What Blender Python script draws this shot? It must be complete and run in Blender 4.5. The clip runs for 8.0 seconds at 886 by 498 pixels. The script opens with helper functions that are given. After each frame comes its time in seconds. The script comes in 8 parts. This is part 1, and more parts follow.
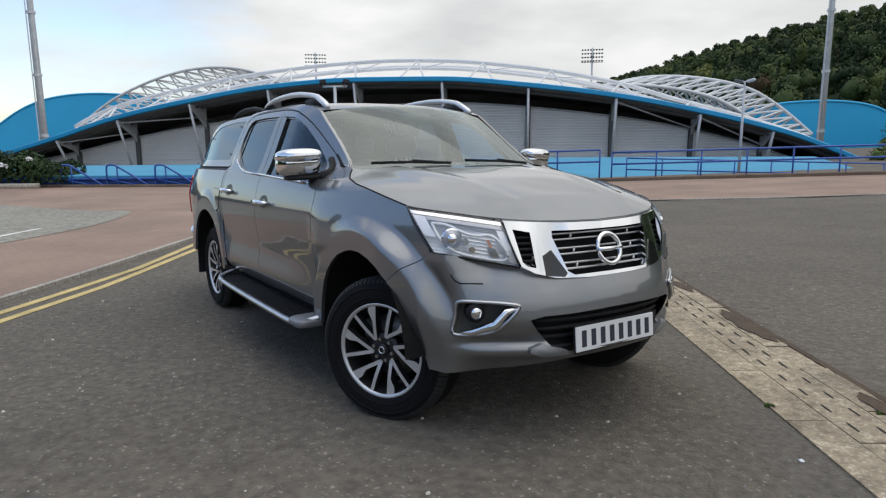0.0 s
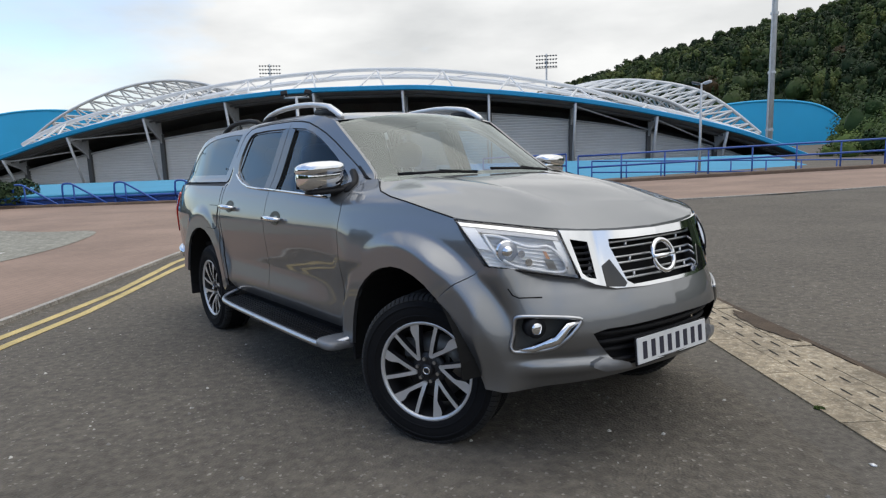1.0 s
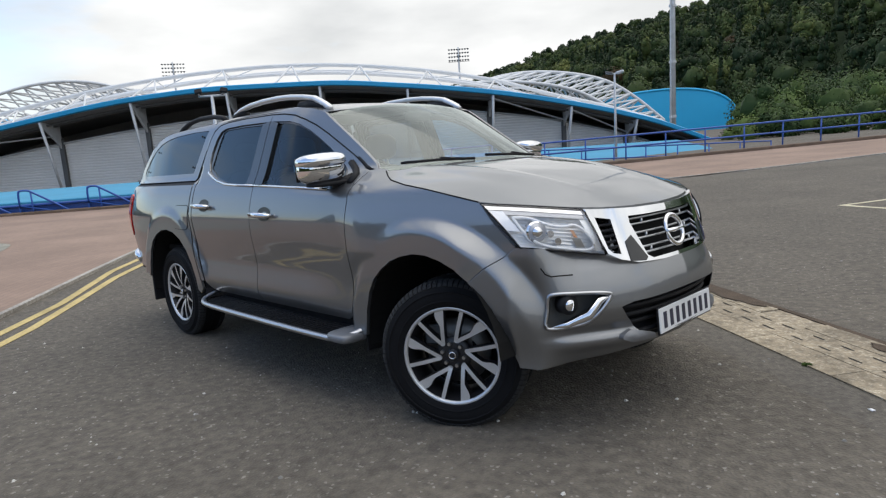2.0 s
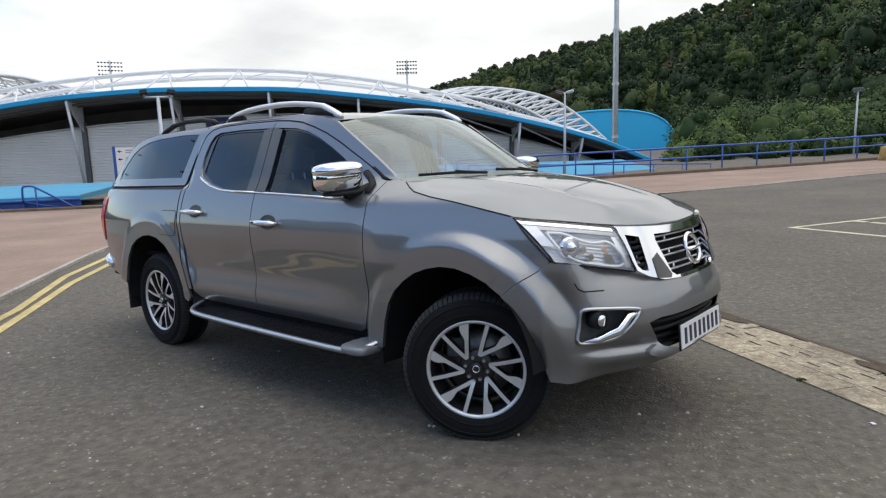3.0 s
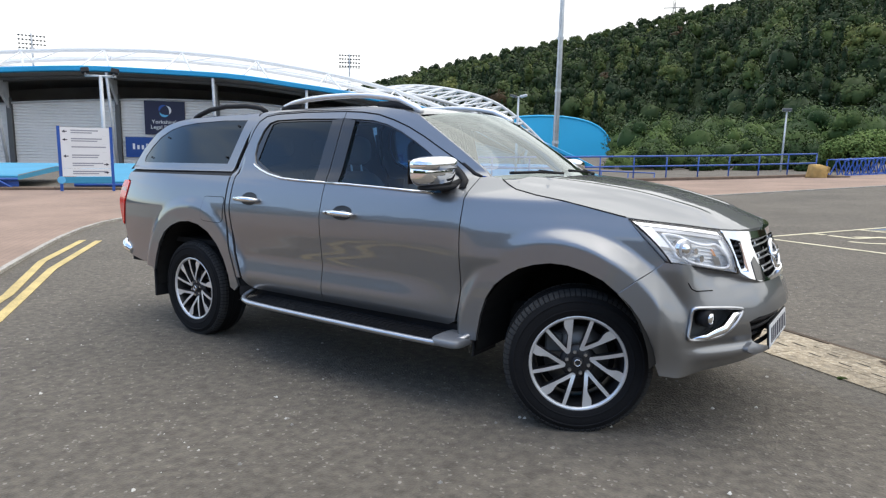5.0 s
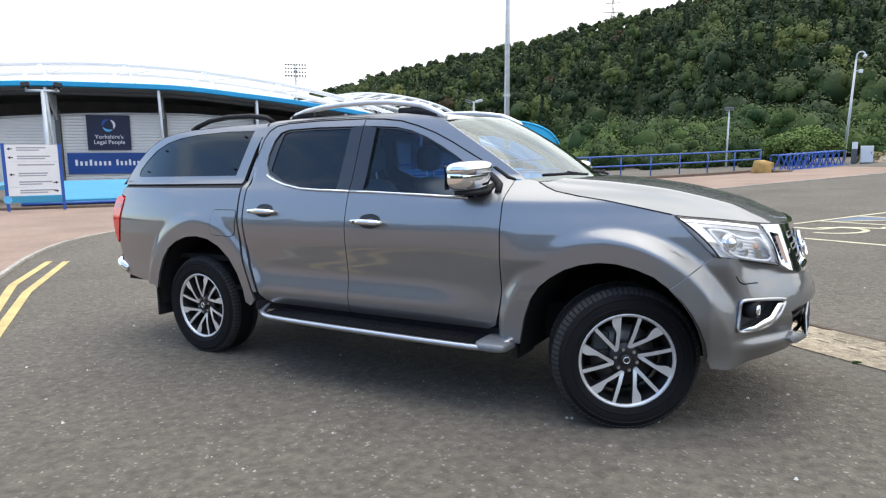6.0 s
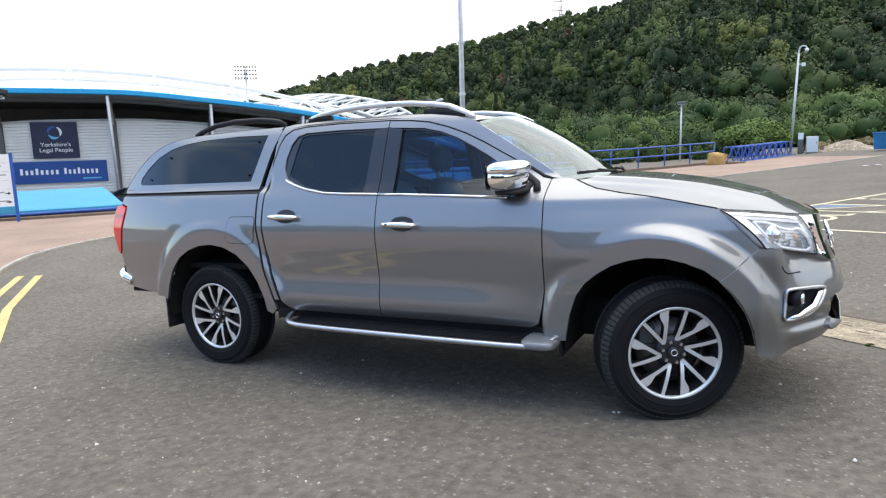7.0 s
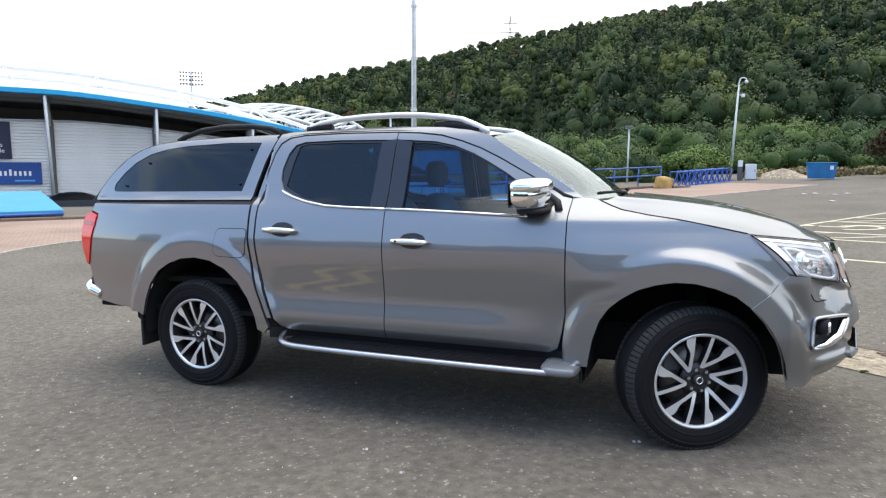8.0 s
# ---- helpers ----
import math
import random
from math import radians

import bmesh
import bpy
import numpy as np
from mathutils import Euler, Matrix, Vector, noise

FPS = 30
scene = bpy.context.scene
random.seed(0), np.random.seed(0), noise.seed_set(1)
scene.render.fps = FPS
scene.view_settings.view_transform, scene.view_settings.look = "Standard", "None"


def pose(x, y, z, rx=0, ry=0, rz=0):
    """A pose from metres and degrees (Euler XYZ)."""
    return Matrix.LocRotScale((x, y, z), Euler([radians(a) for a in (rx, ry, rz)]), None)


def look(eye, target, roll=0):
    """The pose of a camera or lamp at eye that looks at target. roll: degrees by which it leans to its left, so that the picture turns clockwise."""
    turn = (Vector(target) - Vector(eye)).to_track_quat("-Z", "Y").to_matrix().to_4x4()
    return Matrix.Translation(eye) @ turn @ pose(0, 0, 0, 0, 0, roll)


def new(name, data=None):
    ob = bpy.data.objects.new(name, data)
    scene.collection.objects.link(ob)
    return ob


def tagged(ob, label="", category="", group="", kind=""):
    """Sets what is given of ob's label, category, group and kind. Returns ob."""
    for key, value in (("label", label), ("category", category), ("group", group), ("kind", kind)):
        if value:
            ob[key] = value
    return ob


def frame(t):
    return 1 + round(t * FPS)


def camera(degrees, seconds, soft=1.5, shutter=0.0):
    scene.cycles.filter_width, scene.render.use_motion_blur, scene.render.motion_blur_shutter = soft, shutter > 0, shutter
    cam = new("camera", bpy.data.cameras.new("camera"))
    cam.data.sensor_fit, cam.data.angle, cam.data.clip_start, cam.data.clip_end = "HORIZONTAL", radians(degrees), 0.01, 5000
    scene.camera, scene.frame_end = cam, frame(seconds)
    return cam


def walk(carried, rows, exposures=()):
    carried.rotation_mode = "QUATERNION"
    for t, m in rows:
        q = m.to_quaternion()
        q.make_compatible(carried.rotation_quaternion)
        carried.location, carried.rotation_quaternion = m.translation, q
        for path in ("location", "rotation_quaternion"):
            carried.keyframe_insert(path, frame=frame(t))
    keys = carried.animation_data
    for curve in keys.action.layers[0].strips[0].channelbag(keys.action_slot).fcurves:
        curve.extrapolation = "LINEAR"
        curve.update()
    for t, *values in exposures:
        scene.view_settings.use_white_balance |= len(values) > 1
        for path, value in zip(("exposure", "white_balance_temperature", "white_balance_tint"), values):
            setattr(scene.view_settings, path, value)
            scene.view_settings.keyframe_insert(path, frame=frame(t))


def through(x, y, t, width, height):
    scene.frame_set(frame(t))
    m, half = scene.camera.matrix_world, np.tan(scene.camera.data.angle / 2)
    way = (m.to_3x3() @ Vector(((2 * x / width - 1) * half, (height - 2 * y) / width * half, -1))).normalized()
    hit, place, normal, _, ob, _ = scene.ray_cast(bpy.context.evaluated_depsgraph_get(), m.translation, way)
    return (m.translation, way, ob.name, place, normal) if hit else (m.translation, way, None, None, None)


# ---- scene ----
cam = camera(69.1, 8.0, soft=1.25)
PATH = [
    (0, (2.760, -2.227, 1.406), (1.110, -1.148, 1.071), -0.36),
    (0.5, (2.597, -2.403, 1.429), (1.019, -1.224, 1.082), -2.05),
    (1, (2.409, -2.465, 1.417), (0.824, -1.285, 1.103), -1.91),
    (1.5, (2.231, -2.582, 1.407), (0.675, -1.374, 1.062), -1.16),
    (1.7, (2.192, -2.700, 1.400), (0.688, -1.429, 1.048), -2.24),
    (2.8, (1.888, -3.061, 1.413), (0.580, -1.582, 1.095), -2.51),
    (3, (1.829, -3.116, 1.423), (0.533, -1.625, 1.110), -1.59),
    (3.5, (1.724, -3.340, 1.429), (0.453, -1.826, 1.123), -1.54),
    (4, (1.607, -3.503, 1.434), (0.397, -1.944, 1.110), -0.01),
    (4.5, (1.369, -3.575, 1.428), (0.175, -2.000, 1.119), -1.69),
    (4.7, (1.296, -3.614, 1.424), (0.114, -2.030, 1.117), -0.09),
    (5.8, (0.905, -3.922, 1.413), (-0.129, -2.240, 1.090), 0.53),
    (6, (0.803, -3.940, 1.408), (-0.210, -2.241, 1.110), -0.30),
    (6.5, (0.581, -3.997, 1.412), (-0.420, -2.290, 1.119), -0.37),
    (7, (0.395, -4.144, 1.423), (-0.502, -2.382, 1.121), -1.68),
    (7.5, (0.199, -4.169, 1.417), (-0.584, -2.348, 1.149), 0.49),
    (8, (-0.028, -4.141, 1.422), (-0.773, -2.303, 1.165), 0.34),
]
walk(cam, [(t, look(eye, target, roll)) for t, eye, target, roll in PATH],
     [(0.0, 0.57), (1.5, 0.69), (3.5, 0.94), (4.5, 1.15), (6.5, 1.55), (8.0, 1.62)])

# ---- daylight: bright broken cloud, a weak wide sun ----
scene.render.film_transparent = False
world = bpy.data.worlds.new("sky")
scene.world = world
world.use_nodes = True
wn, wl = world.node_tree.nodes, world.node_tree.links
wn.clear()
w_out = wn.new("ShaderNodeOutputWorld")
w_bg = wn.new("ShaderNodeBackground")
w_sky = wn.new("ShaderNodeTexSky")
w_sky.sky_type = "NISHITA"
w_sky.sun_disc = False
w_sky.sun_elevation, w_sky.sun_rotation = radians(82), radians(18)
w_gain = wn.new("ShaderNodeVectorMath")
w_gain.operation = "SCALE"
w_gain.inputs["Scale"].default_value = 0.15
w_co = wn.new("ShaderNodeTexCoord")
w_map = wn.new("ShaderNodeMapping")
w_map.inputs["Scale"].default_value = (1.0, 1.0, 3.2)
w_n1 = wn.new("ShaderNodeTexNoise")
w_n1.inputs["Scale"].default_value = 1.7
w_n1.inputs["Detail"].default_value = 7
w_n1.inputs["Roughness"].default_value = 0.55
w_r1 = wn.new("ShaderNodeValToRGB")
w_r1.color_ramp.elements[0].position, w_r1.color_ramp.elements[1].position = 0.30, 0.52
w_n2 = wn.new("ShaderNodeTexNoise")
w_n2.inputs["Scale"].default_value = 3.1
w_n2.inputs["Detail"].default_value = 6
w_r2 = wn.new("ShaderNodeValToRGB")
w_r2.color_ramp.elements[0].position, w_r2.color_ramp.elements[1].position = 0.30, 0.62
w_r2.color_ramp.elements[0].color = (0.535, 0.548, 0.555, 1)
w_r2.color_ramp.elements[1].color = (0.795, 0.80, 0.795, 1)
w_mix = wn.new("ShaderNodeMix")
w_mix.data_type = "RGBA"
wl.new(w_co.outputs["Generated"], w_map.inputs["Vector"])
wl.new(w_map.outputs[0], w_n1.inputs["Vector"])
wl.new(w_map.outputs[0], w_n2.inputs["Vector"])
# the cover breaks up away from the stadium and closes over it
w_sep = wn.new("ShaderNodeSeparateXYZ")
w_hor = wn.new("ShaderNodeMapRange")
w_hor.inputs["From Min"].default_value, w_hor.inputs["From Max"].default_value = -0.55, 0.08
w_hor.inputs["To Min"].default_value, w_hor.inputs["To Max"].default_value = -0.23, 0.07
w_add = wn.new("ShaderNodeMath")
w_add.operation = "ADD"
wl.new(w_co.outputs["Generated"], w_sep.inputs[0])
w_dot = wn.new("ShaderNodeVectorMath")
w_dot.operation = "DOT_PRODUCT"
w_dot.inputs[1].default_value = (0.35, 1.0, 0.0)
wl.new(w_co.outputs["Generated"], w_dot.inputs[0])
wl.new(w_dot.outputs["Value"], w_hor.inputs["Value"])
wl.new(w_n1.outputs["Fac"], w_add.inputs[0])
wl.new(w_hor.outputs[0], w_add.inputs[1])
wl.new(w_add.outputs[0], w_r1.inputs["Fac"])
wl.new(w_n2.outputs["Fac"], w_r2.inputs["Fac"])
wl.new(w_sky.outputs[0], w_gain.inputs[0])
wl.new(w_r1.outputs["Color"], w_mix.inputs["Factor"])
wl.new(w_gain.outputs[0], w_mix.inputs["A"])
# cloud is brightest overhead
w_zen = wn.new("ShaderNodeMapRange")
w_zen.inputs["From Min"].default_value, w_zen.inputs["From Max"].default_value = 0.12, 0.9
w_zen.inputs["To Min"].default_value, w_zen.inputs["To Max"].default_value = 0.78, 1.24
w_lit = wn.new("ShaderNodeVectorMath")
w_lit.operation = "SCALE"
wl.new(w_sep.outputs["Z"], w_zen.inputs["Value"])
wl.new(w_r2.outputs["Color"], w_lit.inputs[0])
wl.new(w_zen.outputs[0], w_lit.inputs["Scale"])
wl.new(w_lit.outputs[0], w_mix.inputs["B"])
wl.new(w_mix.outputs["Result"], w_bg.inputs["Color"])
wl.new(w_bg.outputs[0], w_out.inputs["Surface"])
sun = new("sun", bpy.data.lights.new("sun", "SUN"))
sun.data.energy, sun.data.angle, sun.data.color = 0.45, radians(70), (1.0, 0.94, 0.86)
sun.matrix_world = look((0, 0, 30), (-1.3, -4, 0))

# ---- materials ----
def material(name, colour, rough=0.6, metal=0.0, vary=0.0, scale=8.0, fine=0.0, fine_scale=120.0, bump=0.0, bump_scale=None, coat=0.0, random_tint=0.0, island=0.0):
    """A surface: base colour, with broad stains (vary), fine grain (fine) and relief (bump, metres)."""
    m = bpy.data.materials.new(name)
    m.use_nodes = True
    nodes, links = m.node_tree.nodes, m.node_tree.links
    b = nodes["Principled BSDF"]
    b.inputs["Base Color"].default_value = (*colour, 1)
    b.inputs["Roughness"].default_value, b.inputs["Metallic"].default_value = rough, metal
    b.inputs["Coat Weight"].default_value = coat
    b.inputs["Coat Roughness"].default_value = 0.03
    if not (vary or fine or bump or random_tint or island):
        return m
    co = nodes.new("ShaderNodeTexCoord")
    last = None

    def multiply(value, low, high):
        nonlocal last
        r = nodes.new("ShaderNodeMapRange")
        r.inputs["From Min"].default_value, r.inputs["From Max"].default_value = 0.25, 0.75
        r.inputs["To Min"].default_value, r.inputs["To Max"].default_value = low, high
        links.new(value, r.inputs["Value"])
        if last is None:
            last = r.outputs[0]
        else:
            t = nodes.new("ShaderNodeMath")
            t.operation = "MULTIPLY"
            links.new(last, t.inputs[0])
            links.new(r.outputs[0], t.inputs[1])
            last = t.outputs[0]

    def grain(size, detail):
        n = nodes.new("ShaderNodeTexNoise")
        n.inputs["Scale"].default_value, n.inputs["Detail"].default_value = size, detail
        links.new(co.outputs["Object"], n.inputs["Vector"])
        return n.outputs["Fac"]

    if vary:
        multiply(grain(scale, 5), 1 - vary, 1 + vary)
    if fine:
        multiply(grain(fine_scale, 2), 1 - fine, 1 + fine)
    if random_tint:
        info = nodes.new("ShaderNodeObjectInfo")
        multiply(info.outputs["Random"], 1 - random_tint, 1 + random_tint)
    if island:
        geo = nodes.new("ShaderNodeNewGeometry")
        multiply(geo.outputs["Random Per Island"], 1 - island, 1 + island)
    if last is not None:
        s = nodes.new("ShaderNodeVectorMath")
        s.operation = "SCALE"
        s.inputs[0].default_value = colour
        links.new(last, s.inputs["Scale"])
        links.new(s.outputs[0], b.inputs["Base Color"])
    if bump:
        k = nodes.new("ShaderNodeBump")
        k.inputs["Distance"].default_value = bump
        links.new(grain(bump_scale or fine_scale, 3), k.inputs["Height"])
        links.new(k.outputs[0], b.inputs["Normal"])
    return m


def speckled(name, dark, light, amount, size, rough, bump, stain=0.15, stain_scale=0.35):
    """Asphalt or gravel: aggregate specks in a binder, with worn patches."""
    m = bpy.data.materials.new(name)
    m.use_nodes = True
    nodes, links = m.node_tree.nodes, m.node_tree.links
    b = nodes["Principled BSDF"]
    b.inputs["Roughness"].default_value = rough
    co = nodes.new("ShaderNodeTexCoord")
    v = nodes.new("ShaderNodeTexVoronoi")
    v.inputs["Scale"].default_value = size
    r = nodes.new("ShaderNodeValToRGB")
    r.color_ramp.elements[0].position, r.color_ramp.elements[1].position = 1 - amount, 1.0
    r.color_ramp.elements[0].color, r.color_ramp.elements[1].color = (*dark, 1), (*light, 1)
    sep = nodes.new("ShaderNodeSeparateColor")
    n = nodes.new("ShaderNodeTexNoise")
    n.inputs["Scale"].default_value, n.inputs["Detail"].default_value = stain_scale, 8
    n.inputs["Roughness"].default_value = 0.62
    mr = nodes.new("ShaderNodeMapRange")
    mr.inputs["From Min"].default_value, mr.inputs["From Max"].default_value = 0.3, 0.7
    mr.inputs["To Min"].default_value, mr.inputs["To Max"].default_value = 1 - stain, 1 + stain
    n2 = nodes.new("ShaderNodeTexNoise")
    n2.inputs["Scale"].default_value, n2.inputs["Detail"].default_value = size * 0.25, 4
    mr2 = nodes.new("ShaderNodeMapRange")
    mr2.inputs["From Min"].default_value, mr2.inputs["From Max"].default_value = 0.3, 0.7
    mr2.inputs["To Min"].default_value, mr2.inputs["To Max"].default_value = 0.70, 1.30
    mul = nodes.new("ShaderNodeMath")
    mul.operation = "MULTIPLY"
    s = nodes.new("ShaderNodeVectorMath")
    s.operation = "SCALE"
    for x in (v, n, n2):
        links.new(co.outputs["Object"], x.inputs["Vector"])
    links.new(v.outputs["Color"], sep.inputs[0])
    links.new(sep.outputs[0], r.inputs["Fac"])
    links.new(n.outputs["Fac"], mr.inputs["Value"])
    links.new(n2.outputs["Fac"], mr2.inputs["Value"])
    links.new(mr.outputs[0], mul.inputs[0])
    links.new(mr2.outputs[0], mul.inputs[1])
    links.new(r.outputs["Color"], s.inputs[0])
    links.new(mul.outputs[0], s.inputs["Scale"])
    links.new(s.outputs[0], b.inputs["Base Color"])
    k = nodes.new("ShaderNodeBump")
    k.inputs["Distance"].default_value = bump
    links.new(v.outputs["Distance"], k.inputs["Height"])
    links.new(k.outputs[0], b.inputs["Normal"])
    return m


ASPHALT = speckled("asphalt", (0.114, 0.099, 0.079), (0.24, 0.22, 0.19), 0.05, 75.0, 0.9, 0.006, 0.20, 0.45)
SMOOTH_TAR = speckled("smooth_tarmac", (0.106, 0.094, 0.078), (0.18, 0.165, 0.14), 0.03, 110.0, 0.88, 0.003, 0.18, 0.6)
SOIL = material("dark_soil", (0.075, 0.052, 0.034), 0.95, vary=0.3, scale=6, fine=0.3, fine_scale=70, bump=0.006)
CONCRETE = speckled("weathered_concrete", (0.285, 0.235, 0.165), (0.43, 0.38, 0.295), 0.3, 80.0, 0.9, 0.003, 0.38, 2.2)
KERB = speckled("kerb_concrete", (0.33, 0.305, 0.27), (0.48, 0.46, 0.42), 0.4, 90.0, 0.9, 0.003, 0.2, 1.5)
PATCH = speckled("grey_paving", (0.235, 0.225, 0.185), (0.33, 0.32, 0.275), 0.3, 40.0, 0.9, 0.003, 0.15)
GRAVEL = speckled("gravel", (0.28, 0.22, 0.15), (0.5, 0.44, 0.36), 0.5, 12.0, 0.95, 0.05, 0.3)
BAY_PAINT = material("worn_cream_bay_paint", (0.58, 0.52, 0.36), 0.75, vary=0.25, scale=3, fine=0.25, fine_scale=60, bump=0.002)
YELLOW = material("worn_yellow_paint", (0.52, 0.40, 0.16), 0.75, vary=0.25, scale=3, fine=0.25, fine_scale=60, bump=0.002)
WHITE_PAINT = material("worn_white_paint", (0.62, 0.61, 0.58), 0.75, vary=0.2, scale=3, fine=0.2, fine_scale=60)
CHIP = material("pale_stone_chip", (0.40, 0.385, 0.35), 0.9, island=0.45)
SLOT = material("slot_painted_shadow", (0.02, 0.018, 0.015), 0.95)
STEEL_WHITE = material("white_painted_steel", (0.66, 0.67, 0.68), 0.45, vary=0.06, scale=0.6)
FASCIA_BLUE = material("blue_fascia_sheet", (0.014, 0.32, 0.62), 0.4, vary=0.10, scale=0.4)
SHELL_BLUE = material("blue_roof_sheet", (0.022, 0.42, 0.74), 0.45, vary=0.06, scale=0.15)
CANOPY_BLUE = material("pale_blue_roof_sheet", (0.045, 0.27, 0.44), 0.8, vary=0.10, scale=0.5, fine=0.05, fine_scale=9)
RAIL_BLUE = material("blue_gloss_paint", (0.020, 0.085, 0.36), 0.35, vary=0.15, scale=4)
CLADDING = material("grey_ribbed_cladding", (0.78, 0.78, 0.775), 0.5, vary=0.07, scale=0.35, fine=0.03, fine_scale=5)
DARK_STEEL = material("dark_grey_steel", (0.10, 0.105, 0.11), 0.6, vary=0.15, scale=0.8)
GALV = material("galvanised_steel", (0.54, 0.56, 0.58), 0.45, metal=0.15, vary=0.12, scale=2)
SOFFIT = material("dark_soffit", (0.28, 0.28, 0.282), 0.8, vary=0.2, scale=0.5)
BOARD_NAVY = material("navy_board", (0.012, 0.016, 0.055), 0.5, vary=0.1, scale=0.6)
BOARD_BLUE = material("blue_board", (0.012, 0.065, 0.28), 0.5, vary=0.2, scale=0.4)
SIGN_WHITE = material("white_sign_panel", (0.74, 0.75, 0.76), 0.5, vary=0.05, scale=1.5)
INK = material("dark_print", (0.03, 0.03, 0.05), 0.6)
INK_GREY = material("grey_print", (0.30, 0.31, 0.35), 0.6)
LETTER_WHITE = material("white_lettering", (0.82, 0.83, 0.85), 0.5)
PALE_BLUE = material("pale_blue_print", (0.12, 0.45, 0.75), 0.5)
STONE_OCHRE = material("ochre_sandstone", (0.46, 0.29, 0.10), 0.9, vary=0.25, scale=3, bump=0.02, bump_scale=9)
BROWN_WALL = material("brown_retaining_wall", (0.16, 0.115, 0.085), 0.9, vary=0.25, scale=2, bump=0.01, bump_scale=14)
CABINET = material("pale_grey_cabinet_paint", (0.66, 0.68, 0.70), 0.45, vary=0.05, scale=2)
SKIP_BLUE = material("blue_skip_paint", (0.02, 0.16, 0.36), 0.55, vary=0.2, scale=1.5)
BARK = material("bark", (0.07, 0.05, 0.035), 0.95, vary=0.3, scale=5, bump=0.02, bump_scale=20)
FOREST_FLOOR = material("forest_floor", (0.018, 0.032, 0.012), 1.0, vary=0.4, scale=0.05)


def leaves(name, dark, light, middle=None):
    """Foliage: every leaf clump takes a tint between dark and light; a little light comes through."""
    m = bpy.data.materials.new(name)
    m.use_nodes = True
    nodes, links = m.node_tree.nodes, m.node_tree.links
    b = nodes["Principled BSDF"]
    b.inputs["Roughness"].default_value = 0.65
    b.inputs["Specular IOR Level"].default_value = 0.25
    geo = nodes.new("ShaderNodeNewGeometry")
    att = nodes.new("ShaderNodeAttribute")
    att.attribute_name = "tint"
    add = nodes.new("ShaderNodeMath")
    add.operation = "MULTIPLY_ADD"
    add.inputs[1].default_value = 0.14
    links.new(geo.outputs["Random Per Island"], add.inputs[0])
    links.new(att.outputs["Fac"], add.inputs[2])
    r = nodes.new("ShaderNodeValToRGB")
    r.color_ramp.elements[0].position, r.color_ramp.elements[1].position = 0.1, 1.1
    r.color_ramp.elements[0].color, r.color_ramp.elements[1].color = (*dark, 1), (*light, 1)
    if middle:
        r.color_ramp.elements.new(0.5).color = (*middle, 1)
    links.new(add.outputs[0], r.inputs["Fac"])
    links.new(r.outputs["Color"], b.inputs["Base Color"])
    return m


FOREST = leaves("mixed_wood_leaves", (0.018, 0.034, 0.013), (0.175, 0.182, 0.050), (0.062, 0.090, 0.026))
BUSH = leaves("bush_leaves", (0.020, 0.044, 0.012), (0.130, 0.185, 0.048))
HEDGE = leaves("hedge_leaves", (0.012, 0.03, 0.010), (0.06, 0.10, 0.03))
RUST_LEAF = leaves("rust_brown_leaves", (0.03, 0.020, 0.008), (0.10, 0.060, 0.022))


def brick_paving():
    """Small red blocks laid in courses, with sandy joints and broad staining."""
    m = bpy.data.materials.new("red_block_paving")
    m.use_nodes = True
    nodes, links = m.node_tree.nodes, m.node_tree.links
    b = nodes["Principled BSDF"]
    b.inputs["Roughness"].default_value = 0.88
    co = nodes.new("ShaderNodeTexCoord")
    mp = nodes.new("ShaderNodeMapping")
    mp.inputs["Rotation"].default_value = (0, 0, radians(38))
    t = nodes.new("ShaderNodeTexBrick")
    t.inputs["Scale"].default_value = 1.0
    t.inputs["Brick Width"].default_value, t.inputs["Row Height"].default_value = 0.2, 0.1
    t.inputs["Mortar Size"].default_value = 0.004
    t.inputs["Color1"].default_value, t.inputs["Color2"].default_value = (0.288, 0.198, 0.150, 1), (0.262, 0.180, 0.136, 1)
    t.inputs["Mortar"].default_value = (0.19, 0.135, 0.105, 1)
    n = nodes.new("ShaderNodeTexNoise")
    n.inputs["Scale"].default_value, n.inputs["Detail"].default_value = 0.5, 8
    mr = nodes.new("ShaderNodeMapRange")
    mr.inputs["From Min"].default_value, mr.inputs["From Max"].default_value = 0.3, 0.7
    mr.inputs["To Min"].default_value, mr.inputs["To Max"].default_value = 0.8, 1.2
    s = nodes.new("ShaderNodeVectorMath")
    s.operation = "SCALE"
    links.new(co.outputs["Object"], mp.inputs["Vector"])
    links.new(mp.outputs[0], t.inputs["Vector"])
    links.new(co.outputs["Object"], n.inputs["Vector"])
    links.new(n.outputs["Fac"], mr.inputs["Value"])
    links.new(t.outputs["Color"], s.inputs[0])
    links.new(mr.outputs[0], s.inputs["Scale"])
    links.new(s.outputs[0], b.inputs["Base Color"])
    return m


PAVING = brick_paving()

CAR_PAINT = material("grey_metallic_paint", (0.226, 0.234, 0.244), 0.42, metal=0.88, fine=0.06, fine_scale=900, coat=1.0)
CHROME = material("chrome", (0.80, 0.81, 0.83), 0.06, metal=1.0)
STEP_END = material("moulded_silver_plastic", (0.22, 0.225, 0.235), 0.42, metal=0.4)
SATIN = material("satin_silver", (0.50, 0.51, 0.53), 0.30, metal=1.0)
ALLOY = material("machined_alloy", (0.70, 0.71, 0.72), 0.32, metal=0.6, vary=0.04, scale=20)
ALLOY_DARK = material("dark_painted_alloy", (0.012, 0.012, 0.014), 0.45, coat=0.1)
RUBBER = material("tyre_rubber", (0.010, 0.010, 0.011), 0.75, vary=0.15, scale=6, bump=0.002, bump_scale=60)
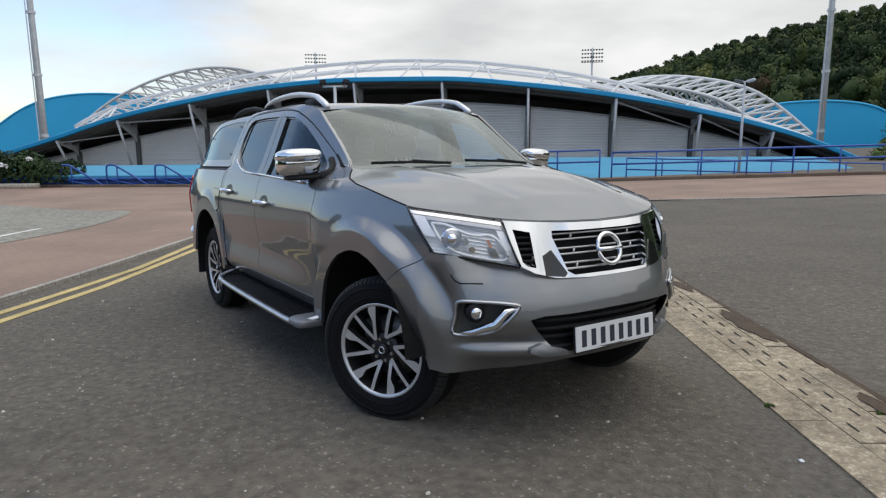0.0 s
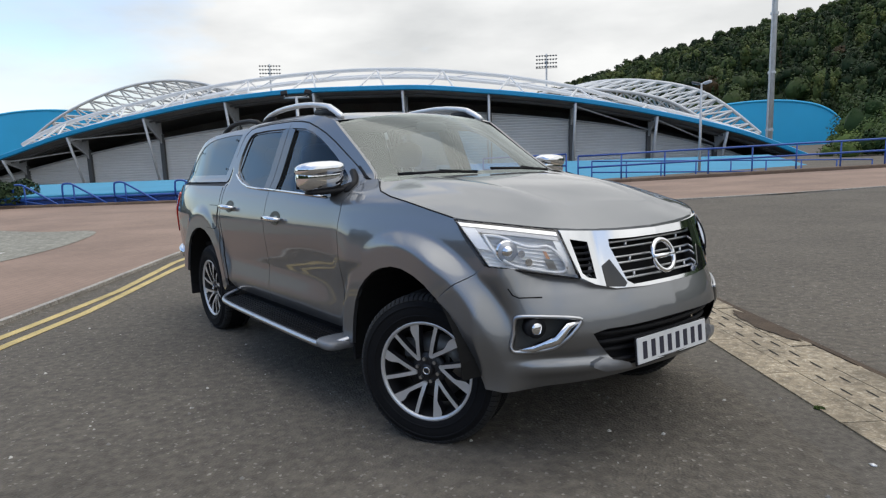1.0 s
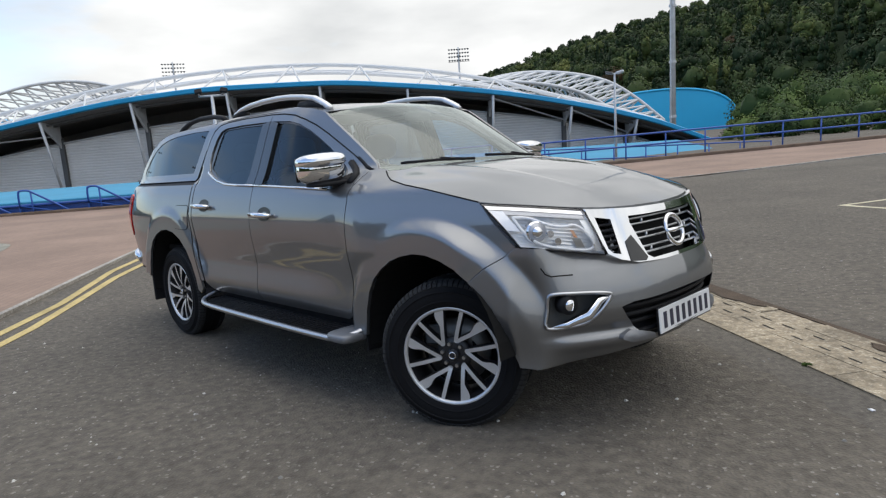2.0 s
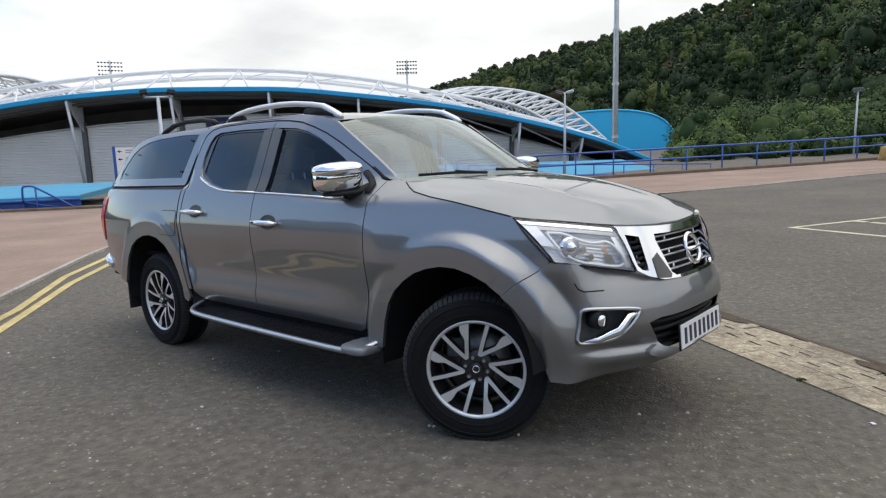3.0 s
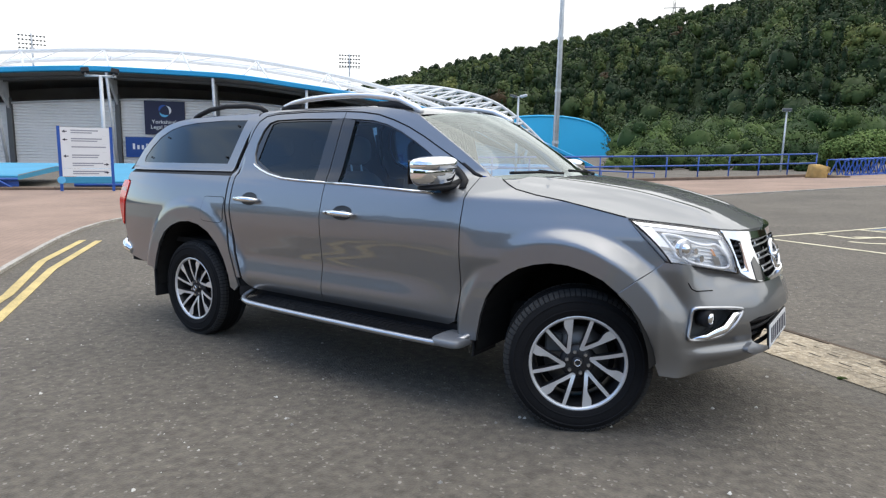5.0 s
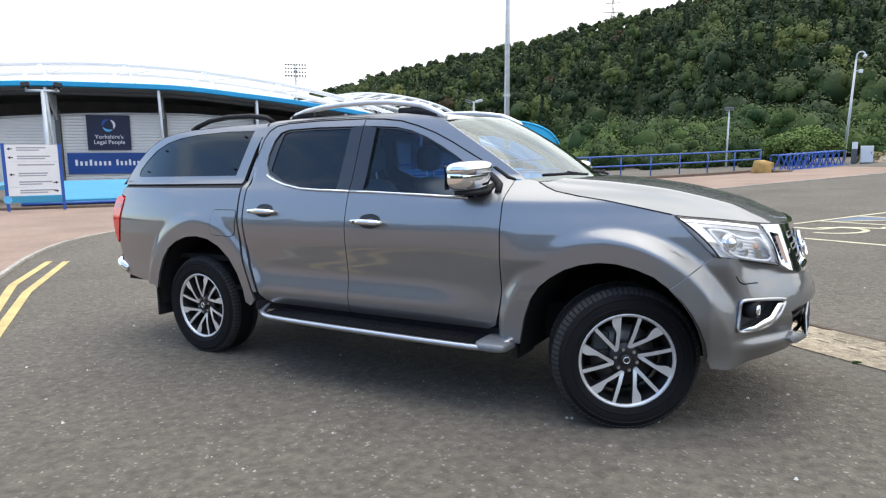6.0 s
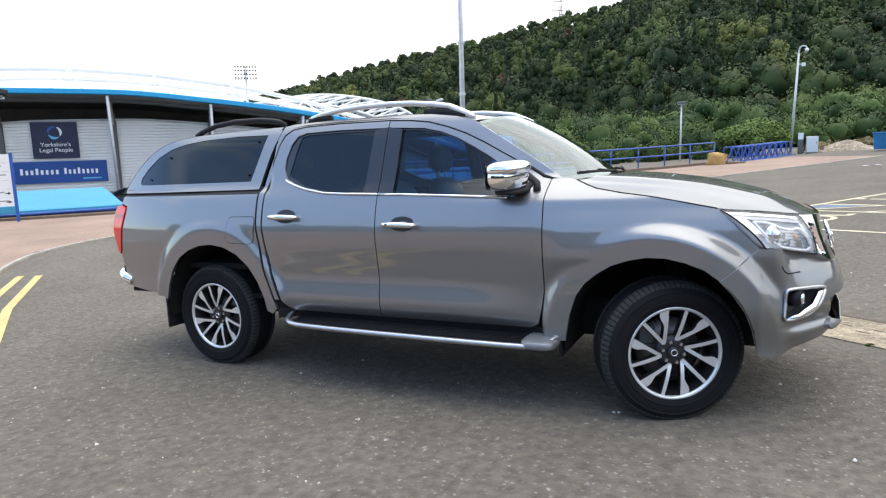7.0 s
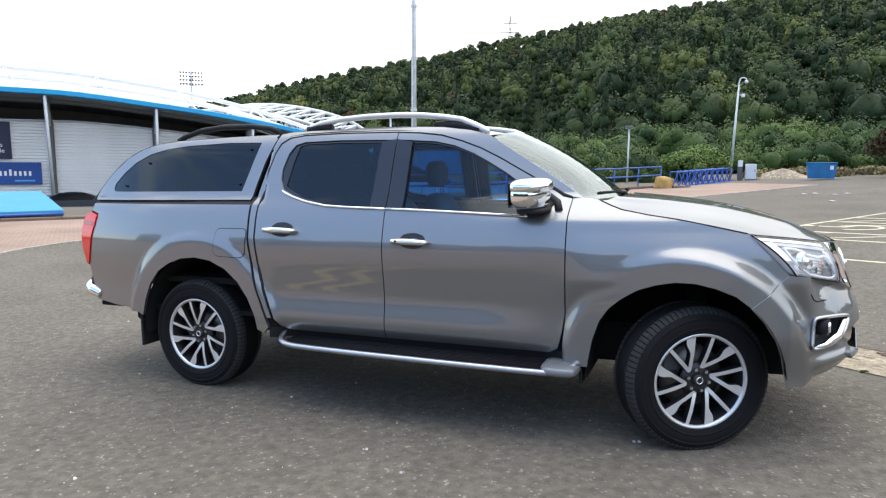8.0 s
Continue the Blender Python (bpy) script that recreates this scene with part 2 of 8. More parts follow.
TREAD = material("tyre_tread_rubber", (0.022, 0.022, 0.022), 0.85, vary=0.2, scale=12)
BLACK_PLASTIC = material("black_plastic", (0.020, 0.020, 0.022), 0.55, fine=0.2, fine_scale=300)
GLOSS_BLACK = material("gloss_black", (0.008, 0.008, 0.009), 0.12, coat=0.5)
UNDERBODY = material("dark_underbody", (0.012, 0.012, 0.012), 0.9)
CABIN = material("grey_cabin_trim", (0.10, 0.10, 0.095), 0.8, vary=0.1, scale=9)
SEAT = material("grey_leather_seat", (0.09, 0.088, 0.085), 0.55, vary=0.1, scale=12)
HEADLINING = material("pale_headlining", (0.15, 0.155, 0.155), 0.9)
BRAKE = material("brake_steel", (0.20, 0.19, 0.18), 0.45, metal=0.8)
TAIL_DEEP = material("deep_red_lamp_segment", (0.36, 0.008, 0.008), 0.15, coat=0.5)
RED_LENS = material("red_lamp_lens", (0.74, 0.020, 0.014), 0.2, coat=0.3)
AMBER = material("amber_reflector", (0.65, 0.24, 0.06), 0.2, coat=1.0)
LAMP_BOWL = material("lamp_bowl", (0.92, 0.93, 0.94), 0.32, metal=0.30)
LAMP_STRIP = material("smoked_lamp_strip", (0.46, 0.47, 0.50), 0.2, metal=0.3)
LAMP_INNER = material("lamp_reflector", (0.88, 0.89, 0.91), 0.25, metal=0.1)
PLATE_WHITE = material("white_reflective_plate", (0.74, 0.75, 0.76), 0.4, fine=0.03, fine_scale=250)


CAR_PAINT.node_tree.nodes["Principled BSDF"].inputs["Coat IOR"].default_value = 1.64
CAR_PAINT.node_tree.nodes["Principled BSDF"].inputs["Specular Tint"].default_value = (0.42, 0.43, 0.45, 1)
CAR_PAINT.node_tree.nodes["Principled BSDF"].inputs["Coat Roughness"].default_value = 0.03

for dull in (FOREST_FLOOR, FOREST, BUSH, RUST_LEAF, RUBBER, BLACK_PLASTIC, UNDERBODY):
    dull.node_tree.nodes["Principled BSDF"].inputs["Specular IOR Level"].default_value = 0.15


def glass(name, tint, through, rough=0.0, gloss=0.07, shine=(1, 1, 1)):
    """A pane: mostly tinted see-through, with the gloss of glass on both faces."""
    m = bpy.data.materials.new(name)
    m.use_nodes = True
    nodes, links = m.node_tree.nodes, m.node_tree.links
    nodes.remove(nodes["Principled BSDF"])
    tr = nodes.new("ShaderNodeBsdfTransparent")
    tr.inputs["Color"].default_value = (*[c * through for c in tint], 1)
    gl = nodes.new("ShaderNodeBsdfGlossy")
    gl.inputs["Roughness"].default_value = rough
    gl.inputs["Color"].default_value = (*shine, 1)
    fr = nodes.new("ShaderNodeLayerWeight")
    pw = nodes.new("ShaderNodeMath")
    pw.operation, pw.inputs[1].default_value = "POWER", 4.5
    lo = nodes.new("ShaderNodeMath")
    lo.operation, lo.inputs[1].default_value, lo.inputs[2].default_value = "MULTIPLY_ADD", 0.88, gloss
    lo.use_clamp = True
    links.new(fr.outputs["Facing"], pw.inputs[0])
    links.new(pw.outputs[0], lo.inputs[0])
    mix = nodes.new("ShaderNodeMixShader")
    links.new(lo.outputs[0], mix.inputs[0])
    links.new(tr.outputs[0], mix.inputs[1])
    links.new(gl.outputs[0], mix.inputs[2])
    links.new(mix.outputs[0], nodes["Material Output"].inputs["Surface"])
    return m


GLASS_CLEAR = glass("clear_lamp_glass", (1, 1, 1), 0.95)
GLASS_SCREEN = glass("windscreen_glass", (0.86, 0.95, 0.92), 0.72, gloss=0.12, shine=(0.90, 0.97, 0.96))
GLASS_SIDE = glass("tinted_side_glass", (0.27, 0.56, 0.88), 0.94, gloss=0.035, shine=(0.82, 0.92, 1.0))
GLASS_CANOPY = glass("canopy_glass", (0.4, 0.5, 0.7), 0.05, gloss=0.045, shine=(0.80, 0.92, 1.0))
GLASS_DARK = glass("privacy_glass", (0.45, 0.62, 0.85), 0.27, gloss=0.045, shine=(0.80, 0.92, 1.0))

# ---- builders ----
def empty(name, m=None):
    ob = new(name)
    if m is not None:
        ob.matrix_world = m
    return ob


def mesh_of(name, verts, faces, mat, smooth=False):
    me = bpy.data.meshes.new(name)
    me.from_pydata([tuple(v) for v in verts], [], faces)
    me.materials.append(mat)
    if smooth:
        me.polygons.foreach_set("use_smooth", [True] * len(me.polygons))
    me.update()
    return me


def part(name, bm, mat, parent=None, label="", smooth=False, bevel=0.0):
    """Links a bmesh, or a mesh, as one object under a thing or a part."""
    if isinstance(bm, bpy.types.Mesh):
        me = bm
    else:
        if bevel:
            bmesh.ops.bevel(bm, geom=bm.edges[:], offset=bevel, segments=1, affect="EDGES", clamp_overlap=True)
        me = bpy.data.meshes.new(name)
        bmesh.ops.recalc_face_normals(bm, faces=bm.faces[:])
        bm.to_mesh(me)
        bm.free()
        me.materials.append(mat)
        if smooth:
            me.polygons.foreach_set("use_smooth", [True] * len(me.polygons))
    ob = new(name, me)
    if parent is not None:
        ob.parent = parent
    if label:
        tagged(ob, label)
    return ob


def add_box(bm, lo, hi, m=None):
    c = [(a + b) / 2 for a, b in zip(lo, hi)]
    d = [b - a for a, b in zip(lo, hi)]
    mm = Matrix.LocRotScale(c, None, d)
    bmesh.ops.create_cube(bm, size=1, matrix=(m @ mm) if m is not None else mm)
    return bm


def box(lo, hi, m=None):
    return add_box(bmesh.new(), lo, hi, m)


def add_tube(bm, a, b, r1, r2=None, sides=8):
    a, b = Vector(a), Vector(b)
    q = (b - a).to_track_quat("Z", "Y").to_matrix().to_4x4()
    bmesh.ops.create_cone(bm, cap_ends=True, segments=sides, radius1=r1, radius2=r1 if r2 is None else r2, depth=(b - a).length,
                          matrix=Matrix.Translation((a + b) / 2) @ q)
    return bm


def tube(a, b, r1, r2=None, sides=8):
    return add_tube(bmesh.new(), a, b, r1, r2, sides)


def swept(points, r, sides=8, closed=False, flat=1.0):
    """A round (or flattened) bar along a line of points, as vertices and faces."""
    pts = [Vector(p) for p in points]
    n = len(pts)
    vs, fs = [], []
    for i, p in enumerate(pts):
        if closed:
            d = pts[(i + 1) % n] - pts[i - 1]
        else:
            d = pts[min(i + 1, n - 1)] - pts[max(i - 1, 0)]
        d.normalize()
        side = d.cross(Vector((0, 0, 1)))
        if side.length < 1e-4:
            side = d.cross(Vector((0, 1, 0)))
        side.normalize()
        up = side.cross(d)
        rr = r[i] if isinstance(r, (list, tuple)) else r
        for k in range(sides):
            a = 2 * math.pi * k / sides
            vs.append(p + side * (math.cos(a) * rr) + up * (math.sin(a) * rr * flat))
    for i in range(n if closed else n - 1):
        j = (i + 1) % n
        for k in range(sides):
            fs.append((i * sides + k, i * sides + (k + 1) % sides, j * sides + (k + 1) % sides, j * sides + k))
    if not closed:
        fs.append(tuple(reversed(range(sides))))
        fs.append(tuple(range((n - 1) * sides, n * sides)))
    return vs, fs


def bar(name, points, r, mat, parent=None, sides=8, closed=False, label="", flat=1.0):
    vs, fs = swept(points, r, sides, closed, flat)
    return part(name, mesh_of(name, vs, fs, mat, True), mat, parent, label)


def sheet(rows, closed=False):
    """A grid of points, row by row, as vertices and faces."""
    n = len(rows[0])
    vs = [p for r in rows for p in r]
    fs = [(j * n + i, j * n + i + 1, (j + 1) * n + i + 1, (j + 1) * n + i) for j in range(len(rows) - 1) for i in range(n - 1)]
    return vs, fs


def span(a, b, step):
    n = max(1, round((b - a) / step))
    return [a + (b - a) * k / n for k in range(n + 1)]


def curve_at(table, x):
    """Smooth value of a table of (x, y) pairs."""
    xs, ys = [p[0] for p in table], [p[1] for p in table]
    if x <= xs[0]:
        return ys[0]
    if x >= xs[-1]:
        return ys[-1]
    i = max(k for k in range(len(xs) - 1) if xs[k] <= x)

    def slope(k):
        if k <= 0:
            return (ys[1] - ys[0]) / (xs[1] - xs[0])
        if k >= len(xs) - 1:
            return (ys[-1] - ys[-2]) / (xs[-1] - xs[-2])
        d0, d1 = (ys[k] - ys[k - 1]) / (xs[k] - xs[k - 1]), (ys[k + 1] - ys[k]) / (xs[k + 1] - xs[k])
        return 0.0 if d0 * d1 <= 0 else 2 * d0 * d1 / (d0 + d1)

    h = xs[i + 1] - xs[i]
    t = (x - xs[i]) / h
    return ((2 * t ** 3 - 3 * t ** 2 + 1) * ys[i] + (t ** 3 - 2 * t ** 2 + t) * h * slope(i)
            + (3 * t ** 2 - 2 * t ** 3) * ys[i + 1] + (t ** 3 - t ** 2) * h * slope(i + 1))


def resample(points, step):
    pts = [Vector(p) for p in points]
    out = [pts[0]]
    for a, b in zip(pts, pts[1:]):
        n = max(1, round((b - a).length / step))
        out += [a.lerp(b, (k + 1) / n) for k in range(n)]
    return out


def rounded(points, n=3):
    """Corner cutting, for soft bends in a line."""
    pts = [Vector(p) for p in points]
    for _ in range(n):
        out = [pts[0]]
        for a, b in zip(pts, pts[1:]):
            out += [a.lerp(b, 0.25), a.lerp(b, 0.75)]
        pts = out + [pts[-1]]
    return pts


def letters(name, text, size, mat, m, parent=None, depth=0.004, width=None, align="CENTER", bold=0.0):
    """Raised lettering in the built-in font, as a mesh; width squeezes it to a true width."""
    cu = bpy.data.curves.new(name, "FONT")
    cu.body, cu.size, cu.extrude, cu.align_x, cu.align_y = text, size, depth / 2, align, "CENTER"
    cu.offset = bold
    tmp = bpy.data.objects.new(name, cu)
    scene.collection.objects.link(tmp)
    me = bpy.data.meshes.new_from_object(tmp.evaluated_get(bpy.context.evaluated_depsgraph_get()))
    bpy.data.objects.remove(tmp)
    if width:
        xs = [v.co.x for v in me.vertices]
        k = width / (max(xs) - min(xs))
        for v in me.vertices:
            v.co.x *= k
    me.materials.clear()
    me.materials.append(mat)
    ob = new(name, me)
    if parent is not None:
        ob.parent = parent
    ob.matrix_basis = m
    return ob


CORE = np.array([(math.cos(radians(e)) * math.cos(radians(40 * k)), math.cos(radians(e)) * math.sin(radians(40 * k)), math.sin(radians(e))) for e in (-40, 0, 32, 60, 86) for k in range(9)])
CORE_QUADS = np.array([(r * 9 + k, r * 9 + (k + 1) % 9, r * 9 + 9 + (k + 1) % 9, r * 9 + 9 + k) for r in range(4) for k in range(9)])


def leaf_cloud(name, blobs, mat, rng, loose=0.55, soft=False):
    """One mesh of many small leaf clumps on the shells of soft blobs: (centre, radii, count, leaf size, tint); soft gives the leaves of a far crown its rounded shading."""
    V, T, N = [], [], []
    for c, rad, n, size, tint in blobs:
        d = rng.normal(size=(n, 3))
        d /= np.linalg.norm(d, axis=1)[:, None]
        d[:, 2] = np.where(d[:, 2] < -0.55, -d[:, 2], d[:, 2])
        r = 0.72 + 0.34 * rng.random((n, 1)) ** 0.6
        p = np.array(c) + d * r * np.array(rad)
        nrm = d + rng.normal(scale=loose, size=(n, 3))
        nrm /= np.linalg.norm(nrm, axis=1)[:, None]
        a = np.cross(nrm, rng.normal(size=(n, 3)))
        a /= np.linalg.norm(a, axis=1)[:, None]
        b = np.cross(nrm, a)
        s = size * (0.6 + 0.8 * rng.random((n, 1)))
        tip = 0.75 + 0.5 * rng.random((n, 1))
        V.append(np.stack([p - a * s, p - b * s * 0.62, p + a * s * tip, p + b * s * 0.62], 1).reshape(-1, 3))
        T.append(np.repeat(tint + rng.normal(scale=0.055 if soft else 0.07, size=n), 4))
        N.append(np.repeat(d + rng.normal(scale=0.16, size=(n, 3)), 4, axis=0))
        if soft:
            # lumpy solid heart of the crown, under its leaves, tinted slightly darker as inner shade
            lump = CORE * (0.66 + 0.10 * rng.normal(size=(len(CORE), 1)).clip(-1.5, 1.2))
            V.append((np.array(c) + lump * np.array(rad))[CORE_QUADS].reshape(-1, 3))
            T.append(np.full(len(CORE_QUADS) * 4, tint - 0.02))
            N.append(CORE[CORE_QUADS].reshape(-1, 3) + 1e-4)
    V, T = np.concatenate(V), np.concatenate(T)
    k = len(V) // 4
    me = bpy.data.meshes.new(name)
    me.vertices.add(len(V))
    me.vertices.foreach_set("co", V.ravel())
    me.loops.add(len(V))
    me.loops.foreach_set("vertex_index", np.arange(len(V)))
    me.polygons.add(k)
    me.polygons.foreach_set("loop_start", np.arange(0, len(V), 4))
    me.polygons.foreach_set("loop_total", np.full(k, 4))
    att = me.attributes.new("tint", "FLOAT", "POINT")
    att.data.foreach_set("value", T)
    me.materials.append(mat)
    me.update(calc_edges=True)
    if soft:
        me.polygons.foreach_set("use_smooth", [True] * k)
        N = np.concatenate(N)
        N /= np.linalg.norm(N, axis=1)[:, None]
        me.normals_split_custom_set_from_vertices(N.tolist())
    return me


# ---- the lie of the land: two falls meeting at a drain ----
def soft_max(v, k):
    return 0.5 * (v + math.sqrt(v * v + k * k))


def ground_z(x, y):
    x, y = min(max(x, -60), 60), min(max(y, -60), 120)
    w = (x - 0.6) * 0.585 + (y - 1.65) * 0.81
    return 0.0297 * x - 0.0137 * y + 0.030 * soft_max(w, 0.6) + 0.02 * soft_max(-5 - x, 1.0)


def on_ground(x, y, up=0.0):
    return Vector((x, y, ground_z(x, y) + up))


def ribbon(name, line, half, up, mat, parent=None, step=0.25, thick=0.003, label=""):
    """A thin painted band that follows the ground along a line."""
    pts = resample([(p[0], p[1], 0) for p in line], step)
    vs, fs = [], []
    for i, p in enumerate(pts):
        d = (pts[min(i + 1, len(pts) - 1)] - pts[max(i - 1, 0)]).normalized()
        s = Vector((-d.y, d.x, 0)) * half
        for q in (p + s, p - s):
            vs.append(on_ground(q.x, q.y, up))
        for q in (p + s, p - s):
            vs.append(on_ground(q.x, q.y, up - thick))
    for i in range(len(pts) - 1):
        a, b = 4 * i, 4 * i + 4
        fs += [(a, a + 1, b + 1, b), (a, b, b + 2, a + 2), (a + 1, a + 3, b + 3, b + 1)]
    return part(name, mesh_of(name, vs, fs, mat), mat, parent, label)

# ---- ground ----
def ground_sheet():
    near = [k * 0.5 for k in range(-40, 61)]
    far = [36, 45, 60, 80, 110, 160, 260, 450, 900, 2500]
    xs = [-v for v in reversed(far)] + [-30, -27, -24, -22] + near + [33]
    xs = sorted(set(xs + far))
    ys = xs
    vs = [(x, y, ground_z(x, y)) for y in ys for x in xs]
    n = len(xs)
    fs = [(j * n + i, j * n + i + 1, (j + 1) * n + i + 1, (j + 1) * n + i) for j in range(len(ys) - 1) for i in range(n - 1)]
    return tagged(part("ground", mesh_of("ground", vs, fs, ASPHALT, True), ASPHALT), "dark grey worn asphalt of a car park with pale aggregate", "asphalt", kind="structure")


ground_sheet()

KERB_LINE = [(14, -16.7), (3.5, -8.7), (-2.0, -4.45), (-4.54, -2.5), (-6.63, -1.04), (-8.16, 0.01), (-10.28, 1.55), (-11.75, 3.0), (-12.6, 4.7), (-12.9, 6.2),
             (-12.5, 8.2), (-11.2, 10.0), (-8.6, 11.9), (-5.9, 15.2), (-0.9, 23.4), (2.6, 29.0), (5.2, 33.2)]
OUT_LINE = [(-20, -60), (-29, -30), (-29, -14), (-28, -7), (-27.6, -4), (-26.9, -2.5), (-25.5, 0.2), (-23.6, 3.6), (-21.5, 7.2), (-19.4, 11), (-18.2, 13.2), (-16.9, 16.5), (-14.5, 20.5), (-11.5, 24.2), (-6.5, 30.4), (-2.6, 35.3), (1.5, 39.5)]


def pavement():
    root = empty("pavement")
    tagged(root, "red block paving edged with pale concrete kerbs", "pavement", kind="structure")
    k = [Vector((*p, 0)) for p in KERB_LINE]
    o = [Vector((*p, 0)) for p in OUT_LINE]
    kk, oo = [], []
    for i in range(len(k) - 1):
        n = max(2, round((k[i + 1] - k[i]).length / 0.7))
        for j in range(n):
            kk.append(k[i].lerp(k[i + 1], j / n))
            oo.append(o[i].lerp(o[i + 1], j / n))
    kk.append(k[-1])
    oo.append(o[-1])
    cols = 24
    vs, fs = [], []
    for a, b in zip(kk, oo):
        for c in range(cols + 1):
            p = a.lerp(b, (c / cols) ** 1.3)
            vs.append(on_ground(p.x, p.y, 0.034))
    for i in range(len(kk) - 1):
        for c in range(cols):
            q = i * (cols + 1) + c
            fs.append((q, q + 1, q + cols + 2, q + cols + 1))
    part("paving", mesh_of("paving", vs, fs, PAVING), PAVING, root, "red block paving")
    # pale kerb stones, each laid along the edge
    line = resample([(p.x, p.y, 0) for p in rounded([(p[0], p[1], 0) for p in KERB_LINE], 2)], 0.3)
    start, length = 0, 0.0
    for i in range(1, len(line)):
        length += (line[i] - line[i - 1]).length
        if length >= 0.9 or i == len(line) - 1:
            a, b = line[start], line[i]
            d = (b - a).normalized()
            s = Vector((-d.y, d.x, 0))
            if s.dot(Vector((-12, 8, 0)) - a) < 0 and a.y < 8:
                s = -s
            bm = bmesh.new()
            g0, g1 = a + d * 0.006, b - d * 0.006
            rows = []
            for q in (g0, g1):
                ring = []
                for off, up in ((-0.045, -0.05), (-0.045, 0.030), (-0.038, 0.040), (0.03, 0.040), (0.03, -0.05)):
                    w = q + s * off
                    ring.append(bm.verts.new(on_ground(w.x, w.y, up)))
                rows.append(ring)
            for e in range(5):
                bm.faces.new((rows[0][e], rows[0][(e + 1) % 5], rows[1][(e + 1) % 5], rows[1][e]))
            bm.faces.new(rows[0])
            bm.faces.new(rows[1])
            part("kerb_stone", bm, KERB, root)
            start, length = i, 0.0
    # rounded grey patch let into the paving
    bm = bmesh.new()
    edge = rounded([(-9.0, -2.6, 0), (-10.75, -1.2, 0), (-13.0, -0.2, 0), (-13.9, -0.15, 0), (-14.2, -0.6, 0), (-14.6, -1.2, 0), (-17.6, -2.7, 0), (-19, -4.5, 0), (-14, -7, 0), (-7.5, -4.5, 0), (-9.0, -2.6, 0)], 2)[:-1]
    bm.faces.new([bm.verts.new(on_ground(p.x, p.y, 0.041)) for p in edge])
    part("grey_patch", bm, PATCH, root, "pale grey surfaced patch")
    ribbon("white_line", [(-9.4, -3.0), (-10.9, -2.0)], 0.05, 0.047, WHITE_PAINT, root, label="worn white painted line")
    return root


pavement()


def road_line(label, line, half=0.04, mat=YELLOW):
    ob = ribbon("painted_line", line, half, 0.006, mat)
    return tagged(ob, label, "road marking", "yellow road markings", "structure")


for line in ([(1.5, -6.5), (-3.98, -2.49), (-5.82, -1.11), (-7.64, -0.02), (-9.26, 1.27)], [(1.9, -6.35), (-3.61, -2.48), (-4.78, -1.60), (-7.0, -0.18), (-9.03, 1.40)]):
    road_line("worn yellow no-parking line along the kerb", line, 0.048)

# drainage channel of concrete units with two rows of slots
DRAIN_DIR = Vector((0.808, -0.589, 0))
DRAIN_SIDE = Vector((0.589, 0.808, 0))
DRAIN_AT = Vector((0.62, 1.27, 0))


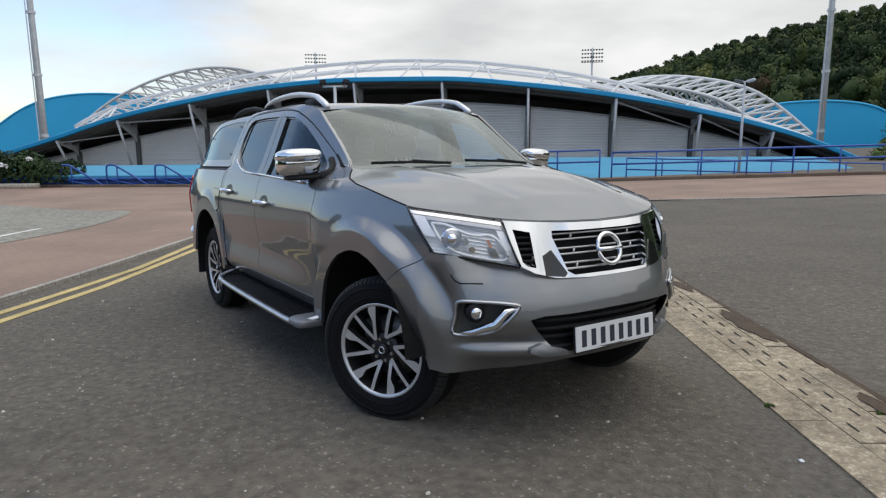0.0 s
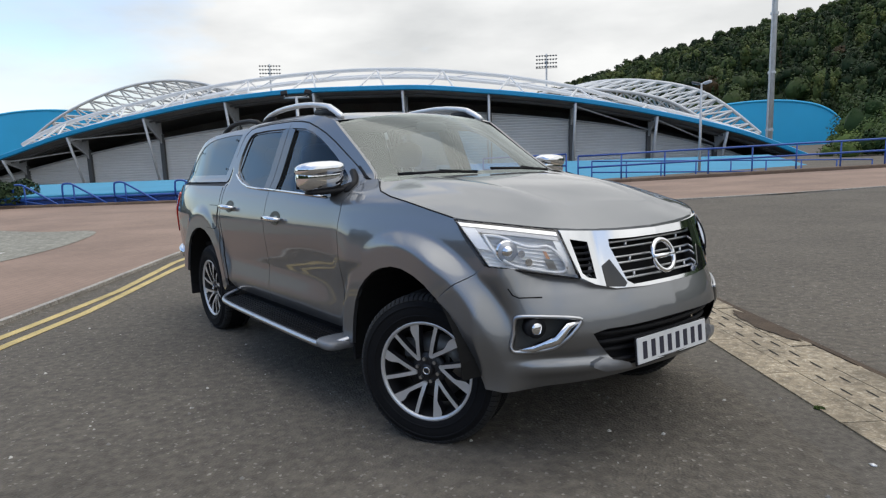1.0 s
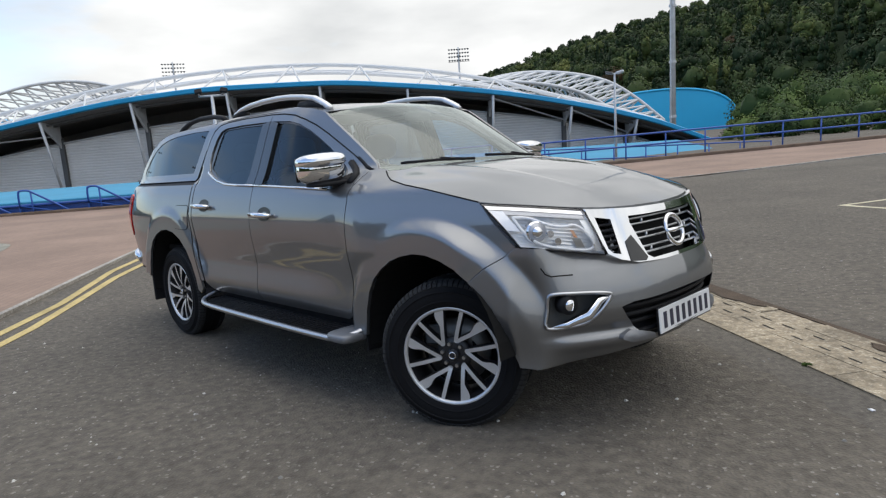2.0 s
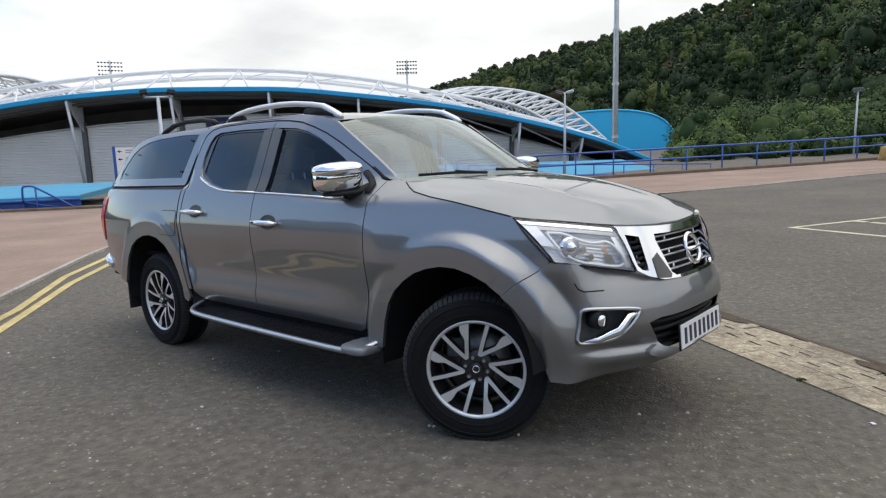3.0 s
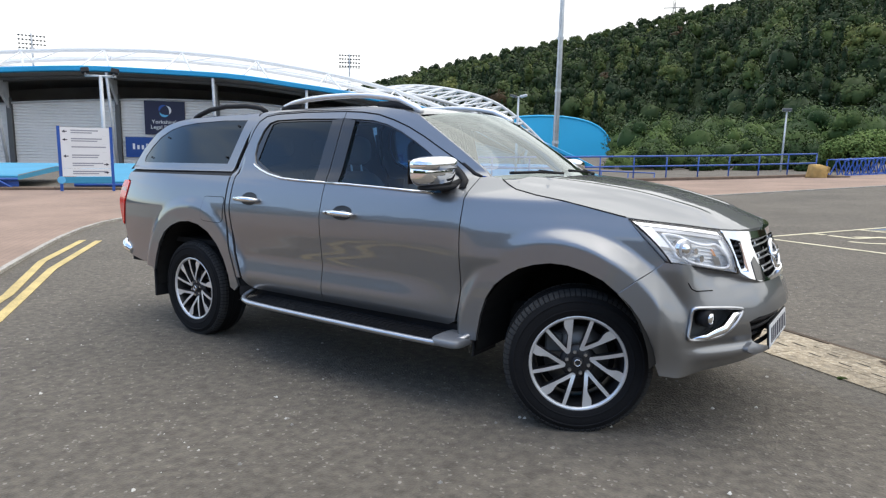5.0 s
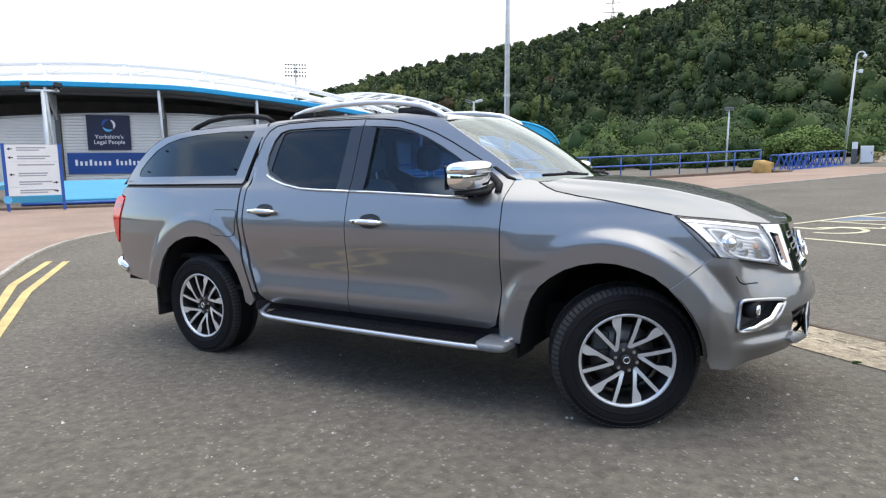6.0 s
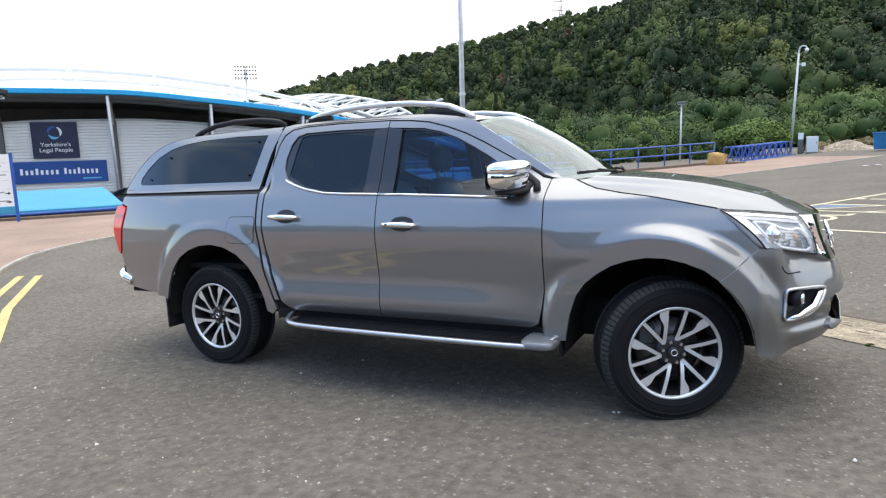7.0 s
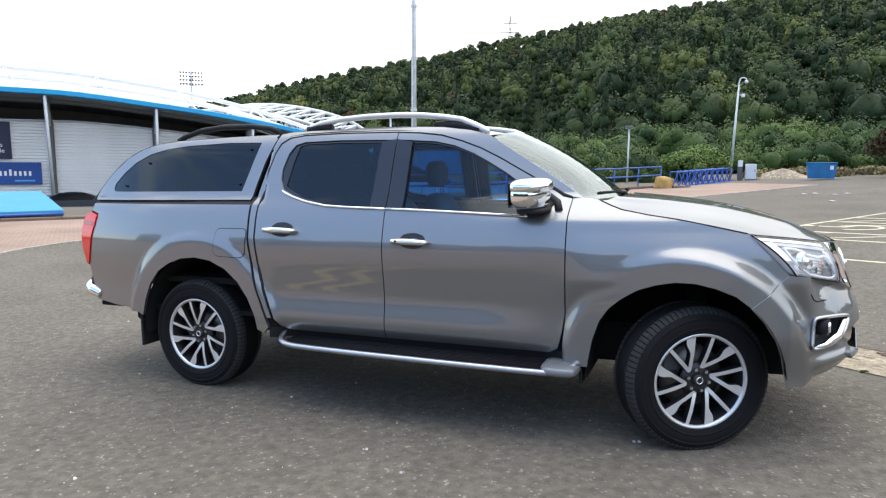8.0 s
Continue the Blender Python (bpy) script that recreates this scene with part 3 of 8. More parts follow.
def drain():
    root = empty("drain_channel")
    tagged(root, "weathered pale concrete drainage channel with rows of slots", "drain", kind="structure")
    rng = random.Random(4)

    def slab(name, u0, u1, v0, v1, up, mat, ragged=0.0):
        bm = bmesh.new()
        nu = 8
        tops, lows = [], []
        for i in range(nu + 1):
            u = u0 + (u1 - u0) * i / nu
            ring = []
            for v in (v0, v1):
                vv = v + (rng.uniform(-ragged, ragged) if v == v1 else 0)
                q = DRAIN_AT + DRAIN_DIR * u + DRAIN_SIDE * vv
                ring.append((bm.verts.new(on_ground(q.x, q.y, up)), bm.verts.new(on_ground(q.x, q.y, -0.06))))
            tops.append(ring)
        for i in range(nu):
            (a, a2), (b, b2) = tops[i]
            (c, c2), (d, d2) = tops[i + 1]
            bm.faces.new((a, b, d, c))
            bm.faces.new((a, c, c2, a2))
            bm.faces.new((b, b2, d2, d))
        for (a, a2), (b, b2) in (tops[0], tops[-1]):
            bm.faces.new((a, a2, b2, b))
        return part(name, bm, mat, root)

    u = -9.0
    while u < 7.0:
        n = 0.50
        slab("edge_slab", u + 0.004, u + n * 1.5 - 0.004, -0.045, 0.155, 0.012, CONCRETE)
        u += n * 1.5
    u = -9.0
    k = 0
    while u < 7.0:
        slab("slotted_slab", u + 0.004, u + 0.996, 0.163, 0.40, 0.010 + rng.uniform(-0.002, 0.002), CONCRETE)
        for r, v in ((0, 0.225), (1, 0.335)):
            for j in range(4):
                uu = u + 0.14 + 0.235 * j + 0.05 * r
                q = DRAIN_AT + DRAIN_DIR * uu + DRAIN_SIDE * v
                m = Matrix.Translation(on_ground(q.x, q.y, 0.0125)) @ Matrix.Rotation(math.atan2(DRAIN_DIR.y, DRAIN_DIR.x) , 4, "Z")
                # flat dark oval laid on the slab as the slot's inner shade
                bm = bmesh.new()
                bmesh.ops.create_circle(bm, cap_ends=True, segments=10, radius=1, matrix=m @ Matrix.Diagonal((0.070, 0.0075, 1, 1)))
                part("slot", bm, SLOT, root)
        u += 1.0
        k += 1
    u = -9.0
    while u < 7.0:
        n = rng.uniform(0.4, 0.7)
        slab("border_stone", u + 0.008, u + n - 0.008, 0.408, 0.56, 0.008 + rng.uniform(-0.004, 0.006), CONCRETE, 0.004)
        u += n
    # smooth tar band laid along the near edge, with a ragged outer side
    inner, outer = [], []
    for a in span(-6.0, 7.0, 0.12):
        for line, v in ((inner, -0.02), (outer, -0.33 + 0.035 * math.sin(a * 2.3) + rng.uniform(-0.025, 0.025))):
            q = DRAIN_AT + DRAIN_DIR * a + DRAIN_SIDE * v
            line.append(on_ground(q.x, q.y, 0.0035 if v > -0.1 else 0.0008))
    part("tar_band", mesh_of("tar_band", *sheet([inner, outer]), SMOOTH_TAR), SMOOTH_TAR, root, "smooth dark tar band beside the channel")
    # soil gathered along the far edge
    def strip_line(v):
        return [tuple((DRAIN_AT + DRAIN_DIR * a + DRAIN_SIDE * v)[:2]) for a in (-9.0, -4.5, 0.0, 3.5, 7.0)]
    ribbon("soil_line", strip_line(0.585), 0.022, 0.010, SOIL, root, label="dark soil along the channel edge")
    for a, w, h in ((-2.6, 0.30, 0.07), (-1.1, 0.5, 0.09), (0.6, 0.22, 0.06), (1.5, 0.45, 0.10), (3.0, 0.35, 0.08)):
        bm = bmesh.new()
        ring = []
        for k in range(18):
            t = 2 * math.pi * k / 18
            q = DRAIN_AT + DRAIN_DIR * (a + w * math.cos(t) * rng.uniform(0.7, 1.1)) + DRAIN_SIDE * (0.50 + h * math.sin(t) * rng.uniform(0.6, 1.0))
            ring.append(bm.verts.new(on_ground(q.x, q.y, 0.0165)))
        bm.faces.new(ring)
        part("soil_patch", bm, SOIL, root)
    return root


drain()


def loose_chips():
    """Pale stone chips and grit scattered over the asphalt."""
    rng = random.Random(21)
    vs, fs = [], []
    for k in range(1400):
        x, y = rng.uniform(-6, 6), rng.uniform(-7, 4)
        r = rng.choice((0.003, 0.003, 0.004, 0.004, 0.005, 0.006, 0.010))
        a, n = rng.uniform(0, 6.28), len(vs)
        z = ground_z(x, y)
        for i in range(5):
            q = r * rng.uniform(0.7, 1.4)
            vs.append((x + q * math.cos(a + 1.257 * i), y + q * math.sin(a + 1.257 * i), z))
        for i in range(5):
            q = r * 0.55
            vs.append((x + q * math.cos(a + 1.257 * i), y + q * math.sin(a + 1.257 * i), z + r * rng.uniform(0.5, 0.9)))
        fs += [(n + i, n + (i + 1) % 5, n + 5 + (i + 1) % 5, n + 5 + i) for i in range(5)] + [tuple(range(n + 5, n + 10))]
    me = bpy.data.meshes.new("stone_chips")
    me.from_pydata(vs, [], fs)
    me.materials.append(CHIP)
    tagged(part("stone_chips", me, CHIP), "pale stone chips and grit scattered on the asphalt", "stones", kind="stuff")


loose_chips()

# ---- the stadium: one stand facing the car park, the others behind it ----
STAND = pose(-41.35, 26.59, 0, 0, 0, 49)
ROOF_EDGE = [(-52, -3.4), (-46, -1.4), (-39.85, 0.43), (-34.1, 1.98), (-28.3, 3.62), (-21.7, 4.9), (-14.2, 5.98), (-7.2, 6.39), (0, 6.33), (6.8, 5.75), (13.6, 4.85), (20, 3.58), (26.5, 1.87), (29.75, 0.62), (33, -0.8)]
WALL_TOP = [(-46, -1.5), (-36, 0.2), (-28, 1.85), (-21.4, 2.9), (-12, 3.95), (-3, 4.40), (1.1, 4.42), (4.3, 4.25), (9.9, 3.70), (16.7, 2.75), (23.4, 1.2), (30, -1)]
CHORD = [(-34.5, 2.8), (-33.8, 3.17), (-30.3, 4.5), (-23.3, 6.03), (-15.4, 7.29), (-8, 7.89), (-4.3, 8.0), (-0.4, 7.91), (6.8, 7.21), (14, 5.87), (18.8, 4.45), (23.2, 3.25), (28.4, 1.56), (29.2, 1.2)]
COLUMNS = [-34.3, -28.36, -21.6, -14.6, -7.24, 0.0, 6.85, 13.62, 19.93, 25.28]


def stand():
    root = empty("stadium_stand", STAND)
    tagged(root, "curved stadium stand with blue fascia and grey ribbed wall", "stadium")
    ss = span(-52, 33, 1.0)
    edge = [curve_at(ROOF_EDGE, s) for s in ss]
    # blue fascia with a turned lip
    prof = [(0.35, 0.06), (0.02, 0.05), (-0.06, 0.0), (-0.06, -0.28), (0.0, -0.34), (0.3, -0.34)]
    vs, fs = sheet([[(s, y, e + z) for y, z in prof] for s, e in zip(ss, edge)])
    part("fascia", mesh_of("fascia", vs, fs, FASCIA_BLUE), FASCIA_BLUE, root, "bright blue metal roof fascia")
    vs, fs = sheet([[(s, y, e - 0.02 - 0.012 * y) for y in (0.2, 6, 14, 24)] for s, e in zip(ss, edge)])
    part("roof", mesh_of("roof", vs, fs, CLADDING), CLADDING, root, "pale metal roof sheet")
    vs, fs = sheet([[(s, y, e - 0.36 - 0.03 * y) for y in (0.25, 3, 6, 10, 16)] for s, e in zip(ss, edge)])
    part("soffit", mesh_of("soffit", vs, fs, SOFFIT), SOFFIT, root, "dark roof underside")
    # purlins that show under the roof edge
    for y in (1.0, 2.0):
        vs, fs = swept([(s, y, e - 0.62 - 0.03 * y) for s, e in zip(ss, edge)], 0.09, 6)
        part("purlin", mesh_of("purlin", vs, fs, DARK_STEEL), DARK_STEEL, root)
    # grey cladding in ribs, ending under a pale capping
    ws = span(-46, 30, 0.8)
    pitch = 0.22
    for a, b in zip([-46] + COLUMNS, COLUMNS + [30]):
        seg = span(a + 0.2, b - 0.2, 1.0)
        vs, fs = [], []
        rows = []
        z = -2.2
        levels = []
        while z < 4.5:
            levels += [(z, 0.0), (z + pitch * 0.62, 0.0), (z + pitch * 0.72, 0.10), (z + pitch * 0.92, 0.10)]
            z += pitch
        tops = [curve_at(WALL_TOP, s) for s in seg]
        for lz, dy in levels:
            rows.append([(s, 3.0 + dy, min(lz, t)) for s, t in zip(seg, tops)])
        vs, fs = sheet(rows)
        part("cladding_panel", mesh_of("cladding_panel", vs, fs, CLADDING), CLADDING, root, "grey horizontally ribbed metal cladding")
    vs, fs = swept([(s, 2.97, curve_at(WALL_TOP, s)) for s in ws], 0.09, 6)
    part("capping", mesh_of("capping", vs, fs, GALV), GALV, root)
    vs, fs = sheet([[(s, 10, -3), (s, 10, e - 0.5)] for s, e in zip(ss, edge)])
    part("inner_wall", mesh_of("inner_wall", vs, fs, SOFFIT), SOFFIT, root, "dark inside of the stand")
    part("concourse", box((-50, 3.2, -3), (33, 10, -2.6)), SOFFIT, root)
    for s in COLUMNS:
        e = curve_at(ROOF_EDGE, s) - 0.40
        t = curve_at(WALL_TOP, s)
        part("strut", tube((s, 0.12, e), (s, 2.3, -2.2), 0.11, 0.11, 10), GALV, root, "slanting tubular steel strut", True)
        part("post", box((s - 0.16, 2.75, -2.2), (s + 0.16, 3.05, max(t + 0.4, -1))), DARK_STEEL, root, "dark steel wall post")
        bm = bmesh.new()
        ring = [(2.9, min(t - 0.5, e - 1.0)), (2.9, e - 0.15), (0.15, e + 0.02), (0.15, e - 0.22), (2.2, min(t + 0.1, e - 0.6))]
        lo = [bm.verts.new((s - 0.07, y, z)) for y, z in ring]
        hi = [bm.verts.new((s + 0.07, y, z)) for y, z in ring]
        bm.faces.new(lo)
        bm.faces.new(list(reversed(hi)))
        for i in range(5):
            bm.faces.new((lo[i], lo[(i + 1) % 5], hi[(i + 1) % 5], hi[i]))
        part("bracket", bm, GALV, root, "tapered grey steel roof bracket")
    # diagonal bracing tubes in the end bays
    for a, b in ((-34.3, -28.36), (-28.36, -21.6), (13.62, 19.93), (19.93, 25.28)):
        za, zb = curve_at(ROOF_EDGE, a) - 0.6, curve_at(ROOF_EDGE, b) - 0.6
        part("brace", tube((a, 0.5, za), (b, 2.6, zb - 0.8), 0.06), GALV, root)
    # white arched truss riding over the roof
    cs = span(-34.5, 29.2, 1.0)
    bar("truss_chord", [(s, 3.0, curve_at(CHORD, s)) for s in cs], 0.17, STEEL_WHITE, root, 10)
    bar("truss_chord", [(s, 5.2, curve_at(CHORD, s) - 0.42) for s in cs], 0.15, STEEL_WHITE, root, 10)
    bar("truss_chord", [(s, 6.8, curve_at(CHORD, s) - 0.1) for s in cs], 0.15, STEEL_WHITE, root, 10)
    s = -30.2
    while s < 27:
        top = (s, 3.0, curve_at(CHORD, s))
        for d in (-0.95, 0.95):
            part("truss_leg", tube(top, (s + d, 0.3, curve_at(ROOF_EDGE, s + d) + 0.04), 0.075, 0.075, 6), STEEL_WHITE, root)
        part("truss_tie", tube(top, (s, 5.2, curve_at(CHORD, s) - 0.42), 0.05, 0.05, 6), STEEL_WHITE, root)
        if s + 2.8 < 27:
            part("truss_tie", tube((s, 5.2, curve_at(CHORD, s) - 0.42), (s + 2.8, 3.0, curve_at(CHORD, s + 2.8)), 0.05, 0.05, 6), STEEL_WHITE, root)
        s += 5.55
    return root


stand()


def sponsor_boards():
    m = STAND @ pose(-3.88, 2.84, 2.99, 90, 0, 0)
    root = empty("square_board", m)
    tagged(root, "navy board with swirl and white lettering on the stadium wall", "signboard", "sponsor boards")
    part("panel", box((-1.48, -1.29, -0.05), (1.48, 1.29, 0.0)), BOARD_NAVY, root)
    letters("lettering", "Yorkshire's\nLegal People", 0.40, LETTER_WHITE, pose(0, -0.52, 0.006), root, 0.008, 2.1)
    for k, (mat, a0) in enumerate(((PALE_BLUE, 200), (LETTER_WHITE, 320), (RAIL_BLUE, 80))):
        bm = bmesh.new()
        pts = []
        for i in range(13):
            a = radians(a0 + 110 * i / 12)
            pts.append((math.cos(a), math.sin(a), 0.16 * math.sin(math.pi * i / 12) + 0.02))
        outer = [bm.verts.new((x * (0.40 + w / 2), 0.55 + y * (0.40 + w / 2), 0.008)) for x, y, w in pts]
        inner = [bm.verts.new((x * (0.40 - w / 2), 0.55 + y * (0.40 - w / 2), 0.008)) for x, y, w in pts]
        for i in range(12):
            bm.faces.new((outer[i], outer[i + 1], inner[i + 1], inner[i]))
        part("swirl", bm, mat, root)
    m = STAND @ pose(-3.75, 2.84, 0.70, 90, 0, 0)
    root = empty("long_board", m)
    tagged(root, "long blue sponsor board with white lettering on the stadium wall", "signboard", "sponsor boards")
    part("panel", box((-3.05, -0.78, -0.05), (3.05, 0.78, 0.0)), BOARD_BLUE, root)
    for x0, x1 in ((-2.55, 0.0), (0.22, 2.55)):
        for k in range(8):
            w = (x1 - x0) / 8
            part("lettering_bar", box((x0 + w * k, -0.16, 0.001), (x0 + w * k + w * 0.52, 0.28 if k in (0, 3) else 0.16, 0.008)), LETTER_WHITE, root)
    part("small_print", box((1.4, -0.56, 0.001), (2.6, -0.46, 0.008)), PALE_BLUE, root)


sponsor_boards()


def lens_truss(label, pts, rise, lattice, reach=3.0, r=0.28):
    """A far arch: two white chords side by side, tied by rungs and diagonals; pts run along the outer chord in the stand's own axes."""
    root = empty("roof_arch", STAND)
    tagged(root, label, "roof truss", "stadium roof arches")
    outer = resample(rounded(pts, 3), reach)
    inner = [Vector((p.x + rise[0], p.y + rise[1], p.z + rise[2] * (0.35 + 0.65 * math.sin(math.pi * i / (len(outer) - 1))))) for i, p in enumerate(outer)]
    lower = [Vector(((a.x + b.x) / 2, a.y + 1.5, (a.z + b.z) / 2 - lattice * abs(math.sin(math.pi * i / (len(outer) - 1))) ** 0.7)) for i, (a, b) in enumerate(zip(outer, inner))]
    for line in (outer, inner, lower):
        bar("chord", line, r, STEEL_WHITE, root, 8)
    for i in range(len(outer) - 1):
        # zigzag webs between the three chords
        for p, q in ((outer, lower), (inner, lower), (outer, inner)):
            u, v = (p[i], q[i + 1]) if i % 2 else (q[i], p[i + 1])
            part("web", tube(u, v, r * 0.55, r * 0.55, 6), STEEL_WHITE, root)
    return root


lens_truss("white tubular arch truss over a far stand", [(-76.5, 60, 4.4), (-69.0, 60, 9.6), (-57, 60, 13.9), (-47, 60, 14.7), (-38.5, 60, 12.6), (-28, 60, 6)], (7.0, 9, -1.6), 3.4, 5.2, 0.25)
lens_truss("white tubular arch truss with dense lattice over a far stand", [(13.2, 60, 7.3), (21.2, 60, 10.9), (30.2, 60, 11.6), (40.7, 60, 9.9), (46.2, 60, 6.7), (51.8, 60, 1.9)], (-6.5, -4, -1.6), 2.6, 3.4, 0.29)


def shell(label, prof, s_axis, depth):
    """A blue curved roof end: a profile swept back, with a closed face."""
    root = empty("blue_stand_roof", STAND)
    tagged(root, label, "stadium roof", "blue stand roofs")
    line = rounded(prof, 3)
    vs, fs = sheet([[tuple(p) for p in line], [(p.x, p.y + depth, p.z) for p in line]])
    part("roof_sheet", mesh_of("roof_sheet", vs, fs, SHELL_BLUE), SHELL_BLUE, root)
    bm = bmesh.new()
    bm.faces.new([bm.verts.new(p) for p in line])
    part("end_face", bm, SHELL_BLUE, root)
    bar("edge_trim", line, 0.22, SHELL_BLUE, root, 6)
    return root


shell("bright blue curved end of a far stand roof", [(-134.8, 80, -7.8), (-123.3, 80, -3.5), (-110.6, 80, 6.1), (-101.7, 80, 10.4), (-91.7, 80, 11.9), (-80.2, 80, 11.6), (-65.8, 80, 9.4), (-54.3, 80, 2.3), (-51.4, 80, -6.4)], 0, 30)
shell("bright blue curved end of a far stand roof", [(31, 62, 1.5), (41, 62, 5.8), (48, 62, 7.1), (57, 62, 7.3), (63.5, 62, 5.9), (66.7, 62, 2.2), (67.5, 62, -3)], 0, 30)


def mast(x, y, r, height, head, label, yaw=0.0):
    root = empty("floodlight_mast", pose(x, y, -3, 0, 0, yaw))
    tagged(root, label, "floodlight mast", "floodlight masts")
    part("pole", tube((0, 0, 0), (0, 0, height), r, r * 0.55, 12), GALV, root, "tapered grey steel pole", True)
    part("ladder", box((-0.06, -r - 0.16, 3), (0.06, -r - 0.04, height - 2)), GALV, root)
    for k in range(int(height / 7)):
        part("collar", tube((0, 0, 5 + 7 * k), (0, 0, 5.3 + 7 * k), r * 1.12, r * 1.12, 12), GALV, root)
    if head:
        w, h = head
        part("head_frame", box((-w / 2, 0.1, height - h), (w / 2, 0.25, height - h + 0.12)), DARK_STEEL, root)
        rows, cols = 4, 8
        for j in range(rows):
            z = height - h + h * (j + 0.5) / rows
            part("cross_bar", box((-w / 2, 0.08, z - 0.04), (w / 2, 0.16, z + 0.04)), DARK_STEEL, root)
            for i in range(cols):
                u = -w / 2 + w * (i + 0.5) / cols
                part("lamp", tube((u, 0.2, z), (u, -0.30, z - 0.12), 0.16, 0.25, 8), DARK_STEEL, root)
    return root


mast(-38.5, 79.6, 0.42, 44, None, "tall tapered grey steel floodlight mast behind the stand")
mast(-88, 0.7, 0.42, 44, None, "tall tapered grey steel floodlight mast behind the stand")
mast(-185.4, 75.5, 0.45, 30.3, (6.4, 4.2), "distant stadium floodlight mast with a grid of lamps", 68)
mast(-123.6, 128.2, 0.40, 28.2, (5.8, 3.8), "distant stadium floodlight mast with a grid of lamps", 44)

# ---- wooded hill ----
SKYLINE = [(60, 11.0), (70, 12.0), (80, 12.9), (91.5, 12.7), (99, 11.9), (107.5, 10.6), (115.3, 8.9), (119.3, 8.15), (124.9, 6.85), (130.3, 5.3), (134, 4.3), (140, 2.6), (150, 2.0), (165, 1.6), (175, 2.2), (182, 2.4), (195, 1.5), (215, 1.0)]


def ease_in(t):
    t = min(max(t, 0.0), 1.0)
    return t * t * (3 - 2 * t)


def hill_z(az, d):
    """Height of the hillside at a bearing and distance from the car park."""
    top = 430 * math.tan(radians(max(curve_at(SKYLINE, az) - 0.22, 0.2)))
    foot = 105 + 67 * ease_in((az - 98) / 8)
    t = min(max((d - foot) / (430 - foot), 0), 1.6)
    return -1.5 + top * (t if t < 1 else 1 - 0.6 * (t - 1)) ** 0.9 if t > 0 else -1.5


def hillside():
    rows = []
    for az in span(60, 215, 2.5):
        a = radians(az)
        rows.append([(1 + d * math.cos(a), -3 + d * math.sin(a), hill_z(az, d) - 2.5) for d in (104, 130, 165, 210, 270, 350, 430, 520, 640)])
    vs, fs = sheet(rows)
    tagged(part("hillside", mesh_of("hillside", vs, fs, FOREST_FLOOR, True), FOREST_FLOOR), "dark wooded hillside rising behind the stadium", "hill", kind="structure")
    rng = np.random.default_rng(7)
    blobs, rust = [], []
    d = 112.0
    while d < 470:
        step = math.degrees((4.6 if d < 200 else 5.4) / d)
        for az in np.arange(76, 139, step):
            if az > 104 and d < 172:
                continue
            aa = radians(az + rng.uniform(-0.45, 0.45) * step)
            dd = d + rng.uniform(-4, 4)
            fir = rng.random() < (0.34 if dd < 300 else 0.0)
            h = rng.uniform(7, 12) * (0.85 if dd < 330 else 0.62)
            w = h * (rng.uniform(0.17, 0.24) if fir else rng.uniform(0.34, 0.46))
            z = hill_z(az, dd)
            c = np.array((1 + dd * math.cos(aa), -3 + dd * math.sin(aa), z + h * 0.5))
            patch = 0.10 * math.sin(az * 0.9 + dd * 0.031) + 0.08 * math.sin(az * 0.37 - dd * 0.05)
            tint = float(np.clip(rng.normal(0.02 if fir else 0.23 + patch, 0.05 if fir else 0.16), -0.08, 0.70))
            size = 0.0014 * dd + 0.10
            n = 170 if dd < 200 else 120 if dd < 320 else 90
            tgt = rust if rng.random() < 0.012 and dd > 200 else blobs
            if fir:
                for k in range(4):
                    f = 1 - 0.23 * k
                    tgt.append((c + np.array((0, 0, h * (0.24 * k - 0.25))), (w * f, w * f, h * 0.2), n // 2, size * 0.8, tint))
                continue
            tgt.append((c, (w, w, h * 0.46), n, size, tint))
            for _ in range(4):
                o = rng.normal(size=3)
                o /= np.linalg.norm(o)
                o *= (w * 0.8, w * 0.8, h * 0.36)
                tgt.append((c + o, (w * 0.5, w * 0.5, h * 0.22), n // 2, size * 0.9, tint + rng.uniform(-0.04, 0.08)))
        d += 5.5 + d * 0.022
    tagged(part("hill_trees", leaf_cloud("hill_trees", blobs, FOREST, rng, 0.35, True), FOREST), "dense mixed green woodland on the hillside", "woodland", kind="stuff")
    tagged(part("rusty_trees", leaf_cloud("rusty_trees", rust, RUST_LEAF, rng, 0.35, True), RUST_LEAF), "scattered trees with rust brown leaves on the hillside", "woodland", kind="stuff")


hillside()


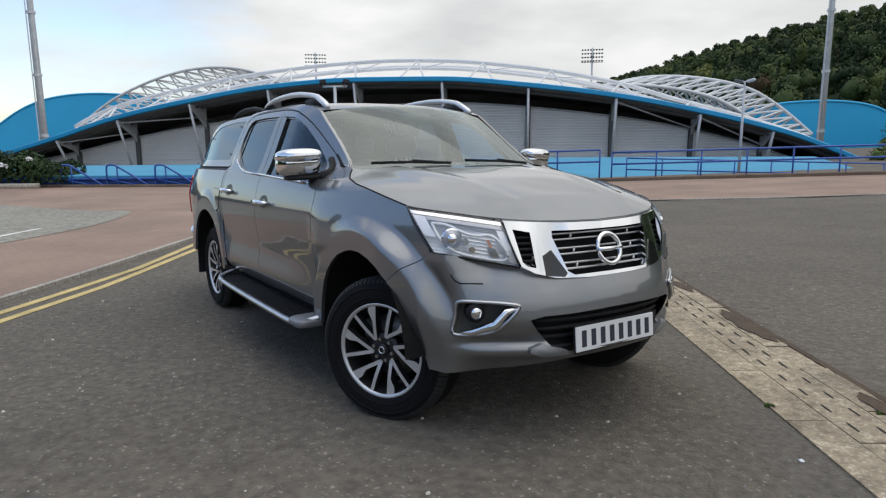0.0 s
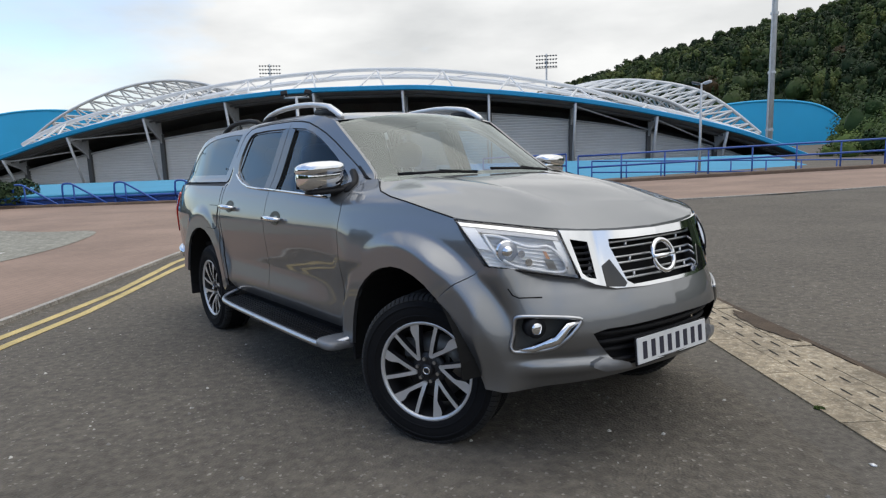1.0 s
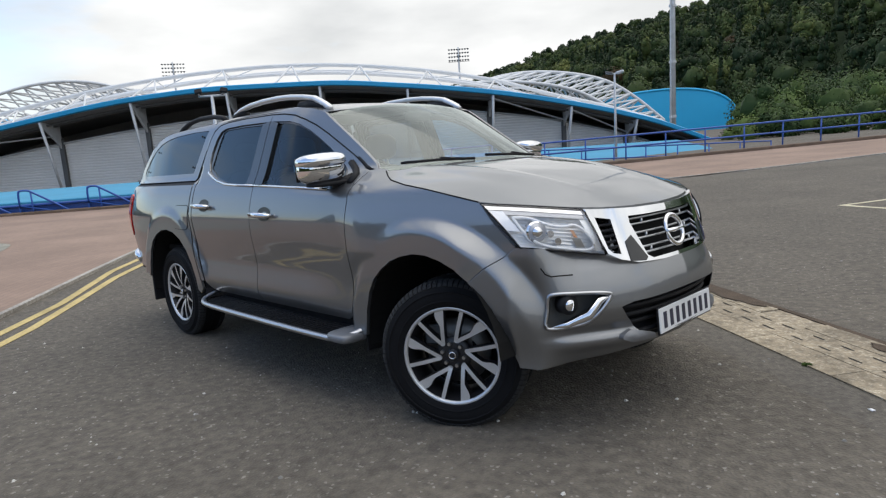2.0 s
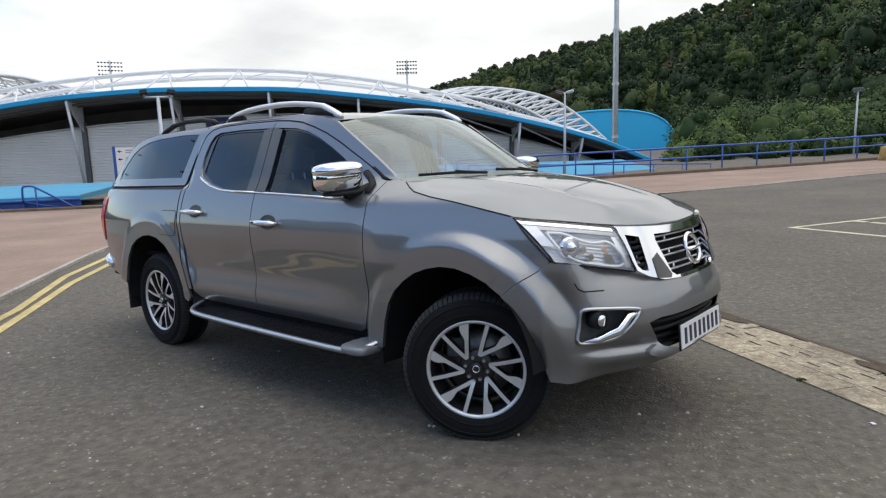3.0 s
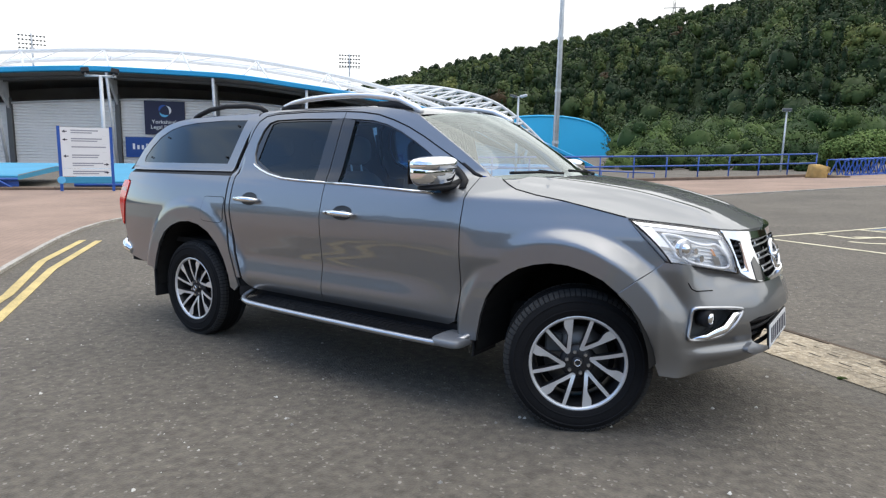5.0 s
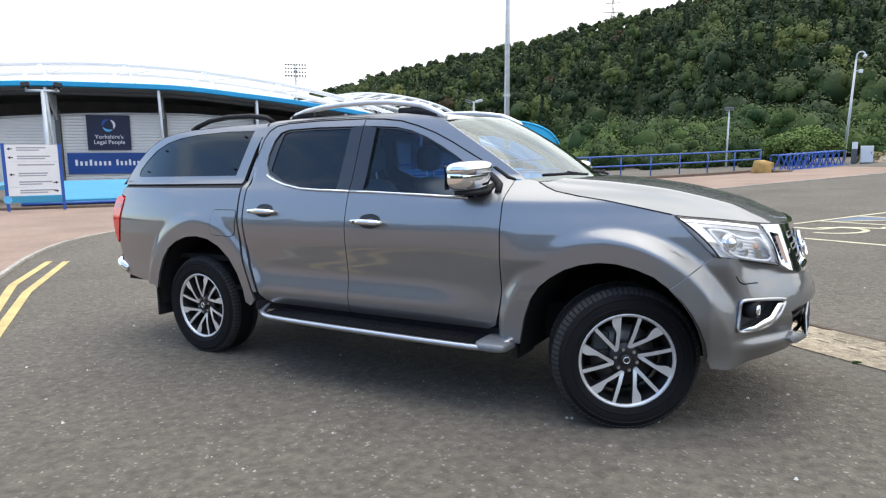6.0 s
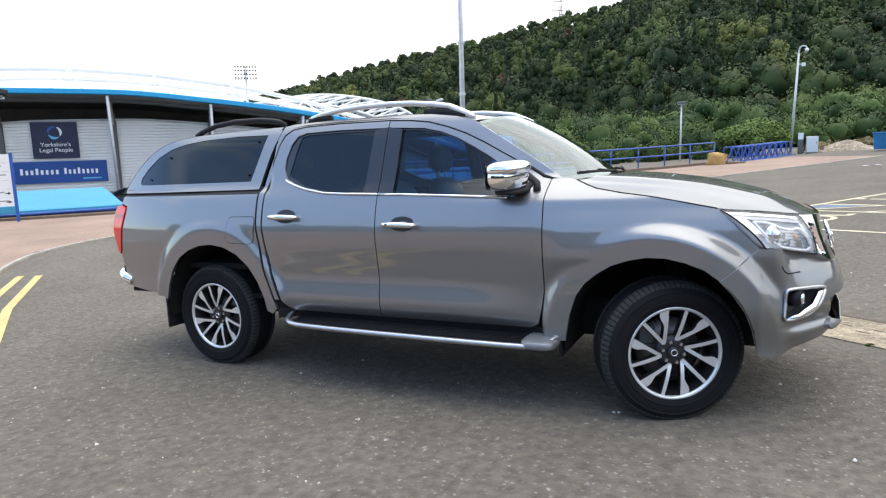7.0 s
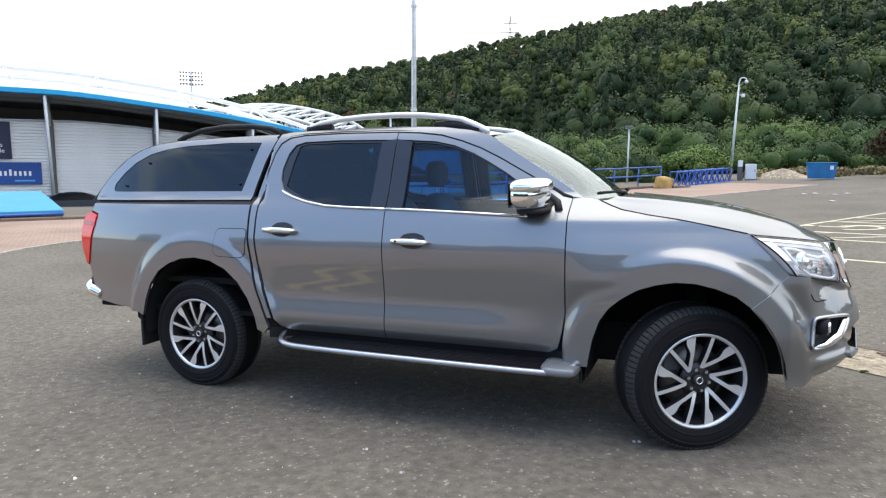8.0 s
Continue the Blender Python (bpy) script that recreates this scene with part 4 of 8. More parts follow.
def bushes():
    rng = np.random.default_rng(11)
    blobs = []
    for az in np.arange(78, 122, 0.85):
        for d, h in ((52, 1.5), (57, 2.0), (64, 2.8), (74, 3.8), (86, 4.6), (98, 5.5)):
            if d < 60 and az < 92:
                continue
            if az > 110:
                continue
            dd = d + rng.uniform(-3, 3)
            if az < 92:
                dd += 8
            a = radians(az + rng.uniform(-0.5, 0.5))
            x, y = 1 + dd * math.cos(a), -3 + dd * math.sin(a)
            hh = h * rng.uniform(0.5, 1.4)
            w = hh * rng.uniform(0.4, 0.62)
            tint = float(np.clip(rng.normal(0.24, 0.20), -0.05, 0.85))
            c = np.array((x, y, ground_z(x, y) - 0.4 + hh * 0.5))
            blobs.append((c, (w, w, hh * 0.5), 300, 0.045 + 0.0010 * dd, tint))
            for _ in range(3):
                o = rng.normal(scale=0.55, size=3) * (w, w, hh * 0.3)
                blobs.append((c + o, (w * 0.5, w * 0.5, hh * 0.24), 140, 0.045 + 0.0010 * dd, tint + 0.08))
    tagged(part("scrub", leaf_cloud("scrub", blobs, BUSH, rng, 0.5, True), BUSH), "overgrown light green bushes and scrub beyond the railings", "bushes", kind="stuff")


bushes()


def far_side():
    """Unseen dark tree strip added behind the camera, closing the place and darkening reflections."""
    rng = random.Random(3)
    rows = []
    for az in span(213, 423, 1.5):
        a = radians(az)
        h = (22 if az < 300 else 11) + 8 * rng.random()
        rows.append([(130 * math.cos(a), 130 * math.sin(a), -6), (130 * math.cos(a), 130 * math.sin(a), h)])
    vs, fs = sheet(rows)
    tagged(part("backdrop", mesh_of("backdrop", vs, fs, FOREST_FLOOR), FOREST_FLOOR), "unseen dark strip added round the car park to darken reflections", "trees", kind="structure")


far_side()

# ---- railings and low roofs round the stadium ----
RAIL_A, RAIL_B = Vector((-14.5, 20.5, 0)), Vector((-2, 36, 0))
RAIL_DIR = (RAIL_B - RAIL_A).normalized()


def on_rail(s):
    p = RAIL_A + RAIL_DIR * s
    return Vector((p.x, p.y, ground_z(p.x, p.y)))


def railing(s0, s1, up, label):
    root = empty("railing")
    tagged(root, label, "railing", "blue railings", "structure")
    n = max(1, round((s1 - s0) / 1.75))
    st = [s0 + (s1 - s0) * k / n for k in range(n + 1)]
    for h in (1.08, 0.60):
        bar("rail", [on_rail(s) + Vector((0, 0, up + h)) for s in st], 0.040, RAIL_BLUE, root, 8)
    for s in st:
        p = on_rail(s)
        part("post", tube(p + Vector((0, 0, up - 0.2)), p + Vector((0, 0, up + 1.08)), 0.034, 0.034, 8), RAIL_BLUE, root, "", True)
    return root


railing(-2.5, 19.2, 0.14, "blue tubular steel railing along the paving edge")
railing(-6.5, -3.0, 0.26, "short blue tubular steel railing by a ramp")


def ramp_rails():
    """A second, lower run of rails behind the first, falling with a ramp."""
    root = empty("ramp_railing")
    tagged(root, "blue tubular steel ramp railing behind the first", "railing", "blue railings", "structure")
    side = Vector((-RAIL_DIR.y, RAIL_DIR.x, 0))
    st = span(-1.5, 11, 1.6)
    for h in (0.95, 0.45):
        bar("rail", [on_rail(s) + side * 2.2 + Vector((0, 0, h - 0.05 - 0.05 * (s + 1.5))) for s in st], 0.032, RAIL_BLUE, root, 8)
    for s in st:
        p = on_rail(s) + side * 2.2 + Vector((0, 0, -0.05 - 0.05 * (s + 1.5)))
        part("post", tube(p + Vector((0, 0, -0.5)), p + Vector((0, 0, 0.95)), 0.032, 0.032, 8), RAIL_BLUE, root, "", True)


ramp_rails()


def retaining_wall():
    side = Vector((-RAIL_DIR.y, RAIL_DIR.x, 0))
    root = empty("retaining_wall")
    tagged(root, "low brown stone upstand under the railing", "wall", kind="structure")
    st = span(-8, 19.4, 1.1)
    for a, b in zip(st, st[1:]):
        bm = bmesh.new()
        ring = []
        for s in (a + 0.006, b - 0.006):
            p = on_rail(s)
            ring.append([bm.verts.new(p + side * o + Vector((0, 0, z))) for o, z in ((-0.16, -0.3), (-0.16, 0.15), (-0.12, 0.18), (0.16, 0.18), (0.16, -1.2))])
        for k in range(5):
            bm.faces.new((ring[0][k], ring[0][(k + 1) % 5], ring[1][(k + 1) % 5], ring[1][k]))
        bm.faces.new(ring[0])
        bm.faces.new(ring[1])
        part("coping_stone", bm, BROWN_WALL, root)
    return root


retaining_wall()

LEFT_A, LEFT_B = Vector((-27, -2.5, 0)), Vector((-18.5, 12.5, 0))
LEFT_DIR = (LEFT_B - LEFT_A).normalized()
LEFT_SIDE = Vector((-LEFT_DIR.y, LEFT_DIR.x, 0))


def low_roof(label, s0, s1, z0, z1, depth, skew=0.0, posts=True, origin=LEFT_A, along=LEFT_DIR, back=LEFT_SIDE):
    """A low pale blue metal roof whose near edge is just over the paving."""
    root = empty("low_roof")
    tagged(root, label, "low roof", "pale blue low roofs", "structure")

    def at(s, o, z):
        p = origin + along * s + back * o
        return Vector((p.x, p.y, z))
    n = max(2, round((s1 - s0) / 1.2))
    rows = []
    for k in range(n + 1):
        s = s0 + (s1 - s0) * k / n
        sh = skew * k / n
        rows.append([at(s, 0.04, z0 - 0.16), at(s, 0.0, z0 - 0.13), at(s, 0.0, z0), at(s, 0.10, z0 + 0.03), at(s + sh * 0.5, depth * 0.5, (z0 + z1) / 2 + 0.03), at(s + sh, depth, z1)])
    vs, fs = sheet(rows)
    part("roof_sheet", mesh_of("roof_sheet", vs, fs, CANOPY_BLUE), CANOPY_BLUE, root, "pale blue metal sheet")
    bar("gutter", [at(s0 + (s1 - s0) * k / n, -0.03, z0 - 0.11) for k in range(n + 1)], 0.05, RAIL_BLUE, root, 6)
    if posts:
        a, b = at(s0, 0.06, z0 - 0.17), at(s1, 0.06, z0 - 0.17)
        drop = Vector((0, 0, -0.5))
        bm = bmesh.new()
        for o in (Vector(), back * 0.05):
            bm.faces.new([bm.verts.new(q + o) for q in (a, b, b + drop, a + drop)])
        part("fascia_board", bm, RAIL_BLUE, root, "deep blue painted fascia board")
    for s in (s0, s1):
        e = skew if s == s1 else 0
        bm = bmesh.new()
        bm.faces.new([bm.verts.new(p) for p in (at(s, 0, z0 - 0.14), at(s, 0, z0), at(s + e, depth, z1), at(s + e, depth, z1 - 0.2))])
        part("end_face", bm, CANOPY_BLUE, root)
    if posts:
        for s in span(s0 + 0.3, s1 - 0.3, 1.4):
            p = at(s, 0.45, z0 - 0.1)
            part("post", tube(p - Vector((0, 0, 1.0)), p, 0.05, 0.05, 8), GALV, root, "", True)
    return root


low_roof("pale blue low metal roof beside the paving", -4.0, 9.3, 0.10, 0.22, 8.5, 0.9)
low_roof("pale blue low metal roof below the sponsor boards", 10.9, 15.2, -0.10, 0.34, 5.5, 0.0)
low_roof("pale blue low metal roof behind the railings", -9.0, 10.5, -0.55, 0.30, 9.0, 0.6, False, RAIL_A + Vector((-RAIL_DIR.y, RAIL_DIR.x, 0)) * 3.4, RAIL_DIR, Vector((-RAIL_DIR.y, RAIL_DIR.x, 0)))


def left_edge():
    root = empty("edge_wall")
    tagged(root, "low brown stone edge in front of the blue roofs", "wall", kind="structure")
    st = span(-4, 17.5, 1.2)
    for a, b in zip(st, st[1:]):
        bm = bmesh.new()
        ring = []
        for s in (a + 0.006, b - 0.006):
            p = LEFT_A + LEFT_DIR * s
            g = ground_z(p.x, p.y)
            ring.append([bm.verts.new(p + LEFT_SIDE * o + Vector((0, 0, g + z))) for o, z in ((-0.2, -0.1), (-0.2, 0.11), (-0.16, 0.135), (0.12, 0.135), (0.12, -1.4))])
        for k in range(5):
            bm.faces.new((ring[0][k], ring[0][(k + 1) % 5], ring[1][(k + 1) % 5], ring[1][k]))
        bm.faces.new(ring[0])
        bm.faces.new(ring[1])
        part("edge_stone", bm, BROWN_WALL, root)
    # dark drop behind the edge
    p0, p1 = LEFT_A + LEFT_DIR * -6 + LEFT_SIDE * 1.2, LEFT_A + LEFT_DIR * 19 + LEFT_SIDE * 1.2
    bm = bmesh.new()
    bm.faces.new([bm.verts.new(v) for v in (p0 + Vector((0, 0, -2.5)), p1 + Vector((0, 0, -2.5)), p1 + Vector((0, 0, -0.55)), p0 + Vector((0, 0, -0.55)))])
    part("area_wall", bm, BROWN_WALL, root)


left_edge()


def stair_rail(s):
    """A looped blue handrail that drops down a flight of steps."""
    p = LEFT_A + LEFT_DIR * s + LEFT_SIDE * -0.1
    g = ground_z(p.x, p.y)
    root = empty("stair_handrail")
    tagged(root, "blue looped steel handrail at the head of steps", "handrail", "stair handrails")
    line = [p + Vector((0, 0, g - 0.1)), p + Vector((0, 0, g + 0.80)), p + Vector((0, 0, g + 0.88)) + LEFT_DIR * 0.07, p + Vector((0, 0, g + 0.88)) + LEFT_DIR * 0.30, p + LEFT_DIR * 0.42 + Vector((0, 0, g + 0.82)), p + LEFT_DIR * 1.75 + Vector((0, 0, g - 0.05))]
    bar("handrail", rounded(line, 2), 0.036, RAIL_BLUE, root, 8)
    part("post", tube(p + LEFT_DIR * 0.40 + Vector((0, 0, g - 0.2)), p + LEFT_DIR * 0.40 + Vector((0, 0, g + 0.84)), 0.03, 0.03, 8), RAIL_BLUE, root, "", True)
    part("low_rail", tube(p + LEFT_DIR * 0.05 + Vector((0, 0, g + 0.34)), p + LEFT_DIR * 1.2 + Vector((0, 0, g + 0.08)), 0.026, 0.026, 8), RAIL_BLUE, root, "", True)


for s in (1.9, 3.6, 5.42, 7.6):
    stair_rail(s)


# ---- way-finding board ----
def wayfinding():
    a, b = Vector((-21.06, 6.38, 0)), Vector((-20.41, 7.63, 0))
    d = (b - a).normalized()
    yaw = math.degrees(math.atan2(d.y, d.x))
    g = ground_z(-20.7, 7.0)
    root = empty("wayfinding_sign", pose(-20.735, 7.005, g, 90, 0, yaw))
    tagged(root, "white way-finding sign with dark arrows on two posts", "sign")
    w = (b - a).length / 2
    for x in (-w - 0.05, w + 0.05):
        part("post", box((x - 0.045, -0.3, -0.06), (x + 0.045, 2.14, 0.04)), RAIL_BLUE, root)
    n = 6
    for k in range(n):
        y1 = 2.10 - k * 0.265
        part("panel", box((-w, y1 - 0.258, 0.0), (w, y1, 0.03)), SIGN_WHITE, root)
        part("text_line", box((-w + 0.30, y1 - 0.115, 0.031), (w - 0.32 + 0.1 * (k % 3), y1 - 0.075, 0.034)), INK_GREY, root)
        if k != 2:
            part("text_line", box((-w + 0.30, y1 - 0.185, 0.031), (w - 0.5 + 0.14 * (k % 2), y1 - 0.150, 0.034)), INK_GREY, root)
        bm = bmesh.new()
        x = -w + 0.13 if k < 4 else w - 0.13
        s = -1 if k < 4 else 1
        pts = [(x + s * 0.08, y1 - 0.13), (x, y1 - 0.08), (x, y1 - 0.115), (x - s * 0.07, y1 - 0.115), (x - s * 0.07, y1 - 0.145), (x, y1 - 0.145), (x, y1 - 0.18)]
        if k == 2:
            pts = []
        if pts:
            bm.faces.new([bm.verts.new((px, py, 0.034)) for px, py in pts])
            part("arrow", bm, INK, root)
        else:
            bm.free()
    part("foot_panel", box((-w, 0.30, 0.0), (w, 0.50, 0.03)), CANOPY_BLUE, root)
    part("round_sticker", tube((-w - 0.04, 0.40, 0.04), (-w - 0.04, 0.40, 0.05), 0.12, 0.12, 20), PALE_BLUE, root)


wayfinding()


# ---- lamps ----
def twin_flood(x, y, top, yaw):
    g = ground_z(x, y) - 1.0
    root = empty("floodlight_post", pose(x, y, g, 0, 0, yaw))
    tagged(root, "grey post with two black floodlights by the stadium", "lamp post")
    h = top - g
    part("pole", tube((0, 0, 0), (0, 0, h), 0.10, 0.075, 10), GALV, root, "", True)
    part("cross_arm", tube((-0.65, 0, h), (0.65, 0, h), 0.05, 0.05, 8), GALV, root, "", True)
    for s in (-1, 1):
        m = Matrix.Translation((0.62 * s, -0.05, h + 0.22)) @ Matrix.Rotation(radians(-32), 4, "X") @ Matrix.Rotation(radians(12 * s), 4, "Y")
        f = part("floodlight", box((-0.17, -0.10, -0.13), (0.17, 0.06, 0.13), m), BLACK_PLASTIC, root, "black floodlight housing", bevel=0.03)
        part("bracket", box((-0.03, -0.03, -0.26), (0.03, 0.03, 0.0), m), DARK_STEEL, f)


twin_flood(-29.0, 11.9, 4.15, 49)


def twin_head(x, y, top, yaw, label):
    g = ground_z(x, y) - 0.4
    root = empty("street_lamp", pose(x, y, g, 0, 0, yaw))
    tagged(root, label, "street lamp", "car park lamps")
    h = top - g
    part("pole", tube((0, 0, 0), (0, 0, h), 0.075, 0.05, 10), GALV, root, "", True)
    part("cross_arm", tube((-0.2, 0, h), (0.2, 0, h), 0.03, 0.035, 8), GALV, root, "", True)
    for s in (-1, 1):
        m = Matrix.Translation((0.27 * s, 0, h + 0.05)) @ Matrix.Rotation(radians(-14 * s), 4, "Y")
        hd = part("lamp_head", box((-0.19, -0.15, -0.05), (0.19, 0.15, 0.06), m), CABINET if s == 1 else DARK_STEEL, root, bevel=0.025)
        part("diffuser", box((-0.15, -0.12, -0.062), (0.15, 0.12, -0.052), m), SIGN_WHITE, hd)


twin_head(-15.85, 27.3, 4.05, 20, "grey lamp post with two flat heads")


def short_lamp(x, y, top, label):
    g = ground_z(x, y) - 0.3
    root = empty("street_lamp", pose(x, y, g, 0, 0, 20))
    tagged(root, label, "street lamp", "car park lamps")
    part("pole", tube((0, 0, 0), (0, 0, top - g), 0.07, 0.05, 10), GALV, root, "", True)
    part("lamp_head", box((-0.28, -0.16, top - g), (0.28, 0.16, top - g + 0.2)), DARK_STEEL, root, bevel=0.03)
    part("diffuser", box((-0.25, -0.13, top - g - 0.015), (0.25, 0.13, top - g - 0.002)), SIGN_WHITE, root)


short_lamp(-5.45, 45.6, 4.2, "short grey lamp post with a boxy head")


def camera_mast(x, y, top):
    g = ground_z(x, y) - 0.2
    h = top - g
    root = empty("camera_mast", pose(x, y, g, 0, 0, 0))
    tagged(root, "slim grey mast with a hooked top and dome camera", "camera mast")
    part("pole", tube((0, 0, 0), (0.22, 0, h - 0.5), 0.10, 0.06, 10), GALV, root, "", True)
    bar("hook", rounded([(0.22, 0, h - 0.55), (0.24, 0, h - 0.12), (0.42, 0, h + 0.02), (0.66, 0, h - 0.05), (0.70, 0, h - 0.22)], 2), 0.05, GALV, root, 8)
    part("dome", mesh_of("dome", *sheet(_ball((0.70, 0, h - 0.30), 0.13)), SIGN_WHITE, True), SIGN_WHITE, root)
    part("bracket", tube((0.22, 0, h - 1.25), (0.52, 0, h - 1.25), 0.04, 0.04, 8), GALV, root)
    part("camera_box", box((0.42, -0.10, h - 1.40), (0.66, 0.10, h - 1.16)), SIGN_WHITE, root, bevel=0.02)


def _ball(c, r, n=12, m=8):
    return [[Vector((c[0] + r * math.cos(math.pi * (j / m - 0.5)) * math.cos(2 * math.pi * i / n), c[1] + r * math.cos(math.pi * (j / m - 0.5)) * math.sin(2 * math.pi * i / n), c[2] + r * math.sin(math.pi * (j / m - 0.5)))) for i in range(n + 1)] for j in range(m + 1)]


camera_mast(1.65, 49.0, 7.95)


# ---- far corner of the car park ----
def rough_block(name, label, category, lo, hi, m, mat, seed, rough=0.06):
    bm = box(lo, hi)
    bmesh.ops.subdivide_edges(bm, edges=bm.edges[:], cuts=3, use_grid_fill=True)
    rng = random.Random(seed)
    for v in bm.verts:
        v.co += Vector((rng.uniform(-1, 1), rng.uniform(-1, 1), rng.uniform(-1, 1) * (v.co.z > 0.05))) * rough
    bmesh.ops.smooth_vert(bm, verts=bm.verts[:], factor=0.4, use_axis_x=True, use_axis_y=True, use_axis_z=True)
    ob = part(name, bm, mat, None, "", True)
    ob.matrix_world = m
    return tagged(ob, label, category)


rough_block("boulder", "ochre sandstone boulder at the railing end", "boulder", (-0.40, -0.32, -0.1), (0.40, 0.32, 0.66), Matrix.Translation(on_ground(-2.2, 33.9)) @ pose(0, 0, 0, 0, 6, 25), STONE_OCHRE, 5, 0.09)
rough_block("flat_stone", "flat ochre stone slab beside the boulder", "stone", (-0.5, -0.35, -0.05), (0.5, 0.35, 0.14), Matrix.Translation(on_ground(-1.35, 34.2)) @ pose(0, 0, 0, 0, 0, 40), BROWN_WALL, 8, 0.04)


def cycle_rack():
    a, b = Vector((-1.35, 35.9, 0)), Vector((1.3, 43.9, 0))
    for k in range(9):
        p = a.lerp(b, k / 8)
        g = ground_z(p.x, p.y)
        root = empty("cycle_hoop", pose(p.x, p.y, g, 0, 0, 32))
        tagged(root, "blue slanted tubular cycle hoop", "cycle stand", "row of cycle stands")
        for j in range(2):
            o = 0.35 * j
            line = [(-0.55 + o, 0, -0.05), (-0.25 + o, 0, 0.85), (-0.15 + o, 0, 0.98), (0.30 + o, 0, 0.98), (0.42 + o, 0, 0.90), (0.20 + o, 0, -0.05)]
            bar("hoop", rounded([((1 - 2 * j) * x, y, z * 0.9) for x, y, z in line], 2), 0.034, RAIL_BLUE, root, 8)
        part("foot_rail", tube((-0.6, 0, 0.03), (0.7, 0, 0.03), 0.03, 0.03, 6), RAIL_BLUE, root)


cycle_rack()


def cabinet(x, y, w, d, h, label, mat):
    root = empty("utility_cabinet", Matrix.Translation(on_ground(x, y)) @ pose(0, 0, 0, 0, 0, 4))
    tagged(root, label, "cabinet", "roadside cabinets")
    part("body", box((-w / 2, -d / 2, 0.06), (w / 2, d / 2, h)), mat, root, bevel=0.02)
    part("plinth", box((-w / 2 + 0.03, -d / 2 + 0.03, -0.1), (w / 2 - 0.03, d / 2 - 0.03, 0.06)), DARK_STEEL, root)
    door = part("door", box((-w / 2 + 0.04, -d / 2 - 0.012, 0.12), (w / 2 - 0.04, -d / 2 - 0.002, h - 0.08)), mat, root)
    part("handle", box((w / 2 - 0.12, -d / 2 - 0.03, h * 0.55), (w / 2 - 0.09, -d / 2 - 0.012, h * 0.55 + 0.14)), DARK_STEEL, door)
    return root


cabinet(2.78, 44.8, 0.66, 0.5, 1.10, "pale grey metal utility cabinet", CABINET)
box_post = cabinet(2.12, 44.8, 0.30, 0.3, 0.95, "slim dark grey cabinet with a white top box", DARK_STEEL)
part("top_box", box((-0.14, -0.14, 0.95), (0.14, 0.14, 1.38)), SIGN_WHITE, box_post)


def skip():
    root = empty("skip", Matrix.Translation(on_ground(6.5, 41.4)) @ pose(0, 0, 0, 0, 0, -6))
    tagged(root, "blue steel waste container at the car park edge", "skip")
    bm = bmesh.new()
    lo = [bm.verts.new((x, y, 0.08)) for x, y in ((-0.70, -0.55), (0.70, -0.55), (0.70, 0.55), (-0.70, 0.55))]
    hi = [bm.verts.new((x, y, 1.02)) for x, y in ((-0.80, -0.62), (0.80, -0.62), (0.80, 0.62), (-0.80, 0.62))]
    bm.faces.new(lo)
    for k in range(4):
        bm.faces.new((lo[k], lo[(k + 1) % 4], hi[(k + 1) % 4], hi[k]))
    part("body", bm, SKIP_BLUE, root)
    bar("rim", [(-0.80, -0.62, 1.02), (0.80, -0.62, 1.02), (0.80, 0.62, 1.02), (-0.80, 0.62, 1.02)], 0.045, SKIP_BLUE, root, 6, True)
    part("lid", box((-0.80, -0.60, 1.0), (0.80, 0.60, 1.03)), SKIP_BLUE, root)
    for x in (-0.4, 0.0, 0.4):
        part("rib", box((x - 0.03, -0.645, 0.15), (x + 0.03, -0.585, 0.98)), SKIP_BLUE, root)
    part("label_plate", box((0.44, -0.66, 0.62), (0.62, -0.645, 0.86)), SIGN_WHITE, root)


skip()


def gravel_heap(x, y, r, h, seed):
    rng = random.Random(seed)
    rows = []
    for j in range(9):
        t = j / 8
        rows.append([Vector((x + r * (1 - t) * math.cos(a) * (1.3 + 0.15 * rng.uniform(-1, 1)), y + r * (1 - t) * math.sin(a), ground_z(x, y) - 0.05 + h * t ** 0.8 + 0.04 * rng.uniform(-1, 1))) for a in (2 * math.pi * k / 24 for k in range(24))])
        rows[-1].append(rows[-1][0])
    return tagged(part("gravel_heap", mesh_of("gravel_heap", *sheet(rows), GRAVEL, True), GRAVEL), "low heap of sandy gravel behind the cabinets", "gravel heap", "gravel heaps")


gravel_heap(4.9, 46.5, 1.5, 0.75, 1)
gravel_heap(3.6, 47.0, 1.0, 0.35, 2)


def verge():
    """Dry grass bank along the far edge of the car park."""
    rng = np.random.default_rng(21)
    blobs = []
    for k in range(60):
        x, y = rng.uniform(3, 16), rng.uniform(46.5, 52)
        h = rng.uniform(0.3, 0.8)
        blobs.append((np.array((x, y, ground_z(x, y) + h * 0.3)), (0.9, 0.7, h * 0.6), 130, 0.11, 0.55 + 0.2 * rng.random()))
    tagged(part("dry_grass", leaf_cloud("dry_grass", blobs, DRY, rng), DRY), "dry straw-coloured grass and weeds on the bank", "grass", kind="stuff")


DRY = leaves("dry_grass_blades", (0.06, 0.06, 0.02), (0.26, 0.21, 0.10))
verge()


